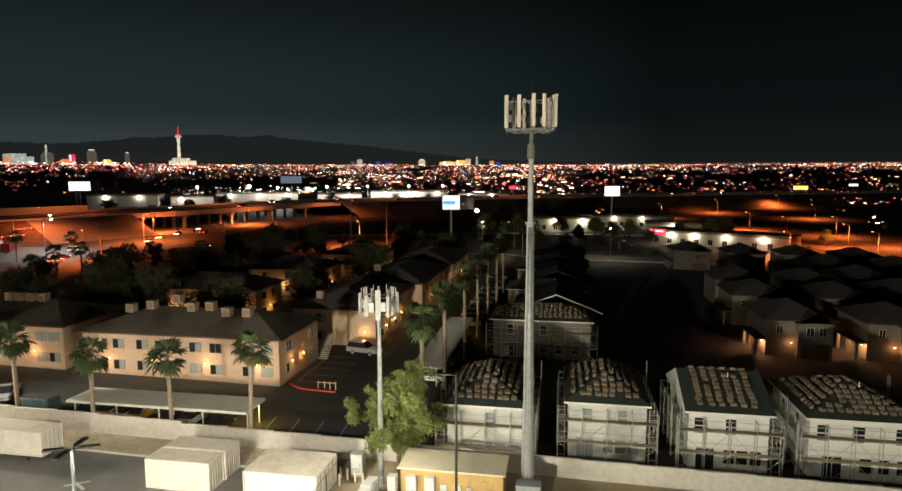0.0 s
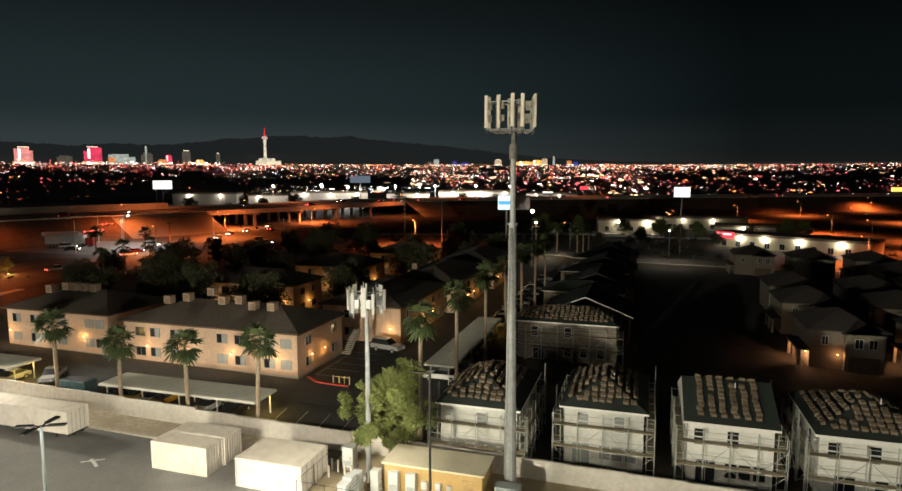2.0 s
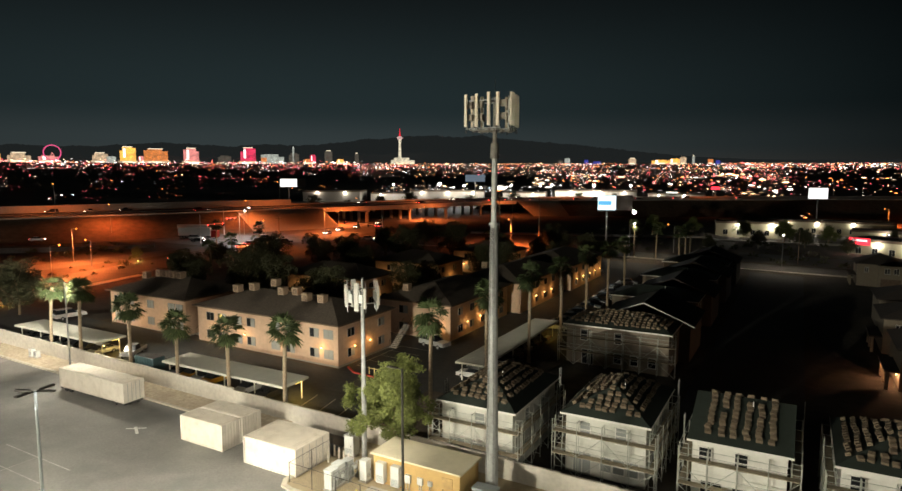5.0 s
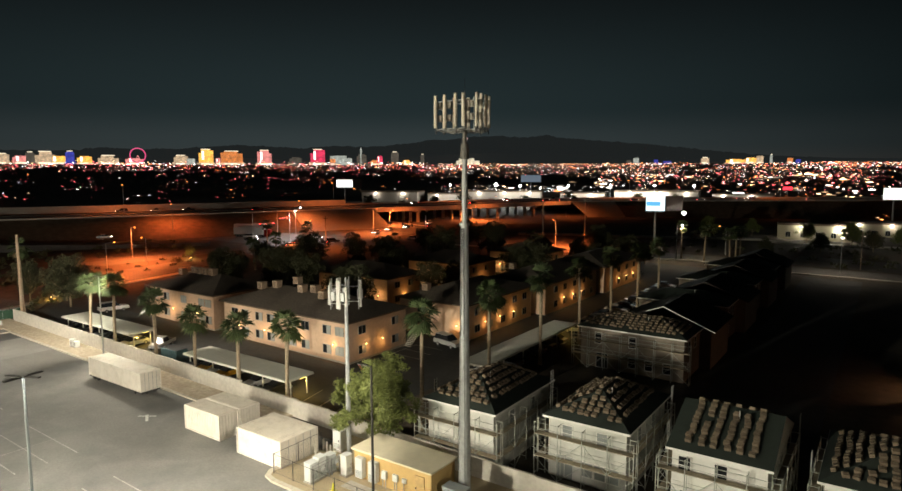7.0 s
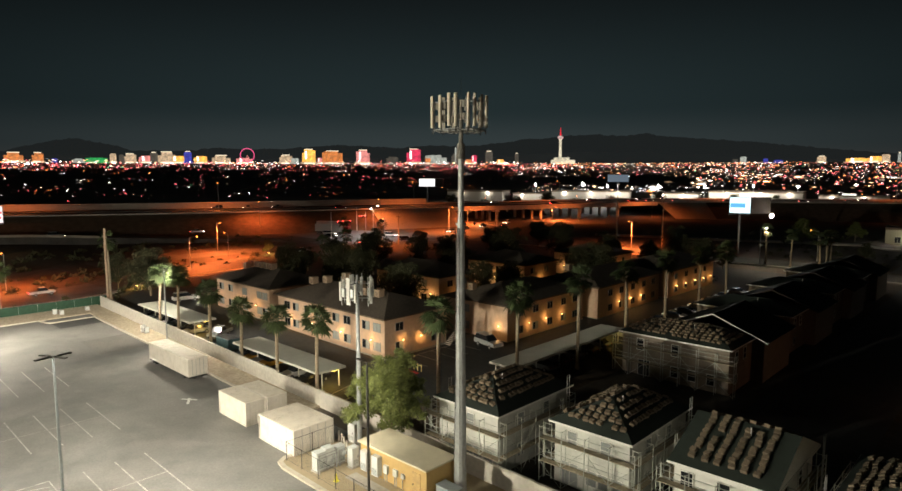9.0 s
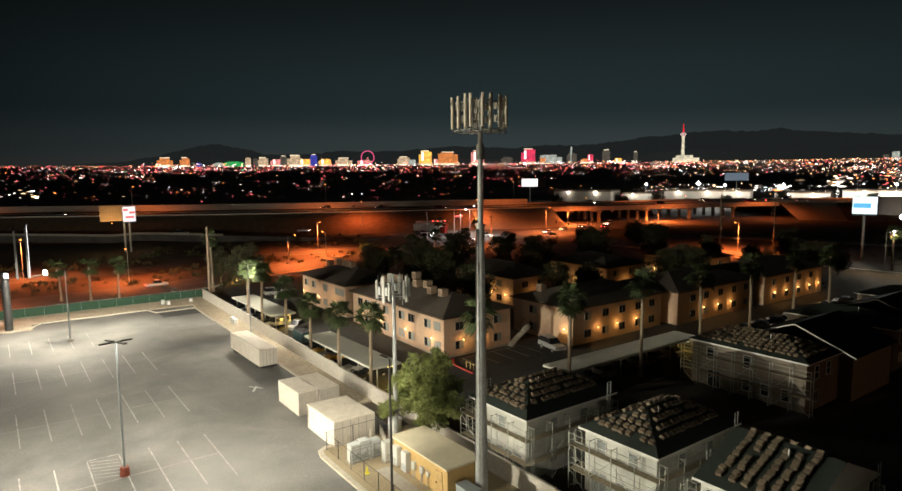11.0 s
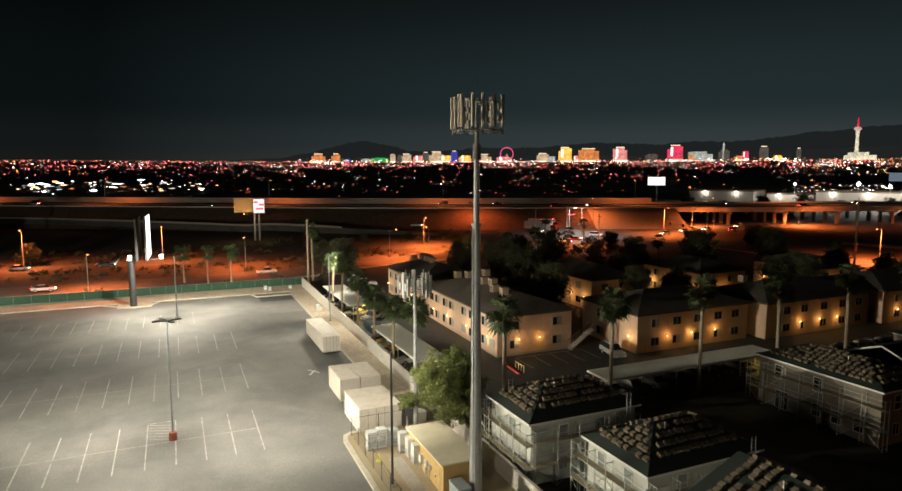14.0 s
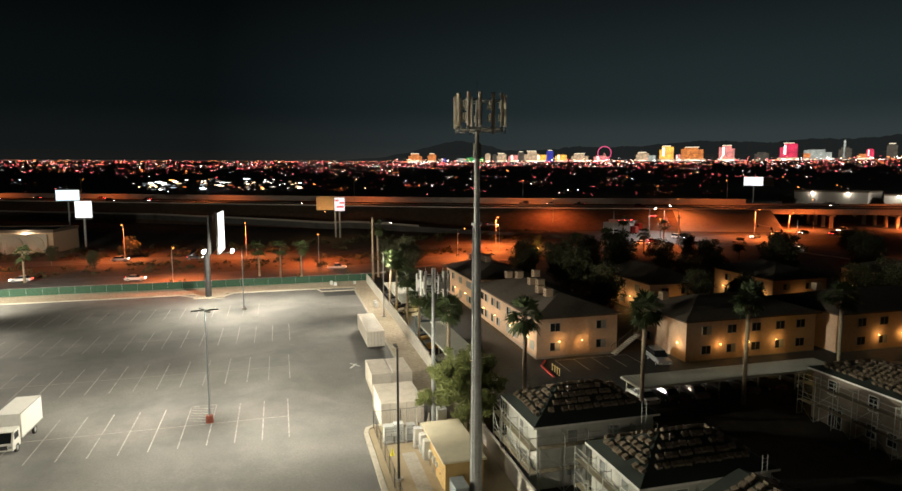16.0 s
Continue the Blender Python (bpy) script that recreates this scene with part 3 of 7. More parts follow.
# ---- containers ----
def container(x0, x1, y0, y1, label, ribbed_end=True, wide=False, h=2.6, lift=0.07):
    xc, yc = (x0 + x1) / 2, (y0 + y1) / 2
    z = gz(xc, yc)
    t = thing("shipping_container", label, "container", xc, yc, z + lift, group="containers in the lot")
    L, W = (x1 - x0) / 2, (y1 - y0) / 2
    bm = bmesh.new()
    box(bm, -L + 0.05, L - 0.05, -W + 0.05, W - 0.05, 0.05, h - 0.05)
    part("body", bm, CREAM, t)
    boxes("frame", [(sx * L - 0.06, sx * L + 0.06, sy * W - 0.06, sy * W + 0.06, 0, h) for sx in (-1, 1) for sy in (-1, 1)]
          + [(-L + 0.06, L - 0.06, sy * W - 0.05, sy * W + 0.05, z0, z0 + 0.12) for sy in (-1, 1) for z0 in (0, h - 0.12)]
          + [(sx * L - 0.05, sx * L + 0.05, -W + 0.06, W - 0.06, z0, z0 + 0.12) for sx in (-1, 1) for z0 in (0, h - 0.12)], CREAM, t)
    boxes("roof", [(-L + 0.08, L - 0.08, -W + 0.08, W - 0.08, h - 0.046, h + 0.004)], CREAM_ROOF, t, "dusty sheet metal top")
    # pressed ribs on the sides and roof
    ribs = []
    n = int(2 * L / 0.28)
    for k in range(1, n):
        u = -L + 0.1 + (2 * L - 0.2) * k / n
        if not wide:
            ribs += [(u - 0.05, u + 0.05, sy * (W - 0.05) - 0.02, sy * (W - 0.05) + 0.02, 0.14, h - 0.14) for sy in (-1, 1)]
        ribs.append((u - 0.04, u + 0.04, -W + 0.12, W - 0.12, h + 0.002, h + 0.018))
    boxes("corrugation", ribs, CREAM, t)
    if ribbed_end:
        boxes("end_rib", [(L - 0.05, L + 0.03, -W + 0.15 + v - 0.09, -W + 0.15 + v + 0.09, 0.15, h - 0.15) for v in np.arange(0.15, 2 * W - 0.3, 0.36)], CREAM, t)
    else:
        boxes("door_leaf", [(L - 0.05, L + 0.02, -W + 0.1, -0.02, 0.15, h - 0.14), (L - 0.05, L + 0.02, 0.02, W - 0.1, 0.15, h - 0.14)], CREAM, t)
        boxes("locking_bar", [(L + 0.03, L + 0.06, v - 0.02, v + 0.02, 0.1, h - 0.1) for v in (-W * 0.6, -W * 0.2, W * 0.2, W * 0.6)], STEEL, t)
    return t


container(-59.8, -47.6, 48.0, 50.45, "long cream shipping container on a low dark trailer", ribbed_end=False, h=2.3, lift=0.62)
container(-35.6, -29.75, 46.1, 48.35, "cream corrugated storage container in a pair")
container(-35.5, -29.65, 48.6, 50.9, "cream corrugated storage container in a pair")
container(-26.4, -20.1, 45.7, 50.2, "wide cream storage container with a dusty top", ribbed_end=False, wide=True)


def low_trailer(x, y):
    """The dark chassis under the long container, with its wheels and prop legs."""
    t = thing("trailer_chassis", "low dark steel trailer under the long container", "trailer", x, y, gz(x, y) + 0.07)
    boxes("rail", [(-6.3, 6.2, s * 0.5 - 0.1, s * 0.5 + 0.1, 0.3, 0.545) for s in (-1, 1)], DARK_STEEL, t)
    for u in (-6, -4, -2, 0, 2, 4, 6):
        boxes("cross_member", [(u - 0.08, u + 0.08, -1.2, 1.2, 0.36, 0.54)], DARK_STEEL, t)
    for u in (-5.2, -4.3):
        for v in (-1.0, 1.0):
            bm = bmesh.new()
            tube(bm, (u, v - 0.12, 0.26), (u, v + 0.12, 0.26), 0.26, 0.26, 12)
            part("tyre", bm, RUBBER, t)
    for v in (-0.9, 0.9):
        boxes("prop_leg", [(4.2, 4.35, v - 0.08, v + 0.08, 0, 0.36)], DARK_STEEL, t)


low_trailer(-53.7, 49.2)


# ---- equipment compound ----
def shelter():
    x0, x1, y0, y1 = -14.0, -5.2, 48.7, 52.3
    t = thing("equipment_shelter", "tan equipment shelter with a pale flat roof", "shelter", -9.6, 50.5)
    boxes("wall", [(-4.3, 4.3, -1.7, 1.7, 0.1, 2.75)], TAN, t, bevel=0.03)
    boxes("roof", [(-4.5, 4.5, -1.95, 1.95, 2.755, 2.92)], TAN_ROOF, t, "cream coated roof slab", bevel=0.03)
    boxes("foundation", [(-4.5, 4.5, -1.9, 1.9, -0.2, 0.097)], CONCRETE, t)
    for u in (-3.3, -1.75):
        ac = boxes("air_conditioner", [(u - 0.42, u + 0.42, -2.25, -1.7, 0.5, 2.3)], CABINET, t, "white wall air conditioner", bevel=0.02)
        boxes("grille", [(u - 0.34, u + 0.34, -2.265, -2.25, 0.6 + 0.08 * k, 0.64 + 0.08 * k) for k in range(8)], GREY_BOX, ac)
    d = boxes("door", [(2.6, 3.6, -1.74, -1.7, 0.15, 2.25)], mat("tan_door", (0.46, 0.31, 0.12), 0.6), t)
    boxes("handle", [(2.7, 2.76, -1.8, -1.74, 1.05, 1.2)], DARK_STEEL, d)
    for c in ((-0.9, -0.4, -1.95, -1.7, 1.0, 1.7), (0.3, 0.8, -1.9, -1.7, 1.1, 1.7), (1.3, 1.7, -1.86, -1.7, 1.2, 1.6)):
        boxes("meter_box", [c], CABINET, t)
    bm = bmesh.new()
    for u in (-0.8, -0.5, 0.5, 0.7, 1.5):
        tube(bm, (u, -1.85, 0), (u, -1.85, 1.2), 0.04)
    part("conduit", bm, STEEL, t)


shelter()


def cabinet(x, y, w, d, h, label, turn=0, material=CABINET):
    t = thing("equipment_cabinet", label, "cabinet", x, y, gz(x, y) + 0.2, turn, "equipment cabinets")
    boxes("plinth", [(-w / 2 - 0.08, w / 2 + 0.08, -d / 2 - 0.08, d / 2 + 0.08, 0, 0.12)], CONCRETE, t)
    body = boxes("body", [(-w / 2, w / 2, -d / 2, d / 2, 0.123, h)], material, t, bevel=0.03)
    boxes("lid", [(-w / 2 - 0.04, w / 2 + 0.04, -d / 2 - 0.04, d / 2 + 0.04, h + 0.003, h + 0.07)], material, t, bevel=0.02)
    door = boxes("door", [(-w / 2 + 0.06, w / 2 - 0.06, -d / 2 - 0.025, -d / 2, 0.25, h - 0.1)], material, t)
    boxes("handle", [(w / 4, w / 4 + 0.04, -d / 2 - 0.06, -d / 2 - 0.025, h * 0.5, h * 0.5 + 0.2)], DARK_STEEL, door)
    boxes("vent_slat", [(-w / 3, w / 3, -d / 2 - 0.04, -d / 2 - 0.025, 0.4 + 0.09 * k, 0.44 + 0.09 * k) for k in range(5)], GREY_BOX, door)
    return t


cabinet(-16.15, 45.75, 0.95, 0.8, 1.75, "pale equipment cabinet on a concrete plinth", 90)
cabinet(-16.15, 46.75, 0.9, 0.8, 1.9, "tall pale equipment cabinet on a concrete plinth", 90)
cabinet(-16.15, 48.0, 0.85, 0.75, 1.65, "pale equipment cabinet on a concrete plinth", 90)


def pipe_rack(x, y, w, h):
    """A steel pipe stand in front of the cabinets, with conduit rails and small boxes on it."""
    t = thing("pipe_rack", "galvanised pipe rack with small grey boxes on it", "pipe rack", x, y, gz(x, y) + 0.2, 90, "compound pipe racks")
    for u in (-w / 2, w / 2):
        bm = bmesh.new()
        tube(bm, (u, 0, 0), (u, 0, h), 0.05, n=8)
        part("post", bm, STEEL, t)
    for z in (0.5, 0.95, 1.4, h - 0.08):
        bm = bmesh.new()
        tube(bm, (-w / 2 - 0.1, 0, z), (w / 2 + 0.1, 0, z), 0.035, n=6)
        part("rail", bm, STEEL, t)
    boxes("junction_box", [(-0.2, 0.2, -0.16, -0.04, 0.98, 1.34)], CABINET, t, bevel=0.01)


pipe_rack(-15.5, 46.3, 1.9, 1.75)
pipe_rack(-15.5, 48.05, 0.9, 1.6)
t = thing("safety_cone", "yellow safety cone on the compound ground", "cone", -13.4, 45.65, gz(-13.4, 45.65) + 0.21)
YELLOW_PLASTIC = mat("yellow_plastic", (0.7, 0.62, 0.05), 0.5, grain=0.05)
bm = bmesh.new()
tube(bm, (0, 0, 0.045), (0, 0, 0.72), 0.17, 0.04, 12)
part("cone_body", bm, YELLOW_PLASTIC, t)
boxes("cone_foot", [(-0.22, 0.22, -0.22, 0.22, 0, 0.042)], YELLOW_PLASTIC, t)
cabinet(-18.6, 51.8, 1.1, 1.0, 2.0, "pale equipment cabinet beside the short pole")
cabinet(-14.5, 48.4, 0.8, 0.7, 1.9, "pale equipment cabinet by the shelter corner", 90)
cabinet(-3.3, 49.45, 2.0, 1.1, 1.85, "grey transformer cabinet beside the tower", material=GREY_BOX)
for k, (bx, by) in enumerate(((-19.9, 50.8), (-19.2, 50.6), (-18.4, 50.3), (-17.6, 50.0), (-19.5, 49.4), (-15.8, 49.6))):
    t = thing("bollard", "pale steel bollard with a rounded top", "bollard", bx, by, gz(bx, by) + 0.18, group="compound bollards")
    bm = bmesh.new()
    tube(bm, (0, 0, 0), (0, 0, 1.05), 0.09, 0.09, 8)
    tube(bm, (0, 0, 1.05), (0, 0, 1.12), 0.09, 0.04, 8)
    part("post", bm, CREAM, t)


def compound_fence():
    f = thing("chain_link_fence", "low chain-link fence round the equipment compound", "fence", -20, 44.6, z=0)
    pts = [(-20.0, 50.6), (-20.0, 44.8), (8, 44.8)]
    mesh = bmesh.new()
    for (ax, ay), (bx, by) in zip(pts, pts[1:]):
        n = int(math.hypot(bx - ax, by - ay) / 2.4)
        for k in range(n + 1):
            x, y = ax + (bx - ax) * k / n + 20, ay + (by - ay) * k / n - 44.6
            z = gz(x - 20, y + 44.6) + 0.2
            b = bmesh.new()
            tube(b, (x, y, z), (x, y, z + 1.85), 0.035)
            part("post", b, DARK_STEEL, f)
            if k < n:
                x2, y2 = ax + (bx - ax) * (k + 1) / n + 20, ay + (by - ay) * (k + 1) / n - 44.6
                z2 = gz(x2 - 20, y2 + 44.6) + 0.2
                for h, rr in ((1.8, 0.02), (0.1, 0.012)):
                    b = bmesh.new()
                    tube(b, (x, y, z + h), (x2, y2, z2 + h), rr, n=5)
                    part("rail", b, DARK_STEEL, f)
                for j in range(12):
                    for s in (0, 1):
                        p = Vector((x, y, z)).lerp(Vector((x2, y2, z2)), (j + s) / 12)
                        q = Vector((x, y, z)).lerp(Vector((x2, y2, z2)), (j + 1 - s) / 12)
                        tube(mesh, p + Vector((0, 0, 0.1)), q + Vector((0, 0, 1.8)), 0.003, n=3, caps=False)
    part("wire_mesh", mesh, DARK_STEEL, f, kind="stuff")


compound_fence()


# ---- roofs and windows ----
def roof_mesh(hx, hy, rise, over, eave, gable=False, thick=0.16):
    """A hip or gable roof over the half sizes hx, hy; the ridge runs along the longer side."""
    bm = bmesh.new()
    ax, ay = hx + over, hy + over
    along_x = hx >= hy
    m = (ay if along_x else ax)
    run = 0 if gable else m
    if along_x:
        ridge = [(-(ax - run), 0), (ax - run, 0)]
    else:
        ridge = [(0, -(ay - run)), (0, ay - run)]
    lo = [bm.verts.new((x, y, eave)) for x, y in ((-ax, -ay), (ax, -ay), (ax, ay), (-ax, ay))]
    hi = [bm.verts.new((x, y, eave + rise)) for x, y in ridge]
    if along_x:
        faces = [(lo[0], lo[1], hi[1], hi[0]), (lo[2], lo[3], hi[0], hi[1]), (lo[1], lo[2], hi[1]), (lo[3], lo[0], hi[0])]
    else:
        faces = [(lo[1], lo[2], hi[1], hi[0]), (lo[3], lo[0], hi[0], hi[1]), (lo[0], lo[1], hi[0]), (lo[2], lo[3], hi[1])]
    for f in faces:
        bm.faces.new(f)
    dn = [bm.verts.new(v.co - Vector((0, 0, thick))) for v in lo]
    for k in range(4):
        bm.faces.new((lo[k], dn[k], dn[(k + 1) % 4], lo[(k + 1) % 4]))
    bm.faces.new(dn[::-1])
    bmesh.ops.recalc_face_normals(bm, faces=bm.faces[:])
    return bm


def window(parent, x, y, z, w, h, face, pane=GLASS, frame_mat=WHITE, half=None, name="window", hung=False):
    """A framed window that stands in the wall; face is the way it looks: s, n, e or w."""
    turn = {"s": 0, "e": 90, "n": 180, "w": 270}[face]
    bm = bmesh.new()
    f = 0.09 if hung else 0.045
    for s in ((-w / 2 - f, -w / 2, 0, h), (w / 2, w / 2 + f, 0, h), (-w / 2 - f, w / 2 + f, -f, 0), (-w / 2 - f, w / 2 + f, h, h + f), ((-w / 2, w / 2, h / 2 - 0.03, h / 2 + 0.03) if hung else (-0.025, 0.025, 0, h))):
        box(bm, s[0], s[1], -0.06, 0.02, s[2], s[3])
    fr = part(name, bm, frame_mat, parent)
    fr.matrix_basis = pose(x, y, z, 0, 0, turn)
    for k, (a, b, c, d) in enumerate(((-w / 2, w / 2, 0, h / 2 - 0.03), (-w / 2, w / 2, h / 2 + 0.03, h)) if hung else ((-w / 2, -0.025, 0, h), (0.025, w / 2, 0, h))):
        bm = bmesh.new()
        box(bm, a, b, -0.03, 0.02, c, d)
        part("pane", bm, (half if half and k else pane), fr)
    return fr


def wall_lamp(parent, x, y, z, face, watts=PORCH_WATTS, colour=WARM):
    """A small lit wall lantern with its light."""
    d = {"s": (0, -1), "e": (1, 0), "n": (0, 1), "w": (-1, 0)}[face]
    bm = bmesh.new()
    tube(bm, (x, y, z + 0.12), (x + d[0] * 0.2, y + d[1] * 0.2, z + 0.12), 0.05)
    ob = part("wall_lamp", bm, DARK_STEEL, parent, "lit wall lantern")
    bm = bmesh.new()
    ball(bm, (x + d[0] * 0.22, y + d[1] * 0.22, z), 0.11)
    part("lamp_glass", bm, PORCH, ob)
    if watts:
        p = parent.matrix_basis @ Vector((x + d[0] * 0.75, y + d[1] * 0.75, z - 0.05))
        lamp("porch_light", "POINT", pose(*p), watts, colour, 0.12)


def cooler(x, y, z, s=1.0, turn=0):
    t = thing("rooftop_cooler", "tan boxy evaporative cooler on a roof", "cooler", x, y, z, turn, "rooftop coolers")
    boxes("leg", [(sx * 0.4 * s - 0.03, sx * 0.4 * s + 0.03, sy * 0.4 * s - 0.03, sy * 0.4 * s + 0.03, -0.6, 0.15) for sx in (-1, 1) for sy in (-1, 1)], DARK_STEEL, t)
    b = boxes("body", [(-0.55 * s, 0.55 * s, -0.55 * s, 0.55 * s, 0.1, 1.15 * s)], COOLER, t, bevel=0.03)
    boxes("louvre", [(-0.42 * s, 0.42 * s, -0.56 * s - 0.015, -0.56 * s, 0.25 + 0.13 * k, 0.31 + 0.13 * k) for k in range(6)], TRIM_BROWN, b)
    boxes("top_pan", [(-0.58 * s, 0.58 * s, -0.58 * s, 0.58 * s, 1.153 * s, 1.22 * s)], COOLER, t)


# ---- apartments ----
def apartment(x0, x1, y0, y1, south=(), east=(), lights_s=(), lights_e=(), label="two-storey peach stucco apartment block with a brown hip roof", rise=2.1, watts=PORCH_WATTS):
    xc, yc = (x0 + x1) / 2, (y0 + y1) / 2
    g = gz(xc, yc) - 0.1
    hx, hy = (x1 - x0) / 2, (y1 - y0) / 2
    t = thing("apartment_building", label, "apartment building", xc, yc, g, group="apartment blocks")
    boxes("wall", [(-hx, hx, -hy, hy, -0.8, 5.55)], STUCCO, t)
    part("roof", roof_mesh(hx, hy, rise, 0.55, 5.75), SHINGLE, t)
    boxes("fascia", [(-hx - 0.57, hx + 0.57, -hy - 0.6, -hy - 0.553, 5.57, 5.77), (hx + 0.553, hx + 0.6, -hy - 0.55, hy + 0.55, 5.57, 5.77)], TRIM_BROWN, t)
    boxes("plinth", [(-hx - 0.03, hx + 0.03, -hy - 0.03, hy + 0.03, -0.8, 0.15)], CONCRETE, t)
    rnd = random.Random(int(x0 * 7 + y0))
    for u in south:
        for z in (0.95, 3.65):
            window(t, u - xc, y0 - yc, z, 1.5, 1.15, "s", GLASS if rnd.random() < 0.75 else BLIND, ALUMINIUM, half=BLIND if rnd.random() < 0.8 else None)
    for v in east:
        for z in (0.95, 3.65):
            window(t, x1 - xc, v - yc, z, 1.4, 1.1, "e", GLASS, ALUMINIUM, half=BLIND if rnd.random() < 0.4 else None)
    for u in lights_s:
        wall_lamp(t, u - xc, y0 - yc, 2.35, "s", watts)
    for v in lights_e:
        wall_lamp(t, x1 - xc, v - yc, 2.2, "e", watts * 0.7, (1.0, 0.50, 0.14))
    return t, g


H_WIN = [-58.3, -55.9, -52.6, -50.0, -45.3, -42.6, -38.3, -35.9]
aptH, gH = apartment(-61.0, -34.3, 69.3, 81.5, H_WIN, (72, 79), (-57.1, -51.2, -43.9, -37.0), (72.6, 76.0))
aptG, gG = apartment(-82.2, -63.8, 69.3, 81, (-80.4, -77, -72, -67, -65.2), (), (-81.6, -74.8, -68.0), ())
aptI, gI = apartment(-41, -28.0, 88.3, 109.6, (-36.5,), (91.5, 95.5, 99.5, 103.5, 107), (-29.6,), (93.6, 98.2, 102.8))
aptJ, gJ = apartment(-39, -26.2, 111.6, 135.6, (), (116, 120, 124.5, 129, 133), (), (119, 123.4, 127.6))
aptK, gK = apartment(-39, -25.4, 138.2, 162, (), (142, 147, 152, 157), (), (142, 146.5, 151.5, 156, 160))
for x, y in ((-57, 73.6), (-54.6, 74.6), (-48.6, 74.4), (-46.2, 74.8), (-43.2, 73.5), (-40.4, 73.6), (-52, 76.5)):
    cooler(x, y, gH + 5.8 + (y - 68.8) * 0.30)
for x, y in ((-78.4, 73.5), (-76.4, 74.6), (-74.8, 74.6), (-73.0, 74.6), (-71.2, 74.6)):
    cooler(x, y, gG + 5.8 + (y - 68.8) * 0.30)
cooler(-37.5, 91, gI + 6.6)
cooler(-36.5, 118, gJ + 6.9)
# courtyard blocks further back
apartment(-70, -52, 98, 108, (-66, -61, -56), (101, 105), (-67, -63, -58, -54), (103,), watts=PORCH_WATTS * 1.3)
apartment(-66, -50, 122, 134, (-62, -57, -53), (125, 130), (-63, -58, -52), (128,), watts=PORCH_WATTS * 1.3)
apartment(-60, -45, 148, 160, (-56, -50), (151, 156), (-57, -49), (152, 157), watts=PORCH_WATTS * 1.3)


def stair(x, y, z):
    """Outdoor stair with a solid stringer and railing at the end of a block."""
    t = thing("outdoor_stair", "outdoor concrete stair with an orange-lit railing", "stairs", x, y, z)
    for k in range(14):
        boxes("step", [(-0.6, 0.6, 0.28 * k, 0.28 * k + 0.3, 0.19 * k, 0.19 * k + 0.1)], CONCRETE, t)
    bm = bmesh.new()
    for s in (-0.62, 0.62):
        tube(bm, (s, 0, 0.95), (s, 3.9, 3.6), 0.03)
        for k in range(0, 14, 2):
            tube(bm, (s, 0.28 * k, 0.19 * k), (s, 0.28 * k, 0.19 * k + 0.97), 0.02, n=4)
    part("railing", bm, TRIM_BROWN, t)


stair(-33.2, 80.4, gH + 0.1)
stair(-62.4, 70.4, gG + 0.1)


# ---- carports ----
CARPORT_GLOW = emis("carport_tube_glow", (1.0, 0.7, 0.15), 6)

def carport(x0, x1, y0, y1, bays, along="x", lights=True):
    xc, yc = (x0 + x1) / 2, (y0 + y1) / 2
    g = gz(xc, yc)
    t = thing("carport", "pale flat metal carport canopy on slim posts", "carport", xc, yc, g, group="carports")
    hx, hy = (x1 - x0) / 2, (y1 - y0) / 2
    boxes("canopy", [(-hx, hx, -hy, hy, 2.42, 2.5)], CANOPY, t)
    boxes("edge_beam", [(-hx - 0.02, hx + 0.02, s * hy - 0.04, s * hy + 0.04, 2.25, 2.415) for s in (-1, 1)] + [(s * hx - 0.04, s * hx + 0.04, -hy + 0.05, hy - 0.05, 2.25, 2.415) for s in (-1, 1)], CANOPY, t)
    seams = [(u - 0.02, u + 0.02, -hy, hy, 2.502, 2.53) for u in np.arange(-hx + 0.6, hx, 0.62)] if along == "x" else [(-hx, hx, u - 0.02, u + 0.02, 2.502, 2.53) for u in np.arange(-hy + 0.6, hy, 0.62)]
    boxes("seam", seams, CANOPY, t)
    for k in range(bays + 1):
        u = -1 + 2 * k / bays
        for s in (-0.6, 0.6):
            bx, by = (u * (hx - 0.3), s * hy) if along == "x" else (s * hx, u * (hy - 0.3))
            boxes("post", [(bx - 0.06, bx + 0.06, by - 0.06, by + 0.06, -1.0, 2.25)], CANOPY, t)
    return t


carport(-52.6, -32.0, 56.7, 60.9, 4)
carport(-87, -66.2, 56.7, 61.0, 4)
carport(-19.0, -15.1, 73.3, 100.4, 5, along="y")
for x, y in ((-32.4, 59.5), (-66.8, 59.6), (-17.8, 100.4)):
    t = thing("carport_lamp", "yellow glowing lamp under the end of a carport", "lamp", x, y, gz(x, y) + 2.05)
    bm = bmesh.new()
    box(bm, -0.06, 0.06, -0.4, 0.4, 0.05, 0.12)
    part("tube", bm, CARPORT_GLOW, t)
    lamp("carport_light", "POINT", pose(x, y, gz(x, y) + 1.9), 190, (1.0, 0.62, 0.12), 0.1)


# ---- vehicles ----
def wheel(parent, x, y, r=0.33):
    bm = bmesh.new()
    tube(bm, (x, y - 0.11, r), (x, y + 0.11, r), r, r, 12)
    ob = part("wheel", bm, RUBBER, parent)
    bm = bmesh.new()
    tube(bm, (x, y - 0.115, r), (x, y + 0.115, r), r * 0.58, r * 0.58, 10)
    part("rim", bm, STEEL, ob)


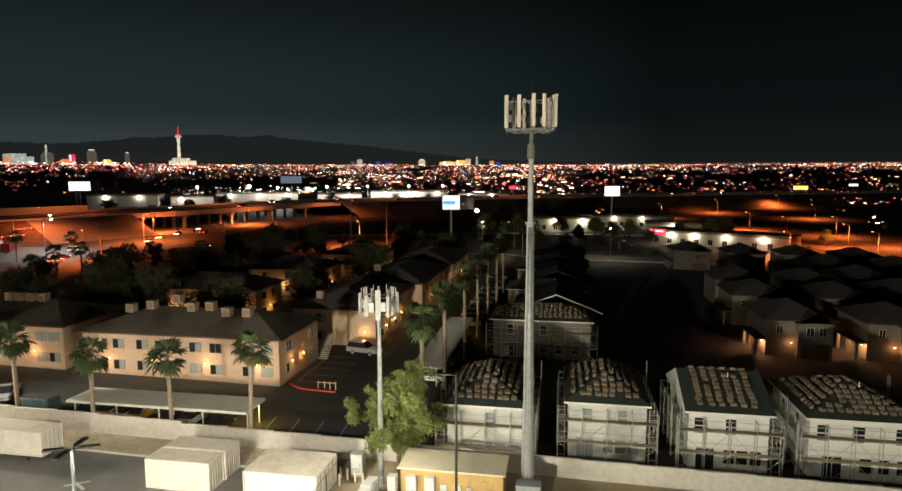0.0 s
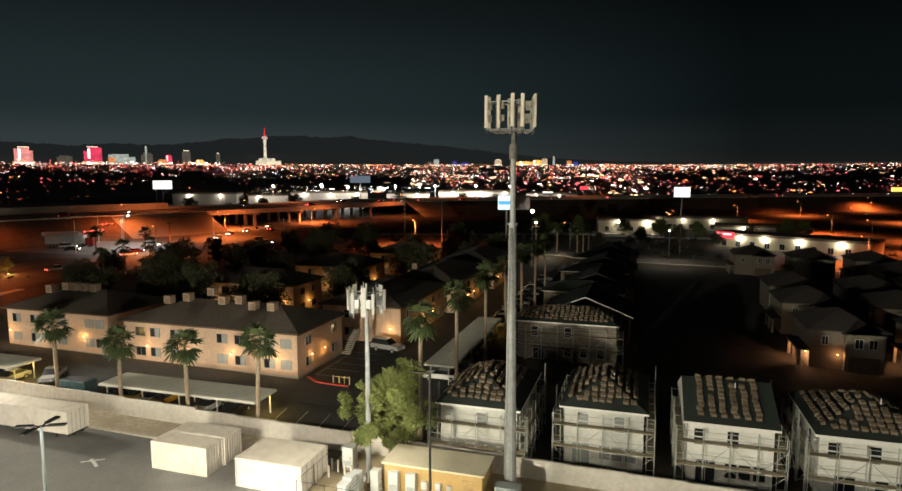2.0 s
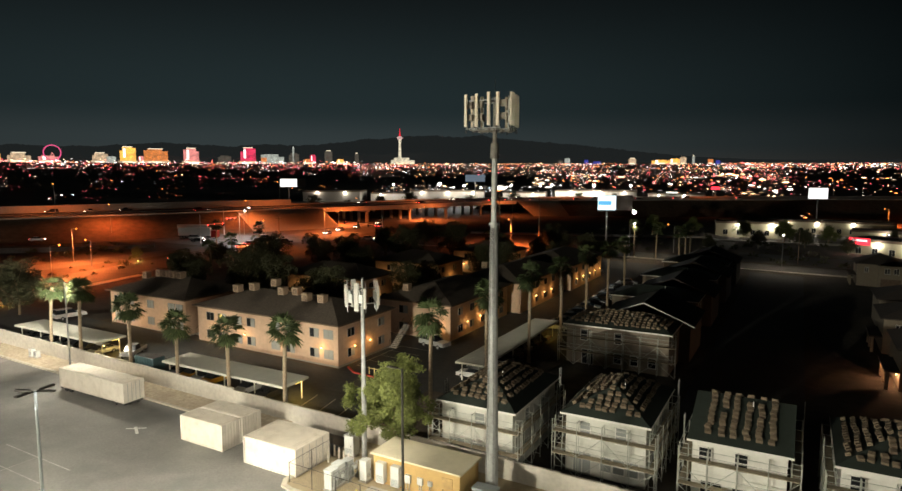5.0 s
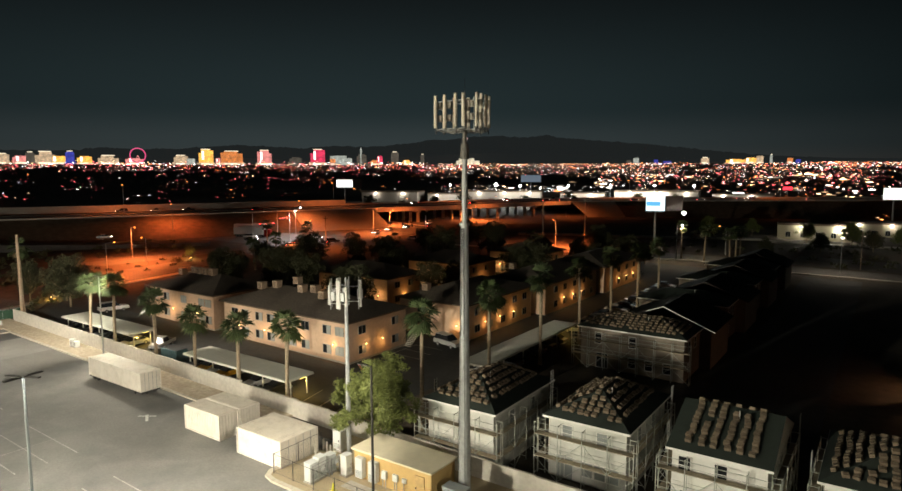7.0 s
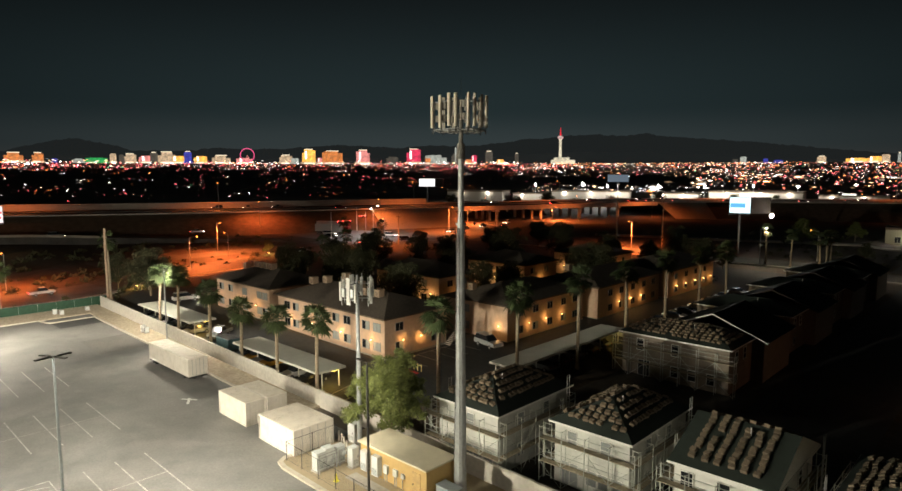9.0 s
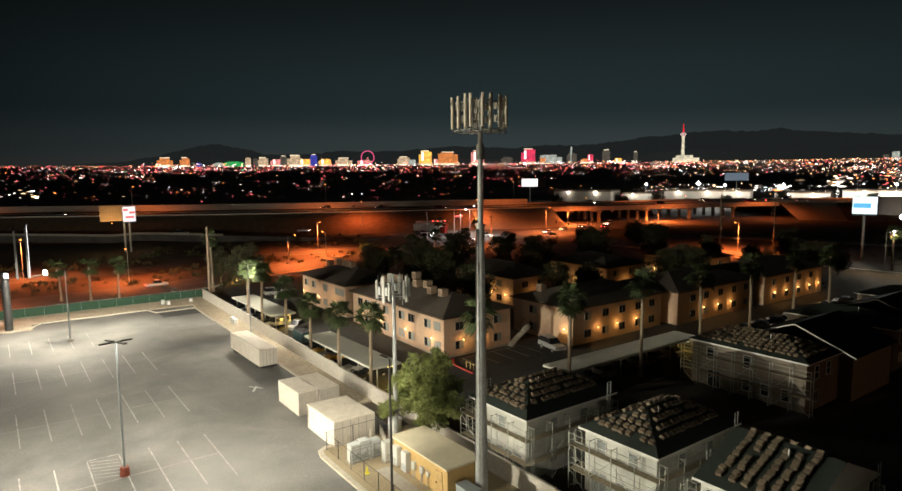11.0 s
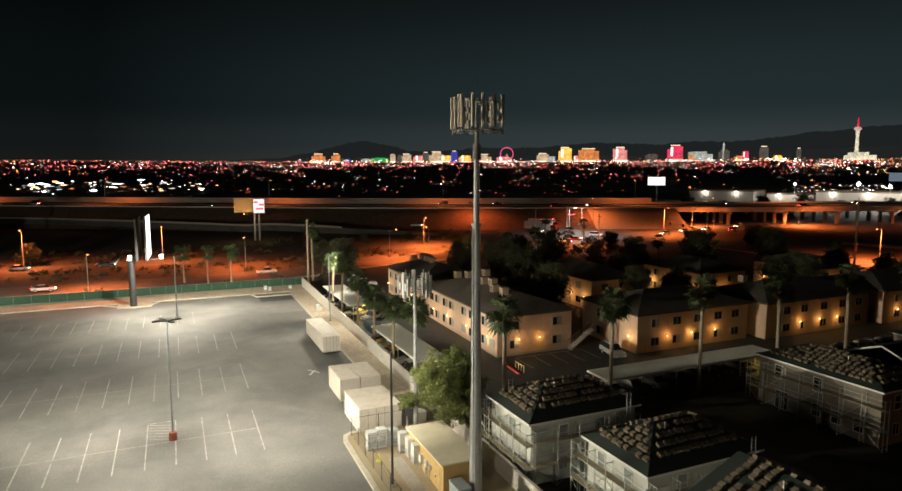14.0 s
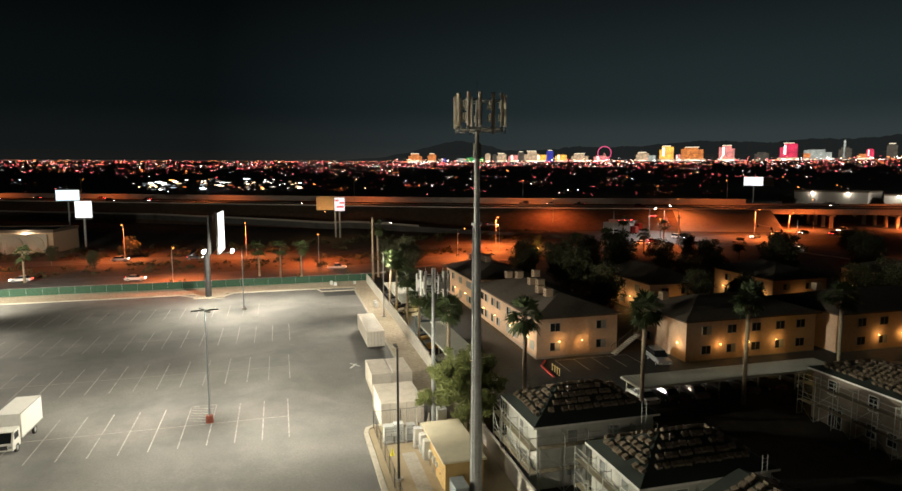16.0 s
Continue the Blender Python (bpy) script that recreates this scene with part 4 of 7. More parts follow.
def car(x, y, turn, paint_mat, label, style="sedan", lights=False, group="parked cars", lift=0.06):
    t = thing("car", label, "car", x, y, gz(x, y) + lift, turn, group)
    L, W = (2.25, 0.88) if style != "suv" else (2.45, 0.95)
    if style == "sedan":
        side = [(-L, 0.35), (-L, 0.85), (-1.5, 0.95), (0.95, 0.95), (L - 0.1, 0.75), (L, 0.35)]
        cab = [(-1.7, 0.95), (-1.05, 1.42), (0.3, 1.42), (1.1, 0.95)]
    elif style == "suv":
        side = [(-L, 0.45), (-L, 1.05), (-2.2, 1.1), (1.0, 1.1), (L - 0.1, 0.98), (L, 0.45)]
        cab = [(-2.35, 1.1), (-2.15, 1.8), (0.25, 1.8), (1.05, 1.1)]
    else:
        side = [(-L - 0.3, 0.5), (-L - 0.3, 1.0), (-0.6, 1.0), (1.0, 1.02), (L, 0.92), (L, 0.5)]
        cab = [(-0.75, 1.0), (-0.6, 1.68), (0.45, 1.68), (1.1, 1.0)]

    def prism(pts, w0, w1):
        bm = bmesh.new()
        zs = [p[1] for p in pts]
        lo, hi = min(zs), max(zs)
        sides = []
        for s in (-1, 1):
            sides.append([bm.verts.new((u, s * (w0 + (w1 - w0) * (z - lo) / (hi - lo)), z)) for u, z in pts])
        n = len(pts)
        for k in range(n):
            bm.faces.new((sides[0][k], sides[0][(k + 1) % n], sides[1][(k + 1) % n], sides[1][k]))
        bm.faces.new(sides[0][::-1])
        bm.faces.new(sides[1])
        bmesh.ops.recalc_face_normals(bm, faces=bm.faces[:])
        bmesh.ops.bevel(bm, geom=bm.edges[:], offset=0.05, segments=2, affect="EDGES")
        return bm

    body = part("body", prism(side, W, W - 0.04), paint_mat, t)
    part("cabin_glass", prism(cab, W - 0.06, W - 0.24), GLASS, t)
    top = [p for p in cab if p[1] > 1.3]
    boxes("roof", [(top[0][0] + 0.02, top[1][0] - 0.02, -W + 0.22, W - 0.22, top[0][1] - 0.005, top[0][1] + 0.035)], paint_mat, t)
    for u in (-1.4, 1.4):
        for s in (-1, 1):
            wheel(t, u, s * (W - 0.1))
    for s in (-1, 1):
        boxes("headlight", [(L - 0.03, L + 0.01, s * 0.6 - 0.15, s * 0.6 + 0.15, 0.6, 0.75)], CAR_LED if lights else WHITE, t)
        boxes("tail_light", [((-L if style != "pickup" else -L - 0.3) - 0.01, (-L if style != "pickup" else -L - 0.3) + 0.02, s * 0.65 - 0.13, s * 0.65 + 0.13, 0.68, 0.85)], TAIL_ON if lights else TAIL, t)
    if style == "pickup":
        boxes("bed", [(-L - 0.2, -0.75, -W + 0.12, W - 0.12, 0.985, 1.01)], DARK_STEEL, t)
    return t


TAIL = mat("red_tail_lens", (0.3, 0.01, 0.01), 0.3, bump=0)
TAIL_ON = emis("tail_light_glow", (1.0, 0.04, 0.03), 25)
CAR_LED = emis("headlight_glow", (1.0, 0.90, 0.76), 30)
PAINTS = {}
for nm, c in (("white", (0.62, 0.62, 0.6)), ("silver", (0.36, 0.37, 0.37)), ("yellow", (0.62, 0.33, 0.03)), ("dark", (0.02, 0.022, 0.026)), ("grey", (0.14, 0.145, 0.15)), ("red", (0.25, 0.02, 0.015)), ("tan", (0.36, 0.32, 0.24))):
    PAINTS[nm] = mat(nm + "_car_paint", c, 0.3, 0.1, grain=0.04, bump=0)
for x, c in ((-49.3, "yellow"), (-47.2, "white"), (-45.4, "yellow"), (-51.6, "dark"), (-39.4, "white"), (-36, "dark"), (-85, "dark"), (-82.3, "grey"), (-79.6, "dark"), (-76.8, "grey"), (-74.2, "dark"), (-71.4, "dark"), (-68.7, "silver")):
    car(x, 58.7, -90, PAINTS[c], c + " sedan parked nose out under a carport")
car(-63.6, 60.2, -60, PAINTS["silver"], "silver pickup truck parked beside the dumpster", "pickup")
car(-28.6, 84.6, -12, PAINTS["silver"], "silver boxy sport utility vehicle on the drive", "suv")
car(-89.5, 66.5, 80, PAINTS["white"], "white van parked at the end of the drive", "suv")
for y, c in ((75, "white"), (78, "dark"), (81.5, "grey"), (85, "dark"), (88.4, "grey"), (92, "dark"), (96, "grey"), (104, "silver"), (108, "dark"), (112, "grey"), (117, "dark"), (122, "tan"), (127, "dark"), (133, "grey"), (139, "grey"), (146, "dark"), (153, "grey")):
    car(-17.2 if y < 101 else -16.6, y, 180 if y < 101 else 10, PAINTS[c], c + " sedan parked along the building site fence")
car(-27, 165, 90, PAINTS["dark"], "dark sedan on the drive")


def dumpster(x, y):
    t = thing("dumpster", "dark teal steel dumpster behind the wall", "dumpster", x, y)
    teal = mat("teal_dumpster_paint", (0.06, 0.12, 0.13), 0.6, grain=0.2)
    boxes("bin", [(-1.9, 1.9, -0.9, 0.9, 0.15, 1.75)], teal, t, bevel=0.05)
    boxes("rib", [(u - 0.06, u + 0.06, -0.96, -0.9, 0.2, 1.7) for u in np.arange(-1.6, 1.7, 0.53)], teal, t)
    boxes("lid", [(-1.85, -0.02, -0.85, 0.85, 1.753, 1.8), (0.02, 1.85, -0.85, 0.85, 1.753, 1.8)], RUBBER, t)
    boxes("foot", [(sx - 0.1, sx + 0.1, -0.8, 0.8, 0, 0.148) for sx in (-1.6, 1.6)], DARK_STEEL, t)


dumpster(-57.6, 58.5)


def box_truck(x, y, turn):
    t = thing("box_truck", "white box truck with a plain cargo body on the lot", "truck", x, y, gz(x, y) + 0.08, turn)
    boxes("cargo_box", [(-4.0, 1.3, -1.15, 1.15, 0.95, 3.45)], WHITE, t, bevel=0.04)
    boxes("trim", [(-4.02, 1.32, s * 1.15 - 0.03, s * 1.15 + 0.03, z, z + 0.1) for s in (-1, 1) for z in (0.93, 3.37)], STEEL, t)
    boxes("chassis", [(-3.9, 2.9, -0.45, 0.45, 0.55, 0.94)], DARK_STEEL, t)
    bm = bmesh.new()
    sides = []
    for s in (-1.05, 1.05):
        sides.append([bm.verts.new((u, s, z)) for u, z in ((1.5, 0.5), (3.3, 0.5), (3.35, 1.2), (2.9, 2.25), (1.5, 2.3))])
    for k in range(5):
        bm.faces.new((sides[0][k], sides[0][(k + 1) % 5], sides[1][(k + 1) % 5], sides[1][k]))
    bm.faces.new(sides[0][::-1])
    bm.faces.new(sides[1])
    bmesh.ops.recalc_face_normals(bm, faces=bm.faces[:])
    part("cab", bm, WHITE, t)
    bm = bmesh.new()
    bm.faces.new([bm.verts.new(c) for c in ((3.345, -0.9, 1.27), (3.345, 0.9, 1.27), (2.94, 0.9, 2.18), (2.94, -0.9, 2.18))])
    bmesh.ops.solidify(bm, geom=bm.faces[:], thickness=0.02)
    part("windscreen", bm, GLASS, t)
    boxes("side_window", [(1.9, 2.85, s * 1.055 - 0.01, s * 1.055 + 0.01, 1.4, 2.05) for s in (-1, 1)], GLASS, t)
    boxes("grille", [(3.35, 3.39, -0.6, 0.6, 0.65, 1.05)], DARK_STEEL, t)
    for s in (-1, 1):
        boxes("headlight", [(3.34, 3.39, s * 0.82 - 0.14, s * 0.82 + 0.14, 0.75, 0.98)], STEEL, t)
    for u in (-2.15, 2.3):
        for s in (-1, 1):
            wheel(t, u, s * 0.95, 0.43)


box_truck(-25.95, 9.68, -1)


# ---- plants ----
PALM_BARK = mat("pale_palm_bark", (0.30, 0.24, 0.165), 0.9, grain=0.35, scale=5, stain=0.4, stain_colour=(0.15, 0.115, 0.075), stain_scale=2.0)
def palm(x, y, top, lean=0.0, crown=1.9, label="tall fan palm with a rough slim trunk", leaf=FROND, r=0.22, seed=0, fronds=34, group="fan palms"):
    rnd = random.Random(seed + int(x * 13 + y * 7))
    g = gz(x, y)
    t = thing("palm_tree", label, "palm tree", x, y, g - 0.05, rnd.uniform(0, 360), group)
    h = top - g
    bm = bmesh.new()
    last = Vector((0, 0, 0))
    n = 9
    for k in range(n):
        nxt = Vector((lean * ((k + 1) / n) ** 2, 0, h * (k + 1) / n))
        rr = r * (1.5 - 0.5 * min(1, k / 2))
        tube(bm, last, nxt, rr, r * (1.5 - 0.5 * min(1, (k + 1) / 2)) * 0.97, 8)
        tube(bm, nxt - Vector((0, 0, 0.05)), nxt + Vector((0, 0, 0.06)), r * 1.12, r * 1.0, 8)
        last = nxt
    part("trunk", bm, PALM_BARK, t)

    def fan(bm, base, d, size, droop):
        side = d.cross(Vector((0, 0, 1)))
        side = side.normalized() if side.length > 0.05 else Vector((1, 0, 0))
        up = side.cross(d).normalized()
        stem = base + d * size * 0.55
        tube(bm, base, stem, 0.025, 0.018, 3, caps=False)
        for k in range(9):
            a = radians(-78 + 19.5 * k)
            tip = stem + (d * math.cos(a) + side * math.sin(a)) * size * rnd.uniform(0.5, 0.66) - Vector((0, 0, droop * size * rnd.uniform(0.12, 0.4)))
            mid = stem.lerp(tip, 0.55) + up * 0.04
            w = (tip - stem).cross(up).normalized() * size * 0.06
            v = [bm.verts.new(p) for p in (stem, mid + w, tip, mid - w)]
            bm.faces.new(v)

    bm = bmesh.new()
    for k in range(fronds):
        a, e = rnd.uniform(0, 6.283), radians(rnd.uniform(-48, 76))
        d = Vector((math.cos(a) * math.cos(e), math.sin(a) * math.cos(e), math.sin(e)))
        fan(bm, last + Vector((0, 0, 0.1)), d, crown * rnd.uniform(0.85, 1.15), 1.0 if e < 0.7 else 0.5)
    part("crown", bm, leaf, t)
    bm = bmesh.new()
    for k in range(16):
        a, e = rnd.uniform(0, 6.283), radians(rnd.uniform(-80, -40))
        d = Vector((math.cos(a) * math.cos(e), math.sin(a) * math.cos(e), math.sin(e)))
        fan(bm, last - Vector((0, 0, 0.15)), d, crown * 0.6, 1.0)
    part("dry_skirt", bm, DEAD_FROND, t, "dry hanging fronds")


for x, y, top, lean in ((-31.1, 56.0, 11.9, -0.4), (-39.8, 56.0, 10.6, -0.5), (-48.8, 56.0, 10.4, 0.2), (-57.9, 56.0, 11.6, -0.4), (-69.2, 56.2, 12.7, -0.3), (-76.4, 56.2, 12.4, -0.5)):
    palm(x, y, top, lean, 2.0, fronds=46)
for x, y, top in ((-14.5, 59.6, 14.6), (-14.8, 73.4, 14.4), (-14.4, 86.3, 14.8), (-14.3, 99.4, 14.5), (-14.2, 112.5, 14.9), (-14.0, 125.6, 14.3), (-13.9, 138.5, 14.0)):
    palm(x, y, top, 0.15, 2.0, label="tall fan palm in the row beside the carport", fronds=34)
for x, y, top in ((-115.7, 30.8, 10.5), (-112.8, 35.8, 10.6), (-109.6, 40.6, 10.8), (-120, -21, 10.5), (-112, -35, 11), (-106, 58.5, 15.5), (-150, 150, 12), (-141, 160, 11), (-27, 205, 13), (-20, 203, 12.5), (-12, 206, 12), (-14, 208, 11), (-10, 201, 12.5), (-114, 124, 11.5), (-108, 112, 11), (-121, 140, 10.5), (-95, 152, 10), (-88, 158, 10.5), (-80, 175, 11), (-68, 186, 9.5)):
    palm(x, y, top, random.Random(int(x)).uniform(-0.5, 0.5), 2.1, fronds=22)


def tree(x, y, height, spread, leaf, label, clumps=900, seed=1, size=0.34, z0=0.15, group="", trunk_r=0.22, tuft=5, ragged=False):
    """A tapered trunk with limbs and a crown of many small leaf clumps."""
    rnd = random.Random(seed)
    t = thing("tree", label, "tree", x, y, None, 0, group)
    limbs = bmesh.new()
    tube(limbs, (0, 0, -0.1), (0.1, 0, height * 0.35), trunk_r, trunk_r * 0.7, 8)
    tips = []
    for k in range(9):
        a, e = 2.4 * k + rnd.uniform(-0.4, 0.4), rnd.uniform(0.25, 1.3)
        b = Vector((0.1, 0, height * rnd.uniform(0.16, 0.36)))
        d = Vector((math.cos(a) * math.cos(e), math.sin(a) * math.cos(e), math.sin(e)))
        q = b + Vector((d.x * spread * 0.62, d.y * spread * 0.62, d.z * height * 0.52))
        tube(limbs, b, q, trunk_r * 0.45, trunk_r * 0.14, 5)
        tips.append(q)
        for j in range(3):
            w = q + Vector((rnd.uniform(-1, 1) * spread * 0.4, rnd.uniform(-1, 1) * spread * 0.4, rnd.uniform(-0.12, 0.22) * height))
            tube(limbs, b.lerp(q, 0.6), w, trunk_r * 0.2, 0.02, 4, caps=False)
            tips.append(w)
    part("trunk", limbs, BARK, t)
    lobes = [(p, rnd.uniform(0.2, 0.36) * spread) for p in tips] + [(Vector((rnd.uniform(-0.35, 0.35) * spread, rnd.uniform(-0.35, 0.35) * spread, height * rnd.uniform(z0 + 0.15, 0.9))), 0.34 * spread) for _ in range(10)]
    if ragged:
        # many small sprays hang out from the limbs and leave gaps between them
        sprays = []
        for c, r in lobes:
            for _ in range(10):
                u = Vector((rnd.gauss(0, 1), rnd.gauss(0, 1), rnd.gauss(0, 0.7))).normalized()
                sprays.append((c + u * r * rnd.uniform(0.5, 1.25), r * rnd.uniform(0.28, 0.52)))
        lobes = sprays
    verts, faces = [], []
    for _ in range(clumps):
        c, r = lobes[rnd.randrange(len(lobes))]
        u = Vector((rnd.gauss(0, 1), rnd.gauss(0, 1), rnd.gauss(0, 1))).normalized() * r * rnd.uniform(0.55, 1.0)
        p = c + Vector((u.x, u.y, u.z * 0.75))
        if p.z < height * z0:
            continue
        for _ in range(tuft):
            d = Vector((rnd.gauss(0, 1), rnd.gauss(0, 1), rnd.gauss(0, 0.8))).normalized() * size * rnd.uniform(0.6, 1.2)
            s = d.orthogonal().normalized() * size * 0.28
            o = p + Vector((rnd.uniform(-1, 1), rnd.uniform(-1, 1), rnd.uniform(-1, 1))) * size * 0.8
            k = len(verts)
            verts += [o, o + d * 0.5 + s, o + d, o + d * 0.5 - s]
            faces.append((k, k + 1, k + 2, k + 3))
    me = bpy.data.meshes.new("crown")
    me.from_pydata(verts, [], faces)
    me.materials.append(leaf)
    crown = new("crown", me)
    crown.parent = t
    return t


tree(-15.4, 53.7, 9.9, 4.2, LEAF, "dense green bushy tree in the compound corner", clumps=14500, seed=19, size=0.21, z0=0.06, tuft=5, ragged=True)
woods = random.Random(21)
shared = [tree(-100, 64, 9, 4.5, DARK_LEAF, "dark bushy street tree", 1300, 31, 0.42, group="dark trees"),
          tree(-106, 66, 7.5, 3.8, DARK_LEAF, "dark bushy street tree", 1100, 32, 0.42, group="dark trees"),
          tree(-75, 92, 11, 4.0, DARK_LEAF, "tall dark tree among the apartments", 1300, 33, 0.42, group="dark trees")]
COURT_TREES = (
    (-100, 120, 0.95), (-112, 118, 1.0), (-104, 104, 0.9), (-108, 134, 0.55), (-92, 90, 1.0), (-84, 88, 0.9), (-80, 100, 1.1), (-66, 90, 1.15), (-57, 92, 1.05), (-52, 89, 1.2), (-88, 112, 1.2), (-78, 118, 1.1),
    (-72, 126, 1.2), (-84, 134, 1.1), (-70, 142, 1.25), (-64, 114, 1.1), (-48, 114, 1.15), (-46, 104, 1.0), (-47, 138, 1.1), (-44, 142, 1.2),
)
STREET_TREES = (
    (-66, 162, 1.3), (-56, 170, 1.2), (-74, 172, 1.2), (-46, 172, 1.15), (-90, 160, 1.1), (-40, 168, 0.9), (-100, 140, 0.9), (-34, 176, 1.0),
    (-90, 183, 1.2), (-45, 190, 1.2), (-54, 205, 1.3), (-32, 186, 0.8), (5, 262, 1.0), (20, 275, 1.1), (33, 262, 0.9), (-10, 245, 0.8),
    (48, 285, 1.0), (-112, 62, 0.9), (-161, -7, 0.95), (-139, -11.6, 0.6), (-148, -24, 0.6),
)
FAR_TREES = tuple((round(29 + r * math.cos(radians(a))), round(13 + r * math.sin(radians(a))), s) for a, r, s in ((127, 400, 1.1), (124.5, 410, 1.3), (122, 420, 1.0), (119, 430, 1.2), (118, 432, 0.9), (115, 445, 1.3), (112, 452, 1.0), (109, 470, 1.2), (106, 480, 1.1), (102, 500, 1.2), (130, 390, 1.0), (133, 400, 1.2), (137, 395, 1.0)))
for x, y, s in COURT_TREES + STREET_TREES + FAR_TREES:
    copy_thing(shared[woods.randrange(3)], pose(x, y, gz(x, y), 0, 0, woods.uniform(0, 360)) @ Matrix.Scale(s * 0.82, 4))


verge = tree(-34, 268, 9, 4.2, LEAF, "green tree on the lit lawn by the shops", 1100, 41, 0.45, group="trees by the shops")
for x, y, k in ((-2, 290, 0.9), (13, 288, 1.0), (28, 291, 0.85), (64, 296, 1.0), (72, 306, 0.9), (-22, 292, 0.8), (47, 268, 0.6), (100, 268, 0.7)):
    copy_thing(verge, pose(x, y, gz(x, y), 0, 0, 50 * x) @ Matrix.Scale(k, 4))


# ---- houses under construction ----
def stack_mesh():
    """A bundle of flat tiles as one piece with a groove between the courses."""
    bm = bmesh.new()
    rings = []
    for k, (z, w) in enumerate(((0, 1), (0.065, 1.03), (0.07, 0.9), (0.085, 0.9), (0.09, 0.98), (0.155, 1), (0.16, 0.88), (0.175, 0.88), (0.18, 1.02), (0.26, 0.97))):
        o = 0.02 * math.sin(2.1 * k)
        rings.append([bm.verts.new((x * w + o, y * w - o, z)) for x, y in ((-0.235, -0.19), (0.235, -0.19), (0.235, 0.19), (-0.235, 0.19))])
    for a, b in zip(rings, rings[1:]):
        for k in range(4):
            bm.faces.new((a[k], a[(k + 1) % 4], b[(k + 1) % 4], b[k]))
    bm.faces.new(rings[-1])
    return done("tile_block", bm, TILE)


STACK = stack_mesh()


def tile_stacks(x, y, z, height, hx, hy, pitch, along_x_rows, label, seed, skip=0.05):
    """Stacks of roof tiles in rows up the slopes; height(u, v) is the roof's surface."""
    t = thing("roof_tile_load", label, "roof tiles", x, y, z)
    rnd = random.Random(seed)
    u = -hx
    while u <= hx:
        v = -hy
        while v <= hy:
            zz, slope, facing = height(u, v)
            if zz is not None and rnd.random() > skip:
                ob = new("tile_block", STACK)
                ob.parent = t
                tilt = pose(0, 0, 0, 0, 0, facing) @ pose(0, 0, 0, slope, 0, rnd.uniform(-16, 16))
                ob.matrix_basis = pose(u + rnd.uniform(-0.09, 0.09), v + rnd.uniform(-0.09, 0.09), zz + 0.01) @ tilt
            v += pitch[1]
        u += pitch[0]
    return t


def ladder(parent, x, y, z0, z1, axis="x"):
    bm = bmesh.new()
    d = Vector((0.22, 0, 0)) if axis == "x" else Vector((0, 0.22, 0))
    c = Vector((x, y, 0))
    for s in (-1, 1):
        tube(bm, c + d * s + Vector((0, 0, z0)), c + d * s + Vector((0, 0, z1)), 0.04, n=4)
    z = z0 + 0.3
    while z < z1:
        tube(bm, c - d + Vector((0, 0, z)), c + d + Vector((0, 0, z)), 0.018, n=4)
        z += 0.3
    part("ladder", bm, STEEL, parent, "pale scaffold ladder")


def scaffold(x0, x1, y0, y1, sides="swe", levels=(2.0, 4.1), name="scaffold"):
    """Tube scaffold with planks, rails and braces round a house."""
    xc, yc = (x0 + x1) / 2, (y0 + y1) / 2
    t = thing(name, "steel tube scaffold with plank decks round a house", "scaffold", xc, yc, group="scaffolds")
    hx, hy = (x1 - x0) / 2, (y1 - y0) / 2
    runs = []
    if "s" in sides:
        runs.append(((-hx - 0.9, -hy), (hx + 0.9, -hy), (0, -1)))
    if "e" in sides:
        runs.append(((hx, -hy), (hx, hy), (1, 0)))
    if "w" in sides:
        runs.append(((-hx, -hy), (-hx, hy), (-1, 0)))
    for (ax, ay), (bx, by), (nx, ny) in runs:
        n = max(2, int(math.hypot(bx - ax, by - ay) / 2.1))
        pts = [Vector((ax + (bx - ax) * k / n, ay + (by - ay) * k / n, 0)) for k in range(n + 1)]
        inn, out = Vector((nx, ny, 0)) * 0.25, Vector((nx, ny, 0)) * 0.95
        for k, p in enumerate(pts):
            bm = bmesh.new()
            for o in (inn, out):
                tube(bm, p + o, p + o + Vector((0, 0, levels[-1] + 1.15)), 0.045, n=5)
            for z in (0.4, *levels, levels[-1] + 1.1):
                tube(bm, p + inn + Vector((0, 0, z - 0.06)), p + out + Vector((0, 0, z - 0.06)), 0.035, n=4)
            part("standard", bm, GREEN_PIPE, t)
            if k < n:
                q = pts[k + 1]
                for z in levels:
                    bm = bmesh.new()
                    e = (q - p).normalized() * 0.02
                    c = [p + inn + e, q + inn - e, q + out - e, p + out + e]
                    v = [bm.verts.new(w + Vector((0, 0, z + h))) for h in (-0.03, 0.03) for w in c]
                    for f in ((0, 1, 2, 3), (7, 6, 5, 4), (0, 4, 5, 1), (1, 5, 6, 2), (2, 6, 7, 3), (3, 7, 4, 0)):
                        bm.faces.new([v[i] for i in f])
                    bmesh.ops.recalc_face_normals(bm, faces=bm.faces[:])
                    part("plank", bm, PLANK, t)
                    for h in (0.55, 1.05):
                        bm = bmesh.new()
                        tube(bm, p + out + Vector((0, 0, z + h)), q + out + Vector((0, 0, z + h)), 0.032, n=4)
                        part("guard_rail", bm, GREEN_PIPE, t)
                for za, zb in zip((0.1, *levels), levels):
                    s, e = (p, q) if k % 2 else (q, p)
                    bm = bmesh.new()
                    tube(bm, s + out + Vector((0, 0, za)), e + out + Vector((0, 0, zb)), 0.03, n=4)
                    part("cross_brace", bm, GREEN_PIPE, t)
    return t


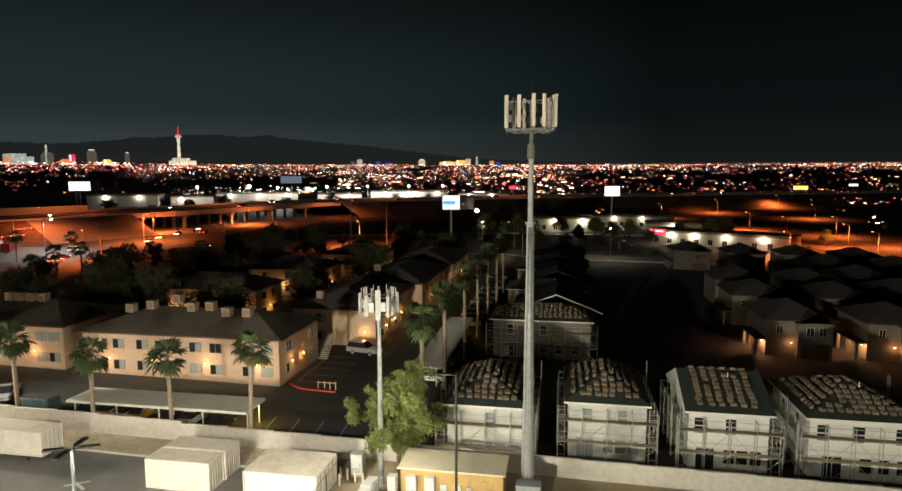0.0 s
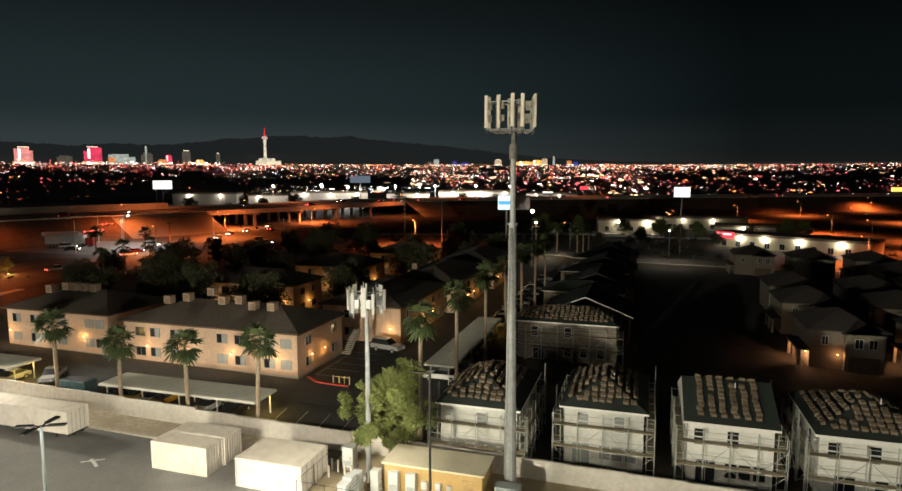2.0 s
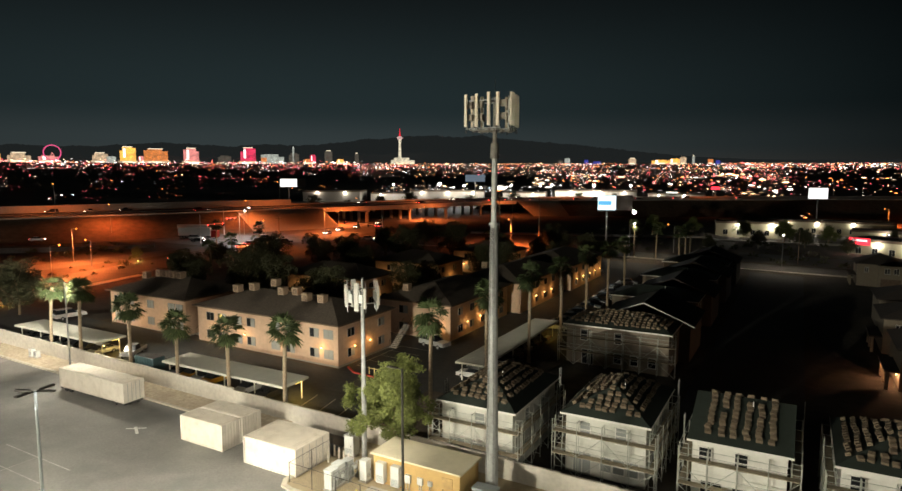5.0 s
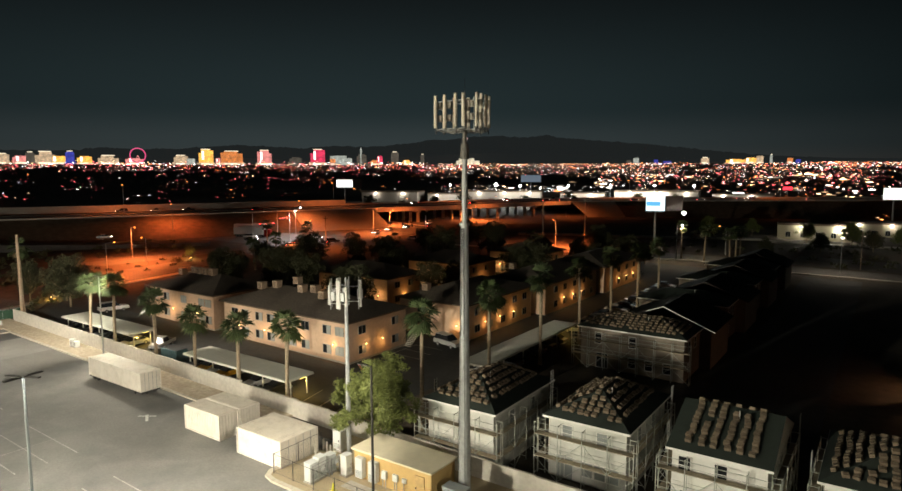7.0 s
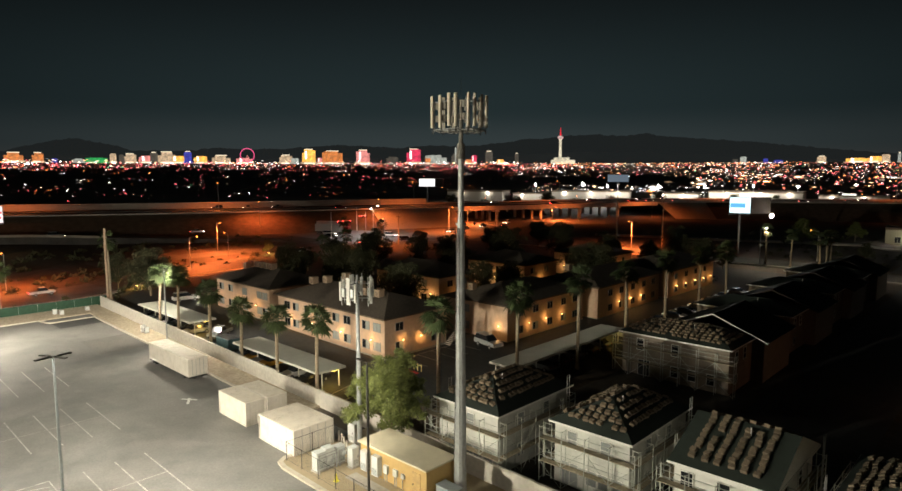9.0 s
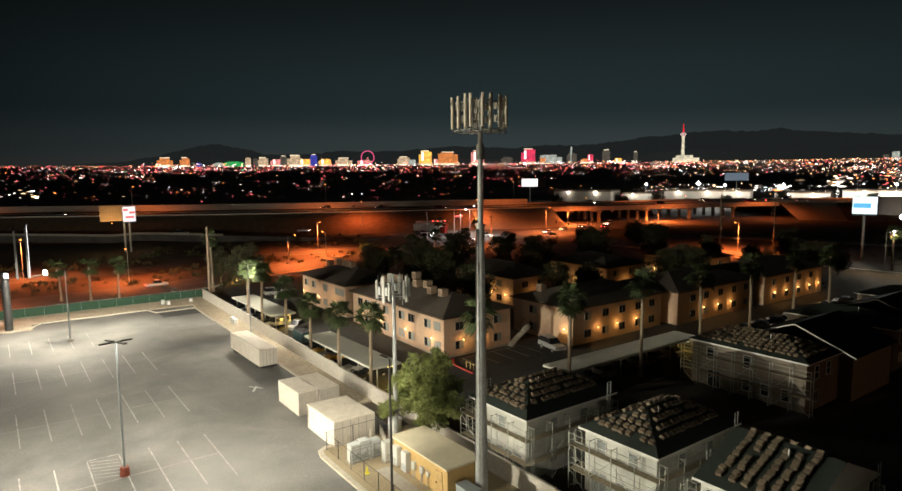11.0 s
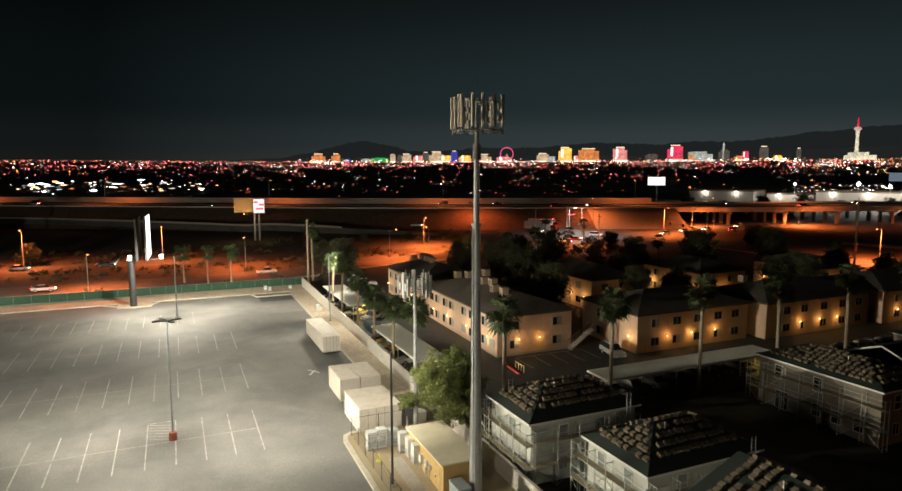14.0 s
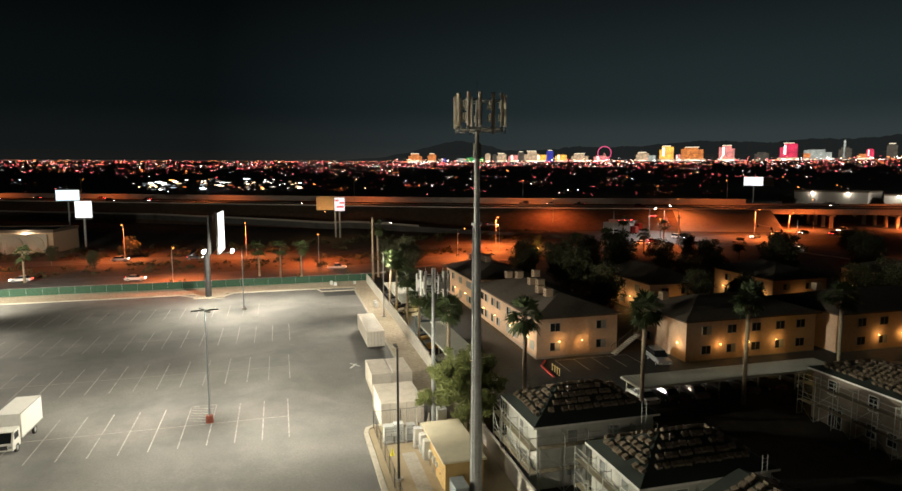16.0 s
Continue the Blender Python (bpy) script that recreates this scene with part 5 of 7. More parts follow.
def site_house(x0, x1, y0, y1, eave, gable, label, rise, plain=False, seed=0, win_s=(0.25, 0.7), scaff="swe", veil=False, stacks=True, wall=WRAP):
    """A two-storey house shell; the outer sizes are those of the roof's edge."""
    over = 0.42
    xc, yc = (x0 + x1) / 2, (y0 + y1) / 2
    hx, hy = (x1 - x0) / 2 - over, (y1 - y0) / 2 - over
    g = gz(xc, y0)
    t = thing("unfinished_house", label, "house", xc, yc, g, group="houses under construction")
    E = eave - g
    boxes("wall", [(-hx, hx, -hy, hy, -0.5, E - 0.2)], wall, t)
    boxes("belt_course", [(-hx - 0.025, hx + 0.025, -hy - 0.025, hy + 0.025, 2.75, 2.9)], wall, t)
    # the gable roof's ridge may run across the shorter side
    ax, ay = hx + over, hy + over
    bm = bmesh.new()
    if gable:
        lo = [bm.verts.new((x, y, E)) for x, y in ((-ax, -ay), (ax, -ay), (ax, ay), (-ax, ay))]
        hi = [bm.verts.new((x, 0, E + rise)) for x in (-ax, ax)]
        bm.faces.new((lo[0], lo[1], hi[1], hi[0]))
        bm.faces.new((lo[2], lo[3], hi[0], hi[1]))
        bm.faces.new((lo[1], lo[2], hi[1])).material_index = 1
        bm.faces.new((lo[3], lo[0], hi[0])).material_index = 1
        dn = [bm.verts.new(v.co - Vector((0, 0, 0.18))) for v in lo]
        for k in range(4):
            bm.faces.new((lo[k], dn[k], dn[(k + 1) % 4], lo[(k + 1) % 4]))
        bm.faces.new(dn[::-1])
        bmesh.ops.recalc_face_normals(bm, faces=bm.faces[:])
    else:
        bm.free()
        bm = roof_mesh(hx, hy, rise, over, E, thick=0.18)
    roof = part("roof", bm, (UNDERLAY, wall), t, "bare dark roofing underlayment")
    boxes("fascia", [(-ax, ax, -ay - 0.03, -ay - 0.003, E - 0.2, E - 0.02), (ax + 0.003, ax + 0.03, -ay, ay, E - 0.2, E - 0.02), (-ax - 0.03, -ax - 0.003, -ay, ay, E - 0.2, E - 0.02)], WHITE, t)
    bm = bmesh.new()
    tube(bm, (hx * 0.2, -hy * 0.25, E), (hx * 0.2, -hy * 0.25, E + rise + 0.15), 0.05)
    part("vent_pipe", bm, WHITE, roof)
    pane = BLIND if veil else GLASS
    for f in win_s:
        window(t, -hx + 2 * hx * f, -hy, 3.6, 0.9, 1.45, "s", pane, hung=True)
    for f in (0.3, 0.66):
        window(t, hx, -hy + 2 * hy * f, 3.6, 0.9, 1.45, "e", pane, hung=True)
        window(t, -hx, -hy + 2 * hy * f, 3.6, 0.9, 1.45, "w", pane, hung=True)
    window(t, -hx + 2 * hx * 0.22, -hy, 0.15, 1.6, 2.05, "s", pane, name="sliding_door")
    for f in (0.52, 0.68, 0.85):
        window(t, -hx + 2 * hx * f, -hy, 0.8, 0.95, 1.3, "s", pane, hung=True)
    window(t, hx, -hy * 0.4, 0.95, 0.9, 1.15, "e", pane)
    m = min(ax, ay)

    def surface(u, v):
        if gable:
            return E + rise * (1 - abs(v) / ay), math.degrees(math.atan2(rise, ay)), (0 if v < 0 else 180)
        du, dv = ax - abs(u), ay - abs(v)
        if min(du, dv) < 0.9 or abs(du - dv) < 0.3:
            return None, 0, 0
        zz = E + rise * min(du, dv) / m
        return zz, math.degrees(math.atan2(rise, m)), ((0 if v < 0 else 180) if dv < du else (90 if u > 0 else -90))

    if stacks:
        pitch = (0.95, 0.52) if gable else (0.72, 0.62)
        tile_stacks(xc, yc, g, surface, ax - (1.5 if gable else 0.95), ay - 1.0, pitch, True, "stacks of brown clay tiles laid out on the bare roof", seed)
    if scaff:
        sc = scaffold(x0 + 0.35, x1 - 0.35, y0 + 0.35, y1 - 0.6, scaff)
        if "e" in scaff:
            ladder(sc, hx + 1.1, hy - 1.5, 2, E + 1.6, "y")
            ladder(sc, -hx - 1.1, -hy + 2.8, 0, E + 0.9, "y")
    return t


site_house(-11.75, -3.6, 56.1, 68.2, 7.55, False, "unfinished two-storey house with bare dark roof and grey coat", 2.0, seed=1, veil=True, win_s=(0.55,), scaff="swe")
site_house(-0.5, 7.55, 59.3, 71, 7.3, False, "unfinished two-storey house with bare dark roof and pale coat", 2.0, seed=2, veil=True, scaff="swe")
site_house(10.5, 18.35, 59.2, 70.4, 7.12, True, "unfinished white two-storey house with gable ends", 2.4, seed=3, win_s=(0.14, 0.53), scaff="swe", wall=WHITE)
site_house(21.1, 31.2, 59.8, 71, 6.95, False, "unfinished white two-storey house with bare hip roof", 2.1, seed=4, win_s=(0.12, 0.45, 0.82), scaff="swe", wall=WHITE)
# darker copy of the scratch coat, with the front row's shade in its colour
SHADED_COAT = mat("shaded_scratch_coat", (0.24, 0.20, 0.155), 0.92, grain=0.15, scale=1.2, stain=0.4, stain_colour=(0.15, 0.14, 0.12), stain_scale=0.45)
# houses further back take darker wall and bargeboard colours for weaker light
for k, y in enumerate((92.0, 117, 142, 166)):
    site_house(-11.4, 3.7, y, y + 9, 7.5, False, "unfinished house of the second row with bare roof", 1.5, seed=10 + k, win_s=(0.18, 0.52), scaff="s" if not k else "", stacks=not k, wall=HOUSE_WALL if k else SHADED_COAT)
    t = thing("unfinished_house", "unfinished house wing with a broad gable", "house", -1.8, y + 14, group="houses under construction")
    boxes("wall", [(-6.6, 6.6, -5.4, 6, -0.5, 5.6)], HOUSE_WALL if k else SHADED_COAT, t)
    for ys in (-5.4, 6):
        bm = bmesh.new()
        bm.faces.new([bm.verts.new(c) for c in ((-6.6, ys, 5.6), (6.6, ys, 5.6), (0, ys, 8.1))])
        bmesh.ops.solidify(bm, geom=bm.faces[:], thickness=0.12)
        part("gable", bm, HOUSE_WALL if k else SHADED_COAT, t)
    bm = bmesh.new()
    for s in (-1, 1):
        c = [(s * 7.2, -6, 5.45), (s * 7.2, 6.6, 5.45), (0, 6.6, 8.3), (0, -6, 8.3)]
        bm.faces.new([bm.verts.new(p) for p in (c if s > 0 else c[::-1])])
    bmesh.ops.solidify(bm, geom=bm.faces[:], thickness=0.18)
    part("roof", bm, UNDERLAY, t)
    bm = bmesh.new()
    for s in (-1, 1):
        tube(bm, (s * 7.2, -6.05, 5.4), (0, -6.05, 8.25), 0.1, n=4)
    part("bargeboard", bm, HOUSE_ROOF if k else WHITE, t)


# ---- finished houses ----

def town_house(x0, x1, y0, y1, label="finished two-storey tan house with a dark tiled roof", detail=True, lit=False, turn=0):
    xc, yc = (x0 + x1) / 2, (y0 + y1) / 2
    hx, hy = (x1 - x0) / 2, (y1 - y0) / 2
    t = thing("town_house", label, "house", xc, yc, None, turn, "finished houses")
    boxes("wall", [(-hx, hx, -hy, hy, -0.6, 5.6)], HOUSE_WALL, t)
    part("roof", roof_mesh(hx, hy, 2.2, 0.5, 5.8), HOUSE_ROOF, t)
    # a front bay with its own gable
    boxes("bay", [(-0.5, hx - 0.4, -hy - 0.9, -hy, -0.6, 5.5)], HOUSE_WALL, t)
    bm = bmesh.new()
    a, b, m = -0.9, hx, (hx - 0.9) / 2
    for s, u in ((-1, a), (1, b)):
        c = [(u, -hy - 1.3, 5.45), (u, -hy + 2.5, 5.45), (m, -hy + 2.5, 7.1), (m, -hy - 1.3, 7.1)]
        bm.faces.new([bm.verts.new(p) for p in (c if s > 0 else c[::-1])])
    bmesh.ops.solidify(bm, geom=bm.faces[:], thickness=0.15)
    part("bay_roof", bm, HOUSE_ROOF, t)
    bm = bmesh.new()
    bm.faces.new([bm.verts.new(p) for p in ((-0.5, -hy - 0.9, 5.45), (hx - 0.4, -hy - 0.9, 5.45), (m, -hy - 0.9, 6.9))])
    bmesh.ops.solidify(bm, geom=bm.faces[:], thickness=0.1)
    part("bay_gable", bm, HOUSE_WALL, t)
    if detail:
        for u in (hx * 0.25, hx * 0.62):
            window(t, u, -hy - 0.9, 3.5, 1.0, 1.3, "s")
        window(t, -hx * 0.6, -hy, 3.6, 0.8, 1.2, "s")
        boxes("garage_door", [(0.0, hx - 0.9, -hy - 0.96, -hy - 0.9, 0, 2.2)], TRIM_BROWN, t)
        for v in (0.2, 3.4, 6.6):
            boxes("porch_pillar", [(-hx - 1.5, -hx - 1.1, -hy + v, -hy + v + 0.4, -0.4, 2.6)], HOUSE_WALL, t)
        boxes("porch_roof", [(-hx - 1.7, -hx, -hy - 0.1, -hy + 7.4, 2.6, 2.85)], HOUSE_ROOF, t)
    if lit:
        wall_lamp(t, -hx, -hy + 1.2, 2.1, "w", 260, (1.0, 0.50, 0.25))
        wall_lamp(t, -hx, -hy + 5.0, 2.1, "w", 260, (1.0, 0.50, 0.25))
        wall_lamp(t, -hx * 0.25, -hy, 2.2, "s", 60, (1.0, 0.45, 0.2))
    return t


town_house(30.0, 39.5, 102, 113, lit=True)
town_house(44.2, 54, 102, 113, lit=True)
for x, y in ((30, 122), (44, 122), (57, 108), (31, 140), (45, 140), (58, 128), (58, 146), (71, 112), (72, 132), (31, 192), (45, 189), (59, 187), (73, 184), (74, 165), (59, 166)):
    town_house(x, x + 10, y, y + 11, "finished house with a dark roof in the unlit rows", detail=y < 125 or y > 180)

# ---- small things of the apartments ----
t = thing("gas_meter_guard", "yellow and white pipe guard round a hydrant", "pipe guard", -28.4, 69.5)
bm = bmesh.new()
for u in (-1.1, -0.3, 0.4, 1.1):
    tube(bm, (u, 0, 0), (u, 0, 1.0), 0.06)
tube(bm, (-1.1, 0, 0.85), (1.1, 0, 0.85), 0.045)
part("pipe", bm, mat("yellow_pipe_paint", (0.6, 0.48, 0.2), 0.7), t)
strip("red_kerb", [(-33.4, 70.2), (-31.4, 68.8), (-27, 68.6)], 0.25, 0.2, RED_FIRE, "red painted fire lane kerb", "kerb", thick=0.2, step=1.5)
paint("stall_lines", [((-33, y), (-28.2, y), 0.12) for y in np.arange(71.5, 83, 2.7)] + [((x, 61.3), (x, 57.5), 0.1) for x in np.arange(-31, -20, 2.7)] + [((-33, 71.5), (-33, 82.3), 0.12)], PAINT_LINE, "white stall lines on the apartment drive")
for x, y, h in ((-99.5, 46.8, 0.8), (-98.4, 47.6, 0.7), (-76, 53.3, 1.1), (-75, 53.4, 0.9), (-99, 52, 0.6)):
    cabinet(x, y, 0.7, 0.6, h, "small pale utility box on the dirt bed")


# ---- streets and the freeway ----
strip("road", [(-118, -420), (-117, 20), (-119, 60), (-128, 100), (-140, 160)], 15, 0.06, ROAD, "wide asphalt frontage street lit by sodium lamps", "road")
strip("road", [(-154, -420), (-153, 20), (-152, 70), (-150, 110), (-150, 165)], 11, 0.06, ROAD, "far carriageway of the frontage street", "road")
strip("road", [(-190, 420), (-164, 300), (-148, 215), (-140, 170)], 26, 0.09, ROAD, "street that passes under the freeway bridge", "road")
strip("road", [(-160, 150), (-135, 185), (-100, 196), (-68, 201), (-26, 209), (25, 213), (150, 216), (420, 240)], 13, 0.12, ROAD, "cross street beyond the apartments", "road")
strip("pavement", [(-110, -420), (-109.4, 20), (-110.6, 60), (-118, 100)], 1.8, 0.16, CONCRETE, "pale pavement along the frontage street", "pavement", thick=0.15)
strip("pavement", [(-110, 186), (-68, 193.4), (-26, 201.3), (25, 205.3), (120, 208)], 1.8, 0.18, CONCRETE, "pale pavement along the cross street", "pavement", thick=0.15)
paint("lane_lines", [((-117.3, y), (-117.3, y + 3), 0.15) for y in range(-200, 20, 12)] + [((-153, y), (-153, y + 3), 0.15) for y in range(-200, 20, 12)], PAINT_LINE, "white dashed lane lines")

FREEWAY = [(-700, -760), (-480, -330), (-367, -112), (-296, 8), (-231, 114), (-189, 209), (-161, 270), (-129, 352), (-66, 402), (-10, 440), (60, 487), (200, 560), (520, 690), (900, 800)]


def freeway_line():
    pts = [Vector(p) for p in FREEWAY]
    out = []
    for k in range(len(pts) - 1):
        p0, p1, p2, p3 = pts[max(k - 1, 0)], pts[k], pts[k + 1], pts[min(k + 2, len(pts) - 1)]
        n = max(2, int((p2 - p1).length / 12))
        for j in range(n):
            s = j / n
            out.append(0.5 * (2 * p1 + (p2 - p0) * s + (2 * p0 - 5 * p1 + 4 * p2 - p3) * s * s + (3 * p1 - p0 - 3 * p2 + p3) * s ** 3))
    out.append(pts[-1])
    return out


LINE = freeway_line()


def deck(p):
    return max(12.4, gz(p.x, p.y) + 6.5)


def on_bridge(p):
    return -188 < p.x < -133 and 224 < p.y < 345


def freeway():
    deck_bm, slope_bm, rail_bm, wall_bm, paved_bm = [bmesh.new() for _ in range(5)]
    W = 38.0
    rows = []
    for k, p in enumerate(LINE):
        d = (LINE[min(k + 1, len(LINE) - 1)] - LINE[max(k - 1, 0)]).normalized()
        rows.append((p, Vector((-d.y, d.x))))

    def at(p, z):
        return (p.x, p.y, z)

    def quad(bm, a, b, c, d):
        bm.faces.new([bm.verts.new(q) for q in (a, b, c, d)])

    for (p, s), (q, r) in zip(rows, rows[1:]):
        zp, zq = deck(p), deck(q)
        pf, qf = p + s * W, q + r * W
        quad(deck_bm, at(p, zp), at(q, zq), at(qf, zq), at(pf, zp))
        bridge = on_bridge(p)
        if bridge:
            quad(rail_bm, at(p, zp - 1.6), at(q, zq - 1.6), at(q, zq), at(p, zp))
            quad(rail_bm, at(p, zp - 1.6), at(pf, zp - 1.6), at(qf, zq - 1.6), at(q, zq - 1.6))
            if p.y < 300:
                quad(slope_bm, at(pf, zp - 1.6), at(qf, zq - 1.6), at(qf - r * 9, gz(qf.x, qf.y) - 0.5), at(pf - s * 9, gz(pf.x, pf.y) - 0.5))
        else:
            pn, qn = p - s * 20, q - r * 20
            quad(paved_bm if 196 < p.y < 228 or 340 < p.y < 365 else slope_bm, at(pn, gz(pn.x, pn.y) - 0.3), at(qn, gz(qn.x, qn.y) - 0.3), at(q, zq - 0.02), at(p, zp - 0.02))
            pg, qg = p + s * (W + 18), q + r * (W + 18)
            quad(slope_bm, at(pf, zp - 0.02), at(qf, zq - 0.02), at(qg, gz(qg.x, qg.y) - 0.3), at(pg, gz(pg.x, pg.y) - 0.3))
        for off, h, bm in ((0.0, 0.6, rail_bm), (W * 0.5, 0.55, rail_bm), (W, 3.0 if p.y < 230 else 0.95, wall_bm)):
            a, b, a2, b2 = p + s * off, q + r * off, p + s * (off + 0.35), q + r * (off + 0.35)
            quad(bm, at(a, zp), at(b, zq), at(b, zq + h), at(a, zp + h))
            quad(bm, at(b2, zq), at(a2, zp), at(a2, zp + h), at(b2, zq + h))
            quad(bm, at(a, zp + h), at(b, zq + h), at(b2, zq + h), at(a2, zp + h))
    for bm in (deck_bm, slope_bm, rail_bm, wall_bm, paved_bm):
        bmesh.ops.remove_doubles(bm, verts=bm.verts[:], dist=0.01)
    setting("road_freeway", deck_bm, ROAD, "raised freeway deck of grey asphalt", "freeway")
    setting("embankment", slope_bm, EMB, "bare dirt embankment of the freeway", "embankment")
    setting("slope_paving", paved_bm, CONCRETE, "pale concrete slope paving beside the bridge", "embankment")
    setting("barrier", rail_bm, mat("pale_barrier_concrete", (0.6, 0.57, 0.5), 0.9, grain=0.12, scale=1, stain=0.3, stain_colour=(0.42, 0.4, 0.35)), "pale concrete barrier along the freeway", "barrier")
    setting("wall_sound", wall_bm, BLOCK, "tan sound wall on the far side of the freeway", "wall")


freeway()
# end walls and piers of the bridge
for k, p in enumerate(LINE):
    if on_bridge(p):
        d = (LINE[k + 1] - LINE[k - 1]).normalized()
        s = Vector((-d.y, d.x))
        z = gz(p.x, p.y)
        t = thing("bridge_pier", "concrete pier row under the freeway bridge", "bridge pier", p.x, p.y, z, math.degrees(math.atan2(s.y, s.x)), "bridge piers")
        if k % 2:
            for u in (2, 10, 18, 26, 34):
                boxes("column", [(u - 0.6, u + 0.6, -0.6, 0.6, -0.5, deck(p) - z - 2.6)], CONCRETE, t)
            boxes("cap_beam", [(0.2, 37.8, -0.8, 0.8, deck(p) - z - 2.6, deck(p) - z - 1.7)], CONCRETE, t)
        else:
            boxes("girder", [(0.4, 37.6, -5, 5, deck(p) - z - 1.68, deck(p) - z - 1.62)], CONCRETE, t)


def ramp_z(x, y):
    return gz(x, y) + 3.2 * smooth(150, 20, y) + 0.8


strip("road_ramp", [(-520, -420), (-392, -170), (-300, -20), (-251, 34), (-205, 92), (-168, 140)], 9, 0.0, ROAD, "freeway ramp on a low bank", "ramp", z=ramp_z, thick=2.5)
strip("barrier", [(-516, -424), (-387, -173), (-295, -23), (-246, 31), (-200, 89)], 0.4, 0.8, CONCRETE, "pale barrier along the ramp", "barrier", z=ramp_z, thick=0.8)
strip("pavement", [(-100, 236), (-47, 262), (-10, 282), (60, 300)], 5, 0.5, CONCRETE, "pale ramp lane beyond the cross street", "pavement", thick=0.5)
sheet("mall_lot", 0, 120, 222, 246, 0.05, ROAD, "asphalt forecourt of the shop row", "parking lot", step=6)
CROSSING = mat("crossing_asphalt", (0.15, 0.145, 0.14), 0.85, grain=0.2, scale=2, stain=0.6, stain_colour=(0.06, 0.06, 0.058), stain_scale=0.12)
sheet("crossing", -185, -135, 148, 182, 0.14, CROSSING, "worn grey crossing at the traffic lights", "road", step=6)



def shrubs():
    """Low desert shrubs along the medians and the bank, too many to count."""
    rnd = random.Random(5)
    verts, faces = [], []

    def shrub(x, y, z, s):
        for _ in range(26):
            d = Vector((rnd.gauss(0, 1), rnd.gauss(0, 1), abs(rnd.gauss(0, 0.8)))).normalized() * s
            o = Vector((x, y, z)) + d * rnd.uniform(0.1, 0.7)
            w = d.orthogonal().normalized() * s * 0.18
            k = len(verts)
            verts.extend([o, o + d * 0.4 + w, o + d * 0.7, o + d * 0.4 - w])
            faces.append((k, k + 1, k + 2, k + 3))

    for _ in range(260):
        x, y = rnd.uniform(-146, -127), rnd.uniform(-140, 120)
        shrub(x, y, gz(x, y), rnd.choice((0.5, 0.8, 1.2)))
    for _ in range(260):
        x, y = rnd.uniform(-186, -160), rnd.uniform(-140, 140)
        shrub(x, y, gz(x, y), rnd.choice((0.6, 0.9, 1.5)))
    for _ in range(120):
        x, y = rnd.uniform(-112, -104), rnd.uniform(-100, 70)
        shrub(x, y, gz(x, y), rnd.choice((0.4, 0.6, 0.9)))
    for _ in range(160):
        x, y = rnd.uniform(-60, 110), rnd.uniform(222, 300)
        shrub(x, y, gz(x, y), rnd.choice((0.6, 0.9, 1.5)))
    me = bpy.data.meshes.new("shrubs")
    me.from_pydata(verts, [], faces)
    me.materials.append(DARK_LEAF)
    tagged(new("shrubs", me), "low dry desert shrubs along the streets", "shrub", kind="stuff")


shrubs()
copy_thing(shared[1], pose(-141, 115, gz(-141, 115)) @ Matrix.Scale(0.5, 4))
copy_thing(shared[1], pose(-112, 66, gz(-112, 66)) @ Matrix.Scale(0.45, 4))
for x, y in ((-138.5, 113.5), (-110, 65)):
    t = thing("garden_uplight", "small yellow garden uplight under a tree", "lamp", x, y)
    bm = bmesh.new()
    tube(bm, (0, 0, 0), (0, 0, 0.3), 0.12, 0.16, 8)
    part("housing", bm, DARK_STEEL, t)
    bm = bmesh.new()
    ball(bm, (0, 0, 0.36), 0.12)
    part("lamp_glass", bm, PORCH, t)
    lamp("uplight", "POINT", pose(x, y, gz(x, y) + 0.6), 420, (1.0, 0.6, 0.12), 0.1)

# moving traffic, standing still
ride = random.Random(8)
for k in range(66):
    i = ride.randrange(8, len(LINE) - 20)
    p, d = LINE[i], (LINE[i + 1] - LINE[i]).normalized()
    near = ride.random() < 0.5
    q = p + Vector((-d.y, d.x)) * (ride.choice((7, 11, 15)) if near else ride.choice((25, 29, 33)))
    c = ride.choice(("white", "silver", "dark", "grey", "red"))
    car(q.x, q.y, math.degrees(math.atan2(d.y, d.x)) + (0 if near else 180), PAINTS[c], c + " car with lights on the freeway", ride.choice(("sedan", "suv", "pickup")), True, "cars on the roads", deck(p) - gz(q.x, q.y) + 0.03)
for x, y, turn, c, st in ((-120, 50, 90, "white", "pickup"), (-116, 3, 90, "silver", "sedan"), (-121, -22, -90, "white", "sedan"), (-152, -8, 90, "silver", "sedan"), (-150, 12, 90, "dark", "sedan"), (-138, 150, 80, "white", "sedan"), (-142, 157, 80, "red", "sedan"), (-135, 166, 75, "dark", "suv"), (-150, 172, 20, "white", "suv"), (-145, 200, -75, "silver", "sedan"), (-150, 214, -75, "white", "sedan"),
                          (-152, 228, -75, "dark", "sedan"), (-146, 236, 105, "red", "sedan"), (-156, 250, -75, "white", "suv"), (-118, 190, 15, "silver", "sedan"), (-132, 121, 72, "white", "pickup"), (-165, 155, 30, "dark", "sedan"), (-172, 160, 30, "white", "suv"), (-215, 78, 50, "white", "suv"), (-195, 118, 50, "silver", "sedan")):
    car(x, y, turn, PAINTS[c], c + " car with lights on the street", st, True, "cars on the roads", 0.12 if x > -190 else 2.3)
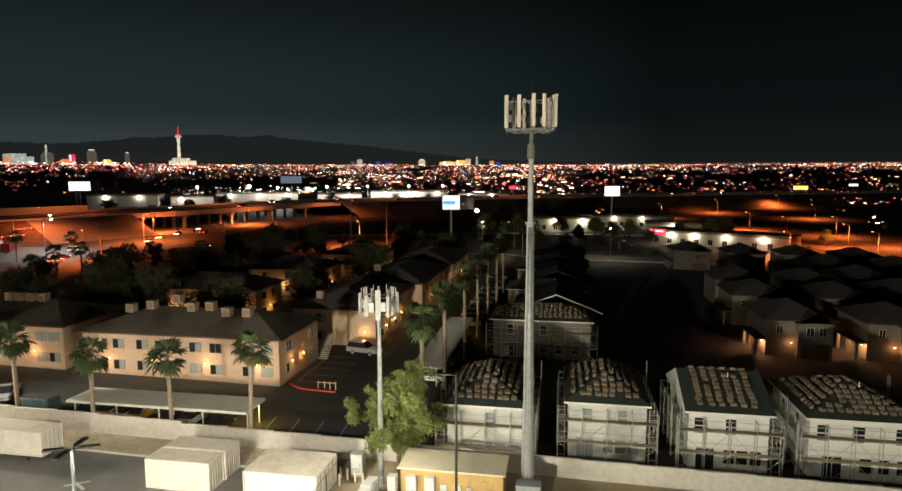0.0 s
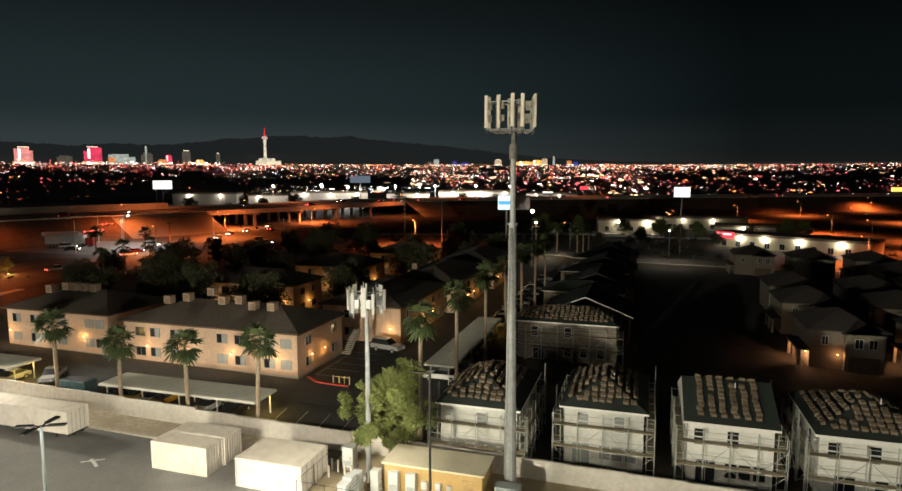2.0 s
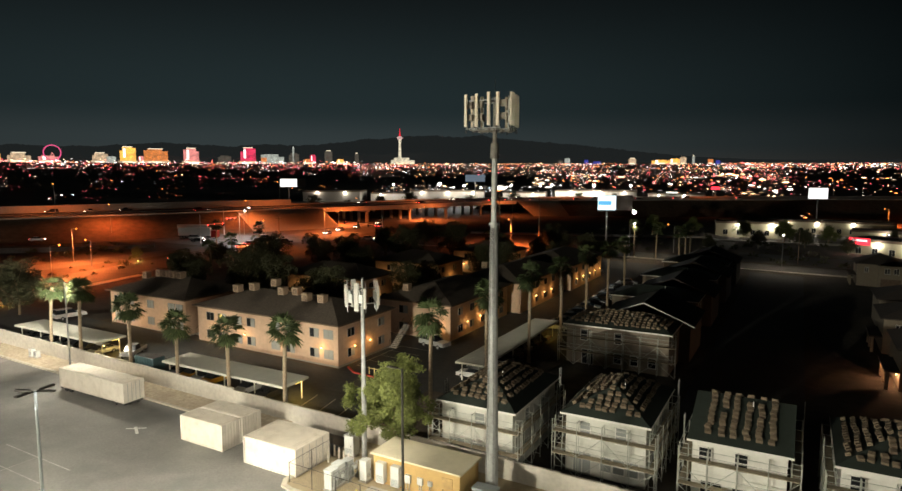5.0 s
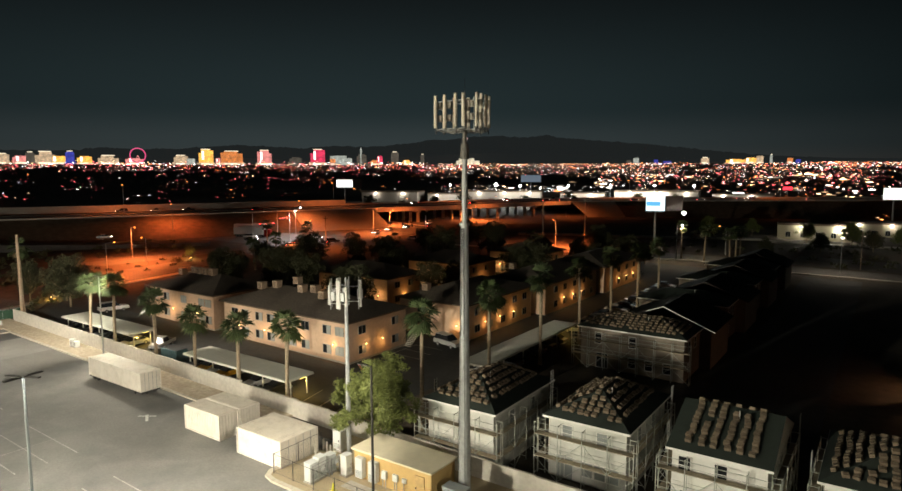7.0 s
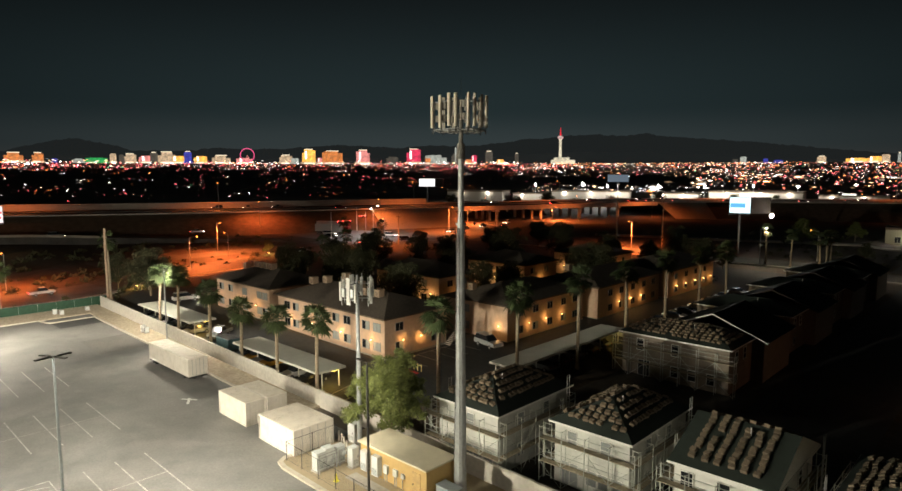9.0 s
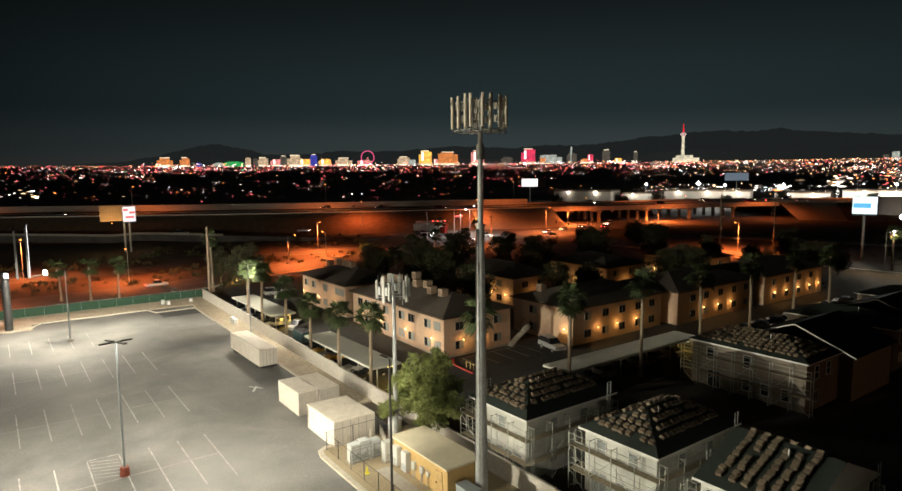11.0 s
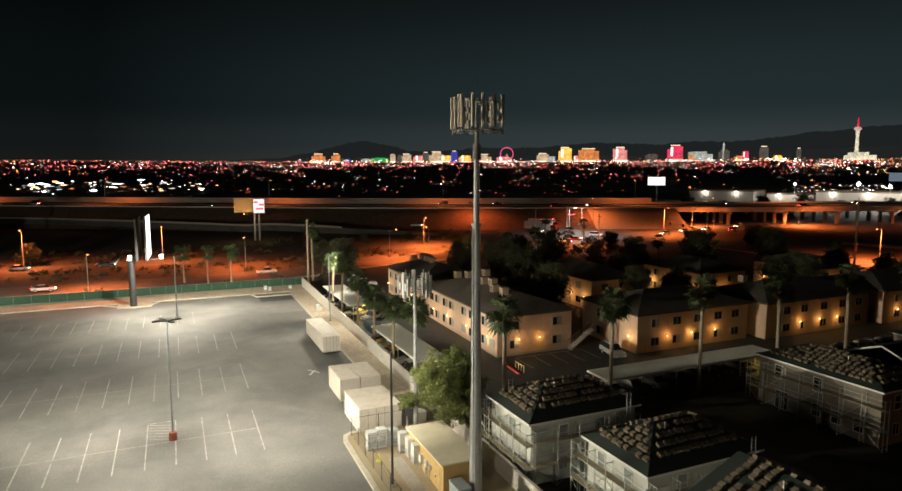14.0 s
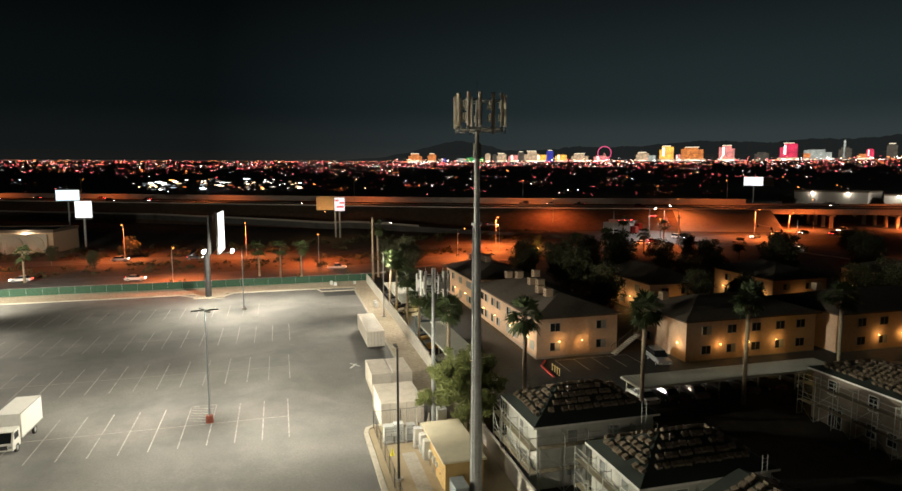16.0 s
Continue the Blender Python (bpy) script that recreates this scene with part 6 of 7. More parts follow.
for x, y in ((-176, 163), (-188, 172)):
    t = thing("semi_truck", "red and white trailer truck at the crossing", "truck", x, y, gz(x, y) + 0.15, 25)
    boxes("trailer", [(-6, 6, -1.25, 1.25, 1.1, 3.9)], PAINTS["white"], t)
    boxes("cab", [(6.3, 8.6, -1.15, 1.15, 0.5, 3.0)], PAINTS["red"], t, bevel=0.1)
    for u in (-5, -3.8, 5, 7.4):
        for s in (-1, 1):
            wheel(t, u, s * 1.0, 0.5)


# ---- street lamps ----
def street_lamp(x, y, h=9.5, turn=0, watts=SODIUM_WATTS, colour=SODIUM_TINT, glow_mat=SODIUM, lift=0.0, label="street lamp with a glowing orange sodium head", light=True):
    t = thing("street_lamp", label, "street lamp", x, y, gz(x, y) + lift, turn, "street lamps")
    bm = bmesh.new()
    tube(bm, (0, 0, 0), (0, 0, h), 0.11, 0.07, 8)
    tube(bm, (0, 0, h - 0.1), (1.8, 0, h + 0.25), 0.045, 0.035)
    part("pole", bm, STEEL, t)
    bm = bmesh.new()
    box(bm, 1.6, 2.4, -0.18, 0.18, h + 0.22, h + 0.34)
    head = part("lamp_head", bm, DARK_STEEL, t)
    bm = bmesh.new()
    ball(bm, (2.0, 0, h + 0.12), 0.26)
    part("lamp_glass", bm, glow_mat, head)
    if light:
        p = t.matrix_basis @ Vector((2.0, 0, h - 0.3))
        lamp("street_light", "SPOT", pose(*p), watts, colour, 0.3, 164, 0.6)


for x, y, h, turn in ((-158, -8, 10, 0), (-155, 26, 10, 0), (-131, 46, 8, 180), (-158, -60, 10, 0), (-131, -42, 9, 180), (-110.5, 12, 8, 180), (-126, 84, 8, 90), (-153.5, 105, 9, 0), (-139, 101, 7, 180), (-149, 203, 10, 0), (-170, 238, 7, 0), (-152, 282, 7, 0), (-70, 208, 9, -90), (-128, 150, 9, 150), (-131, -95, 9, 180), (-158, -110, 10, 0)):
    street_lamp(x, y, h, turn, SODIUM_WATTS * (1.5 if y < 120 else 1.1 if y < 190 else 2.6))
for x, y, w in ((96, 300, 0), (104, 258, 1), (126, 262, 1), (150, 270, 1), (182, 280, 1), (72, 222, 1), (100, 226, 1), (118, 305, 1), (90, 335, 1), (105, 470, 1), (60, 420, 1), (150, 420, 1), (160, 520, 1), (-18, 222, 0)):
    street_lamp(x, y, 9, 180, light=bool(w), watts=SODIUM_WATTS * 2.4)
for k in range(6, len(LINE) - 8, 7):
    p, d = LINE[k], (LINE[k + 1] - LINE[k]).normalized()
    q = p + Vector((-d.y, d.x)) * 19.0
    street_lamp(q.x, q.y, 12, math.degrees(math.atan2(d.x, -d.y)), lift=deck(p) - gz(q.x, q.y), light=-300 < p.y < 460, watts=SODIUM_WATTS * (0.85 if p.y < 330 else 0.6))
for k in range(0, len(LINE) - 8, 4):
    p, d = LINE[k], (LINE[k + 1] - LINE[k]).normalized()
    if 130 < p.y < 345:
        q = p - Vector((-d.y, d.x)) * 13.0
        street_lamp(q.x, q.y, 12.5, math.degrees(math.atan2(d.x, -d.y)), SODIUM_WATTS * 0.62, label="tall sodium street lamp in front of the freeway bank")
street_lamp(-28, 203, 10, 60, 9000, (1, 0.78, 0.5), LED, label="street lamp with a warm head on the cross street")
street_lamp(14, 207, 10, 90, 2500, (1, 0.85, 0.65), LED, label="street lamp with a warm head on the cross street")
for x, y in ((-150, 160), (-165, 176)):
    street_lamp(x, y, 11, 40, 9500, (1, 0.93, 0.85), LED, label="street lamp with a white head at the crossing")


def signal_mast(x, y, turn, arm, h=7):
    t = thing("traffic_signal", "white traffic signal mast with a long arm", "traffic light", x, y, None, turn, "traffic signals")
    bm = bmesh.new()
    tube(bm, (0, 0, 0), (0, 0, h + 3), 0.16, 0.1, 8)
    tube(bm, (0, 0, h - 0.6), (arm, 0, h + 0.4), 0.1, 0.06)
    part("mast", bm, WHITE, t)
    for u in (0.35, 0.6, 0.95):
        z = h - 0.6 + u * 1.0
        head = boxes("signal_head", [(arm * u - 0.2, arm * u + 0.2, -0.2, 0.2, z - 0.9, z + 0.1)], DARK_STEEL, t)
        bm = bmesh.new()
        ball(bm, (arm * u, -0.22, z - 0.12), 0.2)
        part("red_light", bm, TAIL_ON, head)


signal_mast(-103.3, 178, 178, 17, 7.5)
signal_mast(-160, 152, 10, 10)
signal_mast(-178, 178, -20, 12)


def utility_pole(x, y, top, thick=0.2, cross=True, label="tall bare utility pole"):
    t = thing("utility_pole", label, "utility pole", x, y)
    h = top - gz(x, y)
    bm = bmesh.new()
    tube(bm, (0, 0, 0), (0, 0, h), thick, thick * 0.7, 8)
    part("pole", bm, mat("weathered_pole", (0.30, 0.22, 0.15), 0.9), t)
    if cross:
        boxes("cross_arm", [(-1.2, 1.2, -0.06, 0.06, h - 0.9, h - 0.75)], BARK, t)


utility_pole(-101.6, 56.6, 18.4, 0.32, False)
utility_pole(-69, 196, 22, 0.3)
utility_pole(-62, 214, 21, 0.2)
utility_pole(-130, 158, 15, 0.2)
utility_pole(18, 224, 12, 0.1, False)

# ---- billboards ----
def billboard(x, y, bottom, w, h, turn, glow_mat, post_r=0.35, back=0.0, label="lit white billboard on a single post", split=0.0):
    """A flat lit panel on a post; turn is the way its face looks, 0 is south."""
    g = gz(x, y)
    t = thing("billboard", label, "billboard", x, y, g, turn, "billboards")
    b = bottom - g
    bm = bmesh.new()
    tube(bm, (0, 0.3, -0.3), (0, 0.3, b), post_r, post_r, 10)
    part("post", bm, STEEL, t)
    panel = boxes("panel", [(-w / 2, w / 2, 0, 0.35, b, b + h)], DARK_STEEL, t)
    boxes("lit_face", [(-w / 2 + 0.1, w / 2 - 0.1, -0.03, -0.005, b + 0.1, b + h - 0.1)], glow_mat, panel)
    if split:
        boxes("picture_band", [(-w / 2 + 0.3, w / 4, -0.045, -0.032, b + h * 0.35, b + h * 0.62)], BLUE_GLOW, panel)
    boxes("catwalk", [(-w / 2, w / 2, -1.2, -0.1, b - 0.35, b - 0.2)], DARK_STEEL, t)
    if split:
        bm = bmesh.new()
        ball(bm, (w / 2 + 6, -1.0, b - 0.4), 0.7)
        part("flood_lamp", bm, LED, t)
    if back:
        q = boxes("rear_panel", [(0, back, -0.15, 0.15, b, b + h)], mat("unlit_panel", (0.06, 0.045, 0.035), 0.8), t)
        q.matrix_basis = pose(w / 2, 0.2, 0, 0, 0, 28)
    return t


WHITE_GLOW = emis("lit_white_vinyl", (1.0, 1.0, 0.95), 1.5)
BLUE_GLOW = emis("lit_blue_vinyl", (0.12, 0.5, 0.85), 1.1)
PALE_GLOW = emis("lit_pale_vinyl", (0.75, 0.95, 1.0), 1.6)
RED_GLOW = emis("lit_red_sign", (1.0, 0.03, 0.05), 2.5)
DIM_GLOW = emis("lit_grey_vinyl", (0.35, 0.45, 0.55), 0.35)
YELLOW_GLOW = emis("lit_yellow_sign", (1.0, 0.75, 0.15), 1.5)
billboard(-40.5, 222, 16.3, 6.2, 5.1, 12, PALE_GLOW, back=6, label="lit pale blue billboard with a dark rear panel", split=1)
billboard(-236, 276, 21.0, 9.4, 4.6, 40, WHITE_GLOW, back=5)
billboard(-184, 407, 22.8, 14, 5, 25, DIM_GLOW, label="dim grey billboard on a post")
billboard(25, 360, 16.7, 8.4, 5.4, 5, WHITE_GLOW)
t = billboard(-198, 58, 14.0, 4.0, 5.2, 85, emis("lit_pink_white_vinyl", (1.0, 0.86, 0.84), 1.2), back=0, label="lit white billboard with rows of red bars")
for u, w, h in ((-1.0, 1.4, 4.0), (0.9, 1.7, 3.1), (0.2, 2.6, 1.6)):
    b = 14.0 - gz(-198, 58)
    boxes("writing_bar", [(u - w / 2, u + w / 2, -0.045, -0.034, b + h - 0.35, b + h + 0.35)], emis("lit_red_bar", (0.9, 0.2, 0.2), 1.0), t)
t = thing("tan_billboard", "plain tan billboard panel lit orange", "billboard", -198.5, 56.4, gz(-198, 59), 80)
boxes("panel", [(-7, 0, 0, 0.3, 10.4, 15.6)], mat("tan_panel", (0.6, 0.4, 0.2), 0.8), t)
boxes("post", [(-0.3, 0.3, 0.05, 0.6, 0, 10.4)], STEEL, t)
bm = bmesh.new()
ball(bm, (-3.5, -3.0, 10.0), 0.2)
part("flood_lamp", bm, SODIUM, t)
boxes("lamp_arm", [(-3.54, -3.46, -3.0, 0.1, 9.75, 9.85), (-3.54, -0.2, 0.1, 0.18, 9.75, 9.85)], DARK_STEEL, t)
lamp("board_light", "POINT", t.matrix_basis @ Matrix.Translation((-3.5, -3.4, 9.9)), 900, (1, 0.6, 0.25), 0.2)
billboard(-183, -24.7, 14.2, 5.0, 5.5, 95, WHITE_GLOW, label="lit white billboard by the frontage street")
billboard(-227, -41.5, 18.0, 8.2, 4.1, 90, PALE_GLOW, label="lit pale green billboard by the freeway")
for x, y, w, h, m in ((230, 683, 13, 4, YELLOW_GLOW), (310, 762, 9, 2.6, WHITE_GLOW), (-70, 520, 9, 3.2, WHITE_GLOW), (-52, 640, 8, 3, RED_GLOW)):
    billboard(x, y, gz(x, y) + 6, w, h, -10, m, label="small lit sign board in the distance")


def lot_sign(x, y):
    """The big sign on a black column at the edge of the lot."""
    t = thing("billboard", "bright billboard on a thick dark column in the lot", "billboard", x, y)
    g = gz(x, y)
    bm = bmesh.new()
    tube(bm, (0, 0, -0.2), (0, 0, 10.2), 0.62, 0.6, 16)
    part("column", bm, DARK_STEEL, t)
    p = boxes("panel", [(-4.4, 4.4, 0, 0.3, 10.0, 18.0)], DARK_STEEL, t)
    boxes("lit_face", [(-4.3, 4.3, -0.03, -0.005, 10.1, 17.9)], emis("bright_vinyl", (1, 0.95, 0.93), 2.5), p)
    p.matrix_basis = pose(4.6, 3.4, 0, 0, 0, 177.4)
    q = boxes("rear_panel", [(-5.5, 5.5, 0, 0.3, 10.0, 17.6)], DARK_STEEL, t)
    q.matrix_basis = pose(4.2, 1.5, 0, 0, 0, -1.5)
    boxes("catwalk", [(-2, 8.5, -2.6, -1.8, 9.9, 10.0), (-2, 8.5, 2.6, 3.4, 9.9, 10.0)], DARK_STEEL, t)
    for u, v in ((6.5, 0.1), (6.5, 5.4)):
        boxes("lamp_arm", [(u - 0.05, u + 0.05, min(v, 2.6), max(v, 2.6), 9.9, 9.98)], DARK_STEEL, t)
        for w in (-1.6, 0.0):
            bm = bmesh.new()
            box(bm, u + w - 0.14, u + w + 0.14, v - 0.22, v + 0.22, 9.99, 10.5)
            part("flood_lamp", bm, LED, t)


lot_sign(-93.2, 21.3)
lamp("sign_light", "POINT", pose(-86, 20, 13.0), 900, (1, 0.97, 0.92), 0.4)


# ---- shops and blocks beyond the cross street ----
def low_block(x, y, w, d, h, turn, label, wall, lights=(), watts=60, sign=False, name="shop_row", glazed=True):
    t = thing(name, label, "building", x, y, None, turn)
    boxes("wall", [(0, w, 0, d, -1, h)], wall, t)
    boxes("parapet", [(-0.15, w + 0.15, -0.15, 0.2, h - 0.5, h + 0.4), (-0.15, w + 0.15, d - 0.2, d + 0.15, h - 0.5, h + 0.4), (-0.15, 0.2, 0.21, d - 0.21, h - 0.5, h + 0.4), (w - 0.2, w + 0.15, 0.21, d - 0.21, h - 0.5, h + 0.4)], TRIM_BROWN, t)
    boxes("roof", [(0.2, w - 0.2, 0.2, d - 0.2, h + 0.003, h + 0.1)], DARK_ASPHALT, t)
    n = max(2, int(w / 5))
    for k in range(n if glazed else 0):
        u = w * (k + 0.5) / n
        window(t, u + 1.2, 0, 0.3, 1.8, 2.1, "s", name="shop_window")
    for u in lights:
        bm = bmesh.new()
        box(bm, u - 0.32, u + 0.32, -0.35, -0.02, h - 1.25, h - 0.75)
        part("wall_pack", bm, LED, t)
        p = t.matrix_basis @ Vector((u, -1.0, h - 1.2))
        lamp("wall_pack_light", "POINT", pose(*p), watts, (1, 0.95, 0.78), 0.25)
    if sign:
        boxes("sign_face", [(0.6, 7.5, -0.25, -0.02, h - 1.7, h + 0.6)], RED_GLOW, t, "glowing red fascia sign")
        boxes("sign_bar", [(1.4, 6.6, -0.3, -0.252, h - 0.5, h + 0.1)], WHITE_GLOW, t)
    return t


SHOP = mat("cream_shop_stucco", (0.46, 0.41, 0.29), 0.9, grain=0.1)
low_block(33, 268.5, 53, 16, 5.0, -30, "low cream shop row with a red sign and wall lights", SHOP, (10, 19, 31, 44), 900, True)
low_block(-14, 302, 27, 12, 5.6, 8, "pale two-storey block with bright wall lights", SHOP, (9, 22), 1500, name="apartment_row")
low_block(36, 300, 24, 12, 5.6, -6, "pale two-storey block with bright wall lights", SHOP, (12,), 1500, name="apartment_row")
low_block(5, 340, 50, 14, 5.6, 0, "pale two-storey block with warm lights", SHOP, (8, 20, 34), 500, name="apartment_row")
big = mat("white_store_wall", (0.36, 0.33, 0.29), 0.9, grain=0.08)
for x, y, w, h, turn, lights in ((-330, 392, 46, 8, 26, (12, 34)), (-284, 420, 30, 6.5, 22, (8,)), (-252, 428, 58, 9, 24, (10, 30, 50)), (-190, 468, 34, 7.5, 18, (9, 24)), (-150, 478, 60, 9.5, 10, (12, 34, 52)), (-84, 500, 40, 8, 6, (8, 26))):
    low_block(x, y, w, 30, h, turn, "pale retail building lit by its forecourt lamps", big, lights, 1600, name="retail_building", glazed=False)
low_block(-184, -64, 32, 16, 7.0, 80, "stucco roadside restaurant with arches lit orange", mat("orange_lit_stucco", (0.46, 0.33, 0.22), 0.9, grain=0.12), (8, 24), 900, name="roadside_building", glazed=False)
ARCADE = mat("pale_arcade_stucco", (0.6, 0.52, 0.4), 0.9, grain=0.1)
t = thing("arcade", "pale arched arcade front of the roadside restaurant", "arcade", -182.9, -64, None, 80)
for k in range(5):
    bm = bmesh.new()
    u0, seg = 6.2 * k, 10
    outer = [(u0, 0.0), (u0, 6.2), (u0 + 6.2, 6.2), (u0 + 6.2, 0.0)]
    arch = [(u0 + 3.1 + 2.4 * math.cos(math.pi * a / seg), 3.0 + 2.4 * math.sin(math.pi * a / seg)) for a in range(seg + 1)]
    ring = [outer[3], outer[2], outer[1], outer[0], (u0 + 0.7, 0.0)] + arch[::-1] + [(u0 + 5.5, 0.0)]
    f = bm.faces.new([bm.verts.new((x, -1.2, z)) for x, z in ring])
    bmesh.ops.triangulate(bm, faces=[f])
    bmesh.ops.solidify(bm, geom=bm.faces[:], thickness=0.5)
    part("arch", bm, ARCADE, t)
for x, y in ((-236, 447), (-205, 430), (-262, 420), (-150, 470), (-120, 480), (-176, 452), (-96, 496)):
    t = thing("forecourt_lamp", "tall white forecourt lamp", "lamp post", x, y, group="forecourt lamps")
    bm = bmesh.new()
    tube(bm, (0, 0, 0), (0, 0, 14), 0.15, 0.1)
    part("pole", bm, STEEL, t)
    bm = bmesh.new()
    ball(bm, (0, 0, 14), 1.6 if x == -236 else 1.0)
    part("lamp_glass", bm, emis("forecourt_glow", (1, 0.97, 0.88), 25), t)
    lamp("forecourt_light", "POINT", pose(x, y - 6, gz(x, y) + 13), 16000 if x < -230 else 36000, (1, 0.95, 0.85), 0.8)


# ---- far city ----
def polar(az, r):
    return 29 + r * math.cos(radians(az)), 13 + r * math.sin(radians(az))


LIGHTS = {"white": ((1.0, 0.90, 0.80), 14), "warm": ((1.0, 0.62, 0.32), 13), "orange": ((1.0, 0.26, 0.06), 12), "red": ((1.0, 0.13, 0.15), 12), "cool": ((0.75, 0.9, 1.0), 14), "green": ((0.2, 1.0, 0.4), 6)}


def city_lights():
    rnd = random.Random(77)
    soup = {k: ([], []) for k in LIGHTS}

    def put(col, az, r, size, lift):
        x, y = polar(az, r)
        s = r / 1101.0 * size
        z = gz(x, y) + lift
        v, f = soup[col]
        k = len(v)
        w = s * rnd.uniform(1.5, 4.4)
        s *= 0.62
        c, sn = math.cos(radians(az + 90)), math.sin(radians(az + 90))
        v += [(x + w * c, y + w * sn, z), (x + s * 0.5, y + s * 0.5, z), (x - w * c, y - w * sn, z), (x, y, z + s), (x, y, z - s)]
        f += [(k, k + 1, k + 3), (k + 1, k + 2, k + 3), (k + 1, k, k + 4), (k + 2, k + 1, k + 4), (k + 2, k, k + 3), (k, k + 2, k + 4)]

    def field(n, az0, az1, r0, r1, cols, sizes, power=1.0):
        """Lights in loose clusters and short rows, denser far out."""
        names, weights = zip(*cols.items())
        while n > 0:
            q = rnd.random() ** power
            r = 1 / (1 / r0 + (1 / r1 - 1 / r0) * q)
            a = rnd.uniform(az0, az1)
            m = rnd.choice((1, 1, 2, 4, 8))
            base = rnd.choices(names, weights)[0]
            spread = rnd.uniform(0.15, 1.1)
            for _ in range(m):
                col = base if rnd.random() < 0.6 else rnd.choices(names, weights)[0]
                put(col, a + rnd.gauss(0, spread) * (m > 1), r * rnd.uniform(0.985, 1.015), rnd.choice(sizes), rnd.uniform(1, 6))
            n -= m

    mix = {"white": 3.4, "warm": 3.6, "orange": 2.5, "red": 4.0, "cool": 1.2, "green": 0.15}
    redmix = {"white": 2.4, "warm": 1.6, "orange": 2.2, "red": 7, "cool": 0.5, "green": 0.1}
    tiny, some = (0.2, 0.26, 0.34, 0.46), (0.3, 0.4, 0.5, 0.7, 0.9)
    field(2300, 55, 98, 1500, 3900, mix, tiny, 0.34)
    field(760, 55, 98, 560, 1900, redmix, tiny, 0.8)
    field(200, 60, 98, 520, 1500, {"white": 3, "warm": 3, "orange": 3, "red": 4}, some)
    field(60, 55, 92, 330, 800, {"white": 2, "warm": 2, "orange": 4}, some)
    field(1700, 91, 112, 700, 3900, mix, tiny, 0.45)
    field(250, 92, 110, 560, 1300, {"white": 3, "warm": 3, "orange": 3, "red": 5}, some)
    field(85, 92, 116, 560, 1300, {"white": 4, "warm": 4, "orange": 1}, (1.1, 1.4, 1.8))
    field(1500, 106, 128, 900, 3900, mix, tiny, 0.34)
    field(150, 110, 126, 520, 800, {"white": 4, "warm": 3, "cool": 2}, some)
    field(2100, 122, 170, 1300, 3900, redmix, tiny, 0.32)
    field(440, 124, 170, 520, 1700, redmix, tiny, 0.8)
    field(2300, 164, 222, 1000, 3900, redmix, tiny, 0.36)
    field(130, 168, 222, 520, 1300, redmix, tiny)
    field(120, 175, 189, 660, 900, {"white": 5, "warm": 3, "orange": 1, "cool": 2}, (0.5, 0.7, 1.0, 1.5))
    # long lit streets near the horizon
    for az0, az1, r, n, cols in ((60, 96, 3900, 560, {"orange": 4, "red": 2, "warm": 3, "white": 1}), (104, 126, 3900, 330, {"warm": 3, "orange": 3, "white": 1}), (168, 222, 3900, 560, {"orange": 4, "red": 3, "warm": 2})):
        names, weights = zip(*cols.items())
        for k in range(n):
            put(rnd.choices(names, weights)[0], az0 + (az1 - az0) * (k + rnd.random()) / n, r + rnd.uniform(-80, 80), rnd.choice(tiny), rnd.uniform(2, 10))
    # the boulevard's own bright strip at the foot of the hotels
    for k in range(560):
        put(rnd.choices(("white", "warm", "orange", "red", "cool"), (5, 4, 2, 3, 1))[0], rnd.uniform(127, 169.5), 4060 + rnd.uniform(-60, 60), rnd.choice((0.3, 0.45, 0.6)), rnd.uniform(1, 26) * rnd.random())
    for name, (v, f) in soup.items():
        me = bpy.data.meshes.new("city_lights")
        me.from_pydata(v, [], f)
        me.materials.append(emis(name + "_city_glow", *LIGHTS[name], vary=True))
        tagged(new("city_lights", me), "countless small " + name + " lights of the distant city", "city lights", kind="stuff")


city_lights()


def facade(name, colour, strength):
    """A far facade with rows of lit windows."""
    m = bpy.data.materials.new(name)
    m.use_nodes = True
    n, l = m.node_tree.nodes, m.node_tree.links
    b = n["Principled BSDF"]
    b.inputs["Base Color"].default_value = (0.1, 0.1, 0.1, 1)
    co = n.new("ShaderNodeTexCoord")
    br = n.new("ShaderNodeTexBrick")
    br.inputs["Scale"].default_value = 0.085
    br.inputs["Color1"].default_value = (*colour, 1)
    br.inputs["Color2"].default_value = (*[c * 0.45 + 0.05 for c in colour], 1)
    br.inputs["Mortar"].default_value = (*[c * 0.3 for c in colour], 1)
    br.inputs["Mortar Size"].default_value = 0.03
    mp = n.new("ShaderNodeMapping")
    mp.inputs["Rotation"].default_value = (radians(90), 0, 0)
    l.new(co.outputs["Object"], mp.inputs["Vector"])
    l.new(mp.outputs[0], br.inputs["Vector"])
    l.new(br.outputs["Color"], b.inputs["Emission Color"])
    no = n.new("ShaderNodeTexNoise")
    no.inputs["Scale"].default_value, no.inputs["Detail"].default_value = 0.035, 3
    l.new(co.outputs["Object"], no.inputs["Vector"])
    mr = n.new("ShaderNodeMapRange")
    mr.inputs["From Min"].default_value, mr.inputs["From Max"].default_value = 0.35, 0.7
    mr.inputs["To Min"].default_value, mr.inputs["To Max"].default_value = strength * 0.75, strength * 1.35
    l.new(no.outputs["Fac"], mr.inputs["Value"])
    l.new(mr.outputs[0], b.inputs["Emission Strength"])
    m.cycles.emission_sampling = "NONE"
    return m


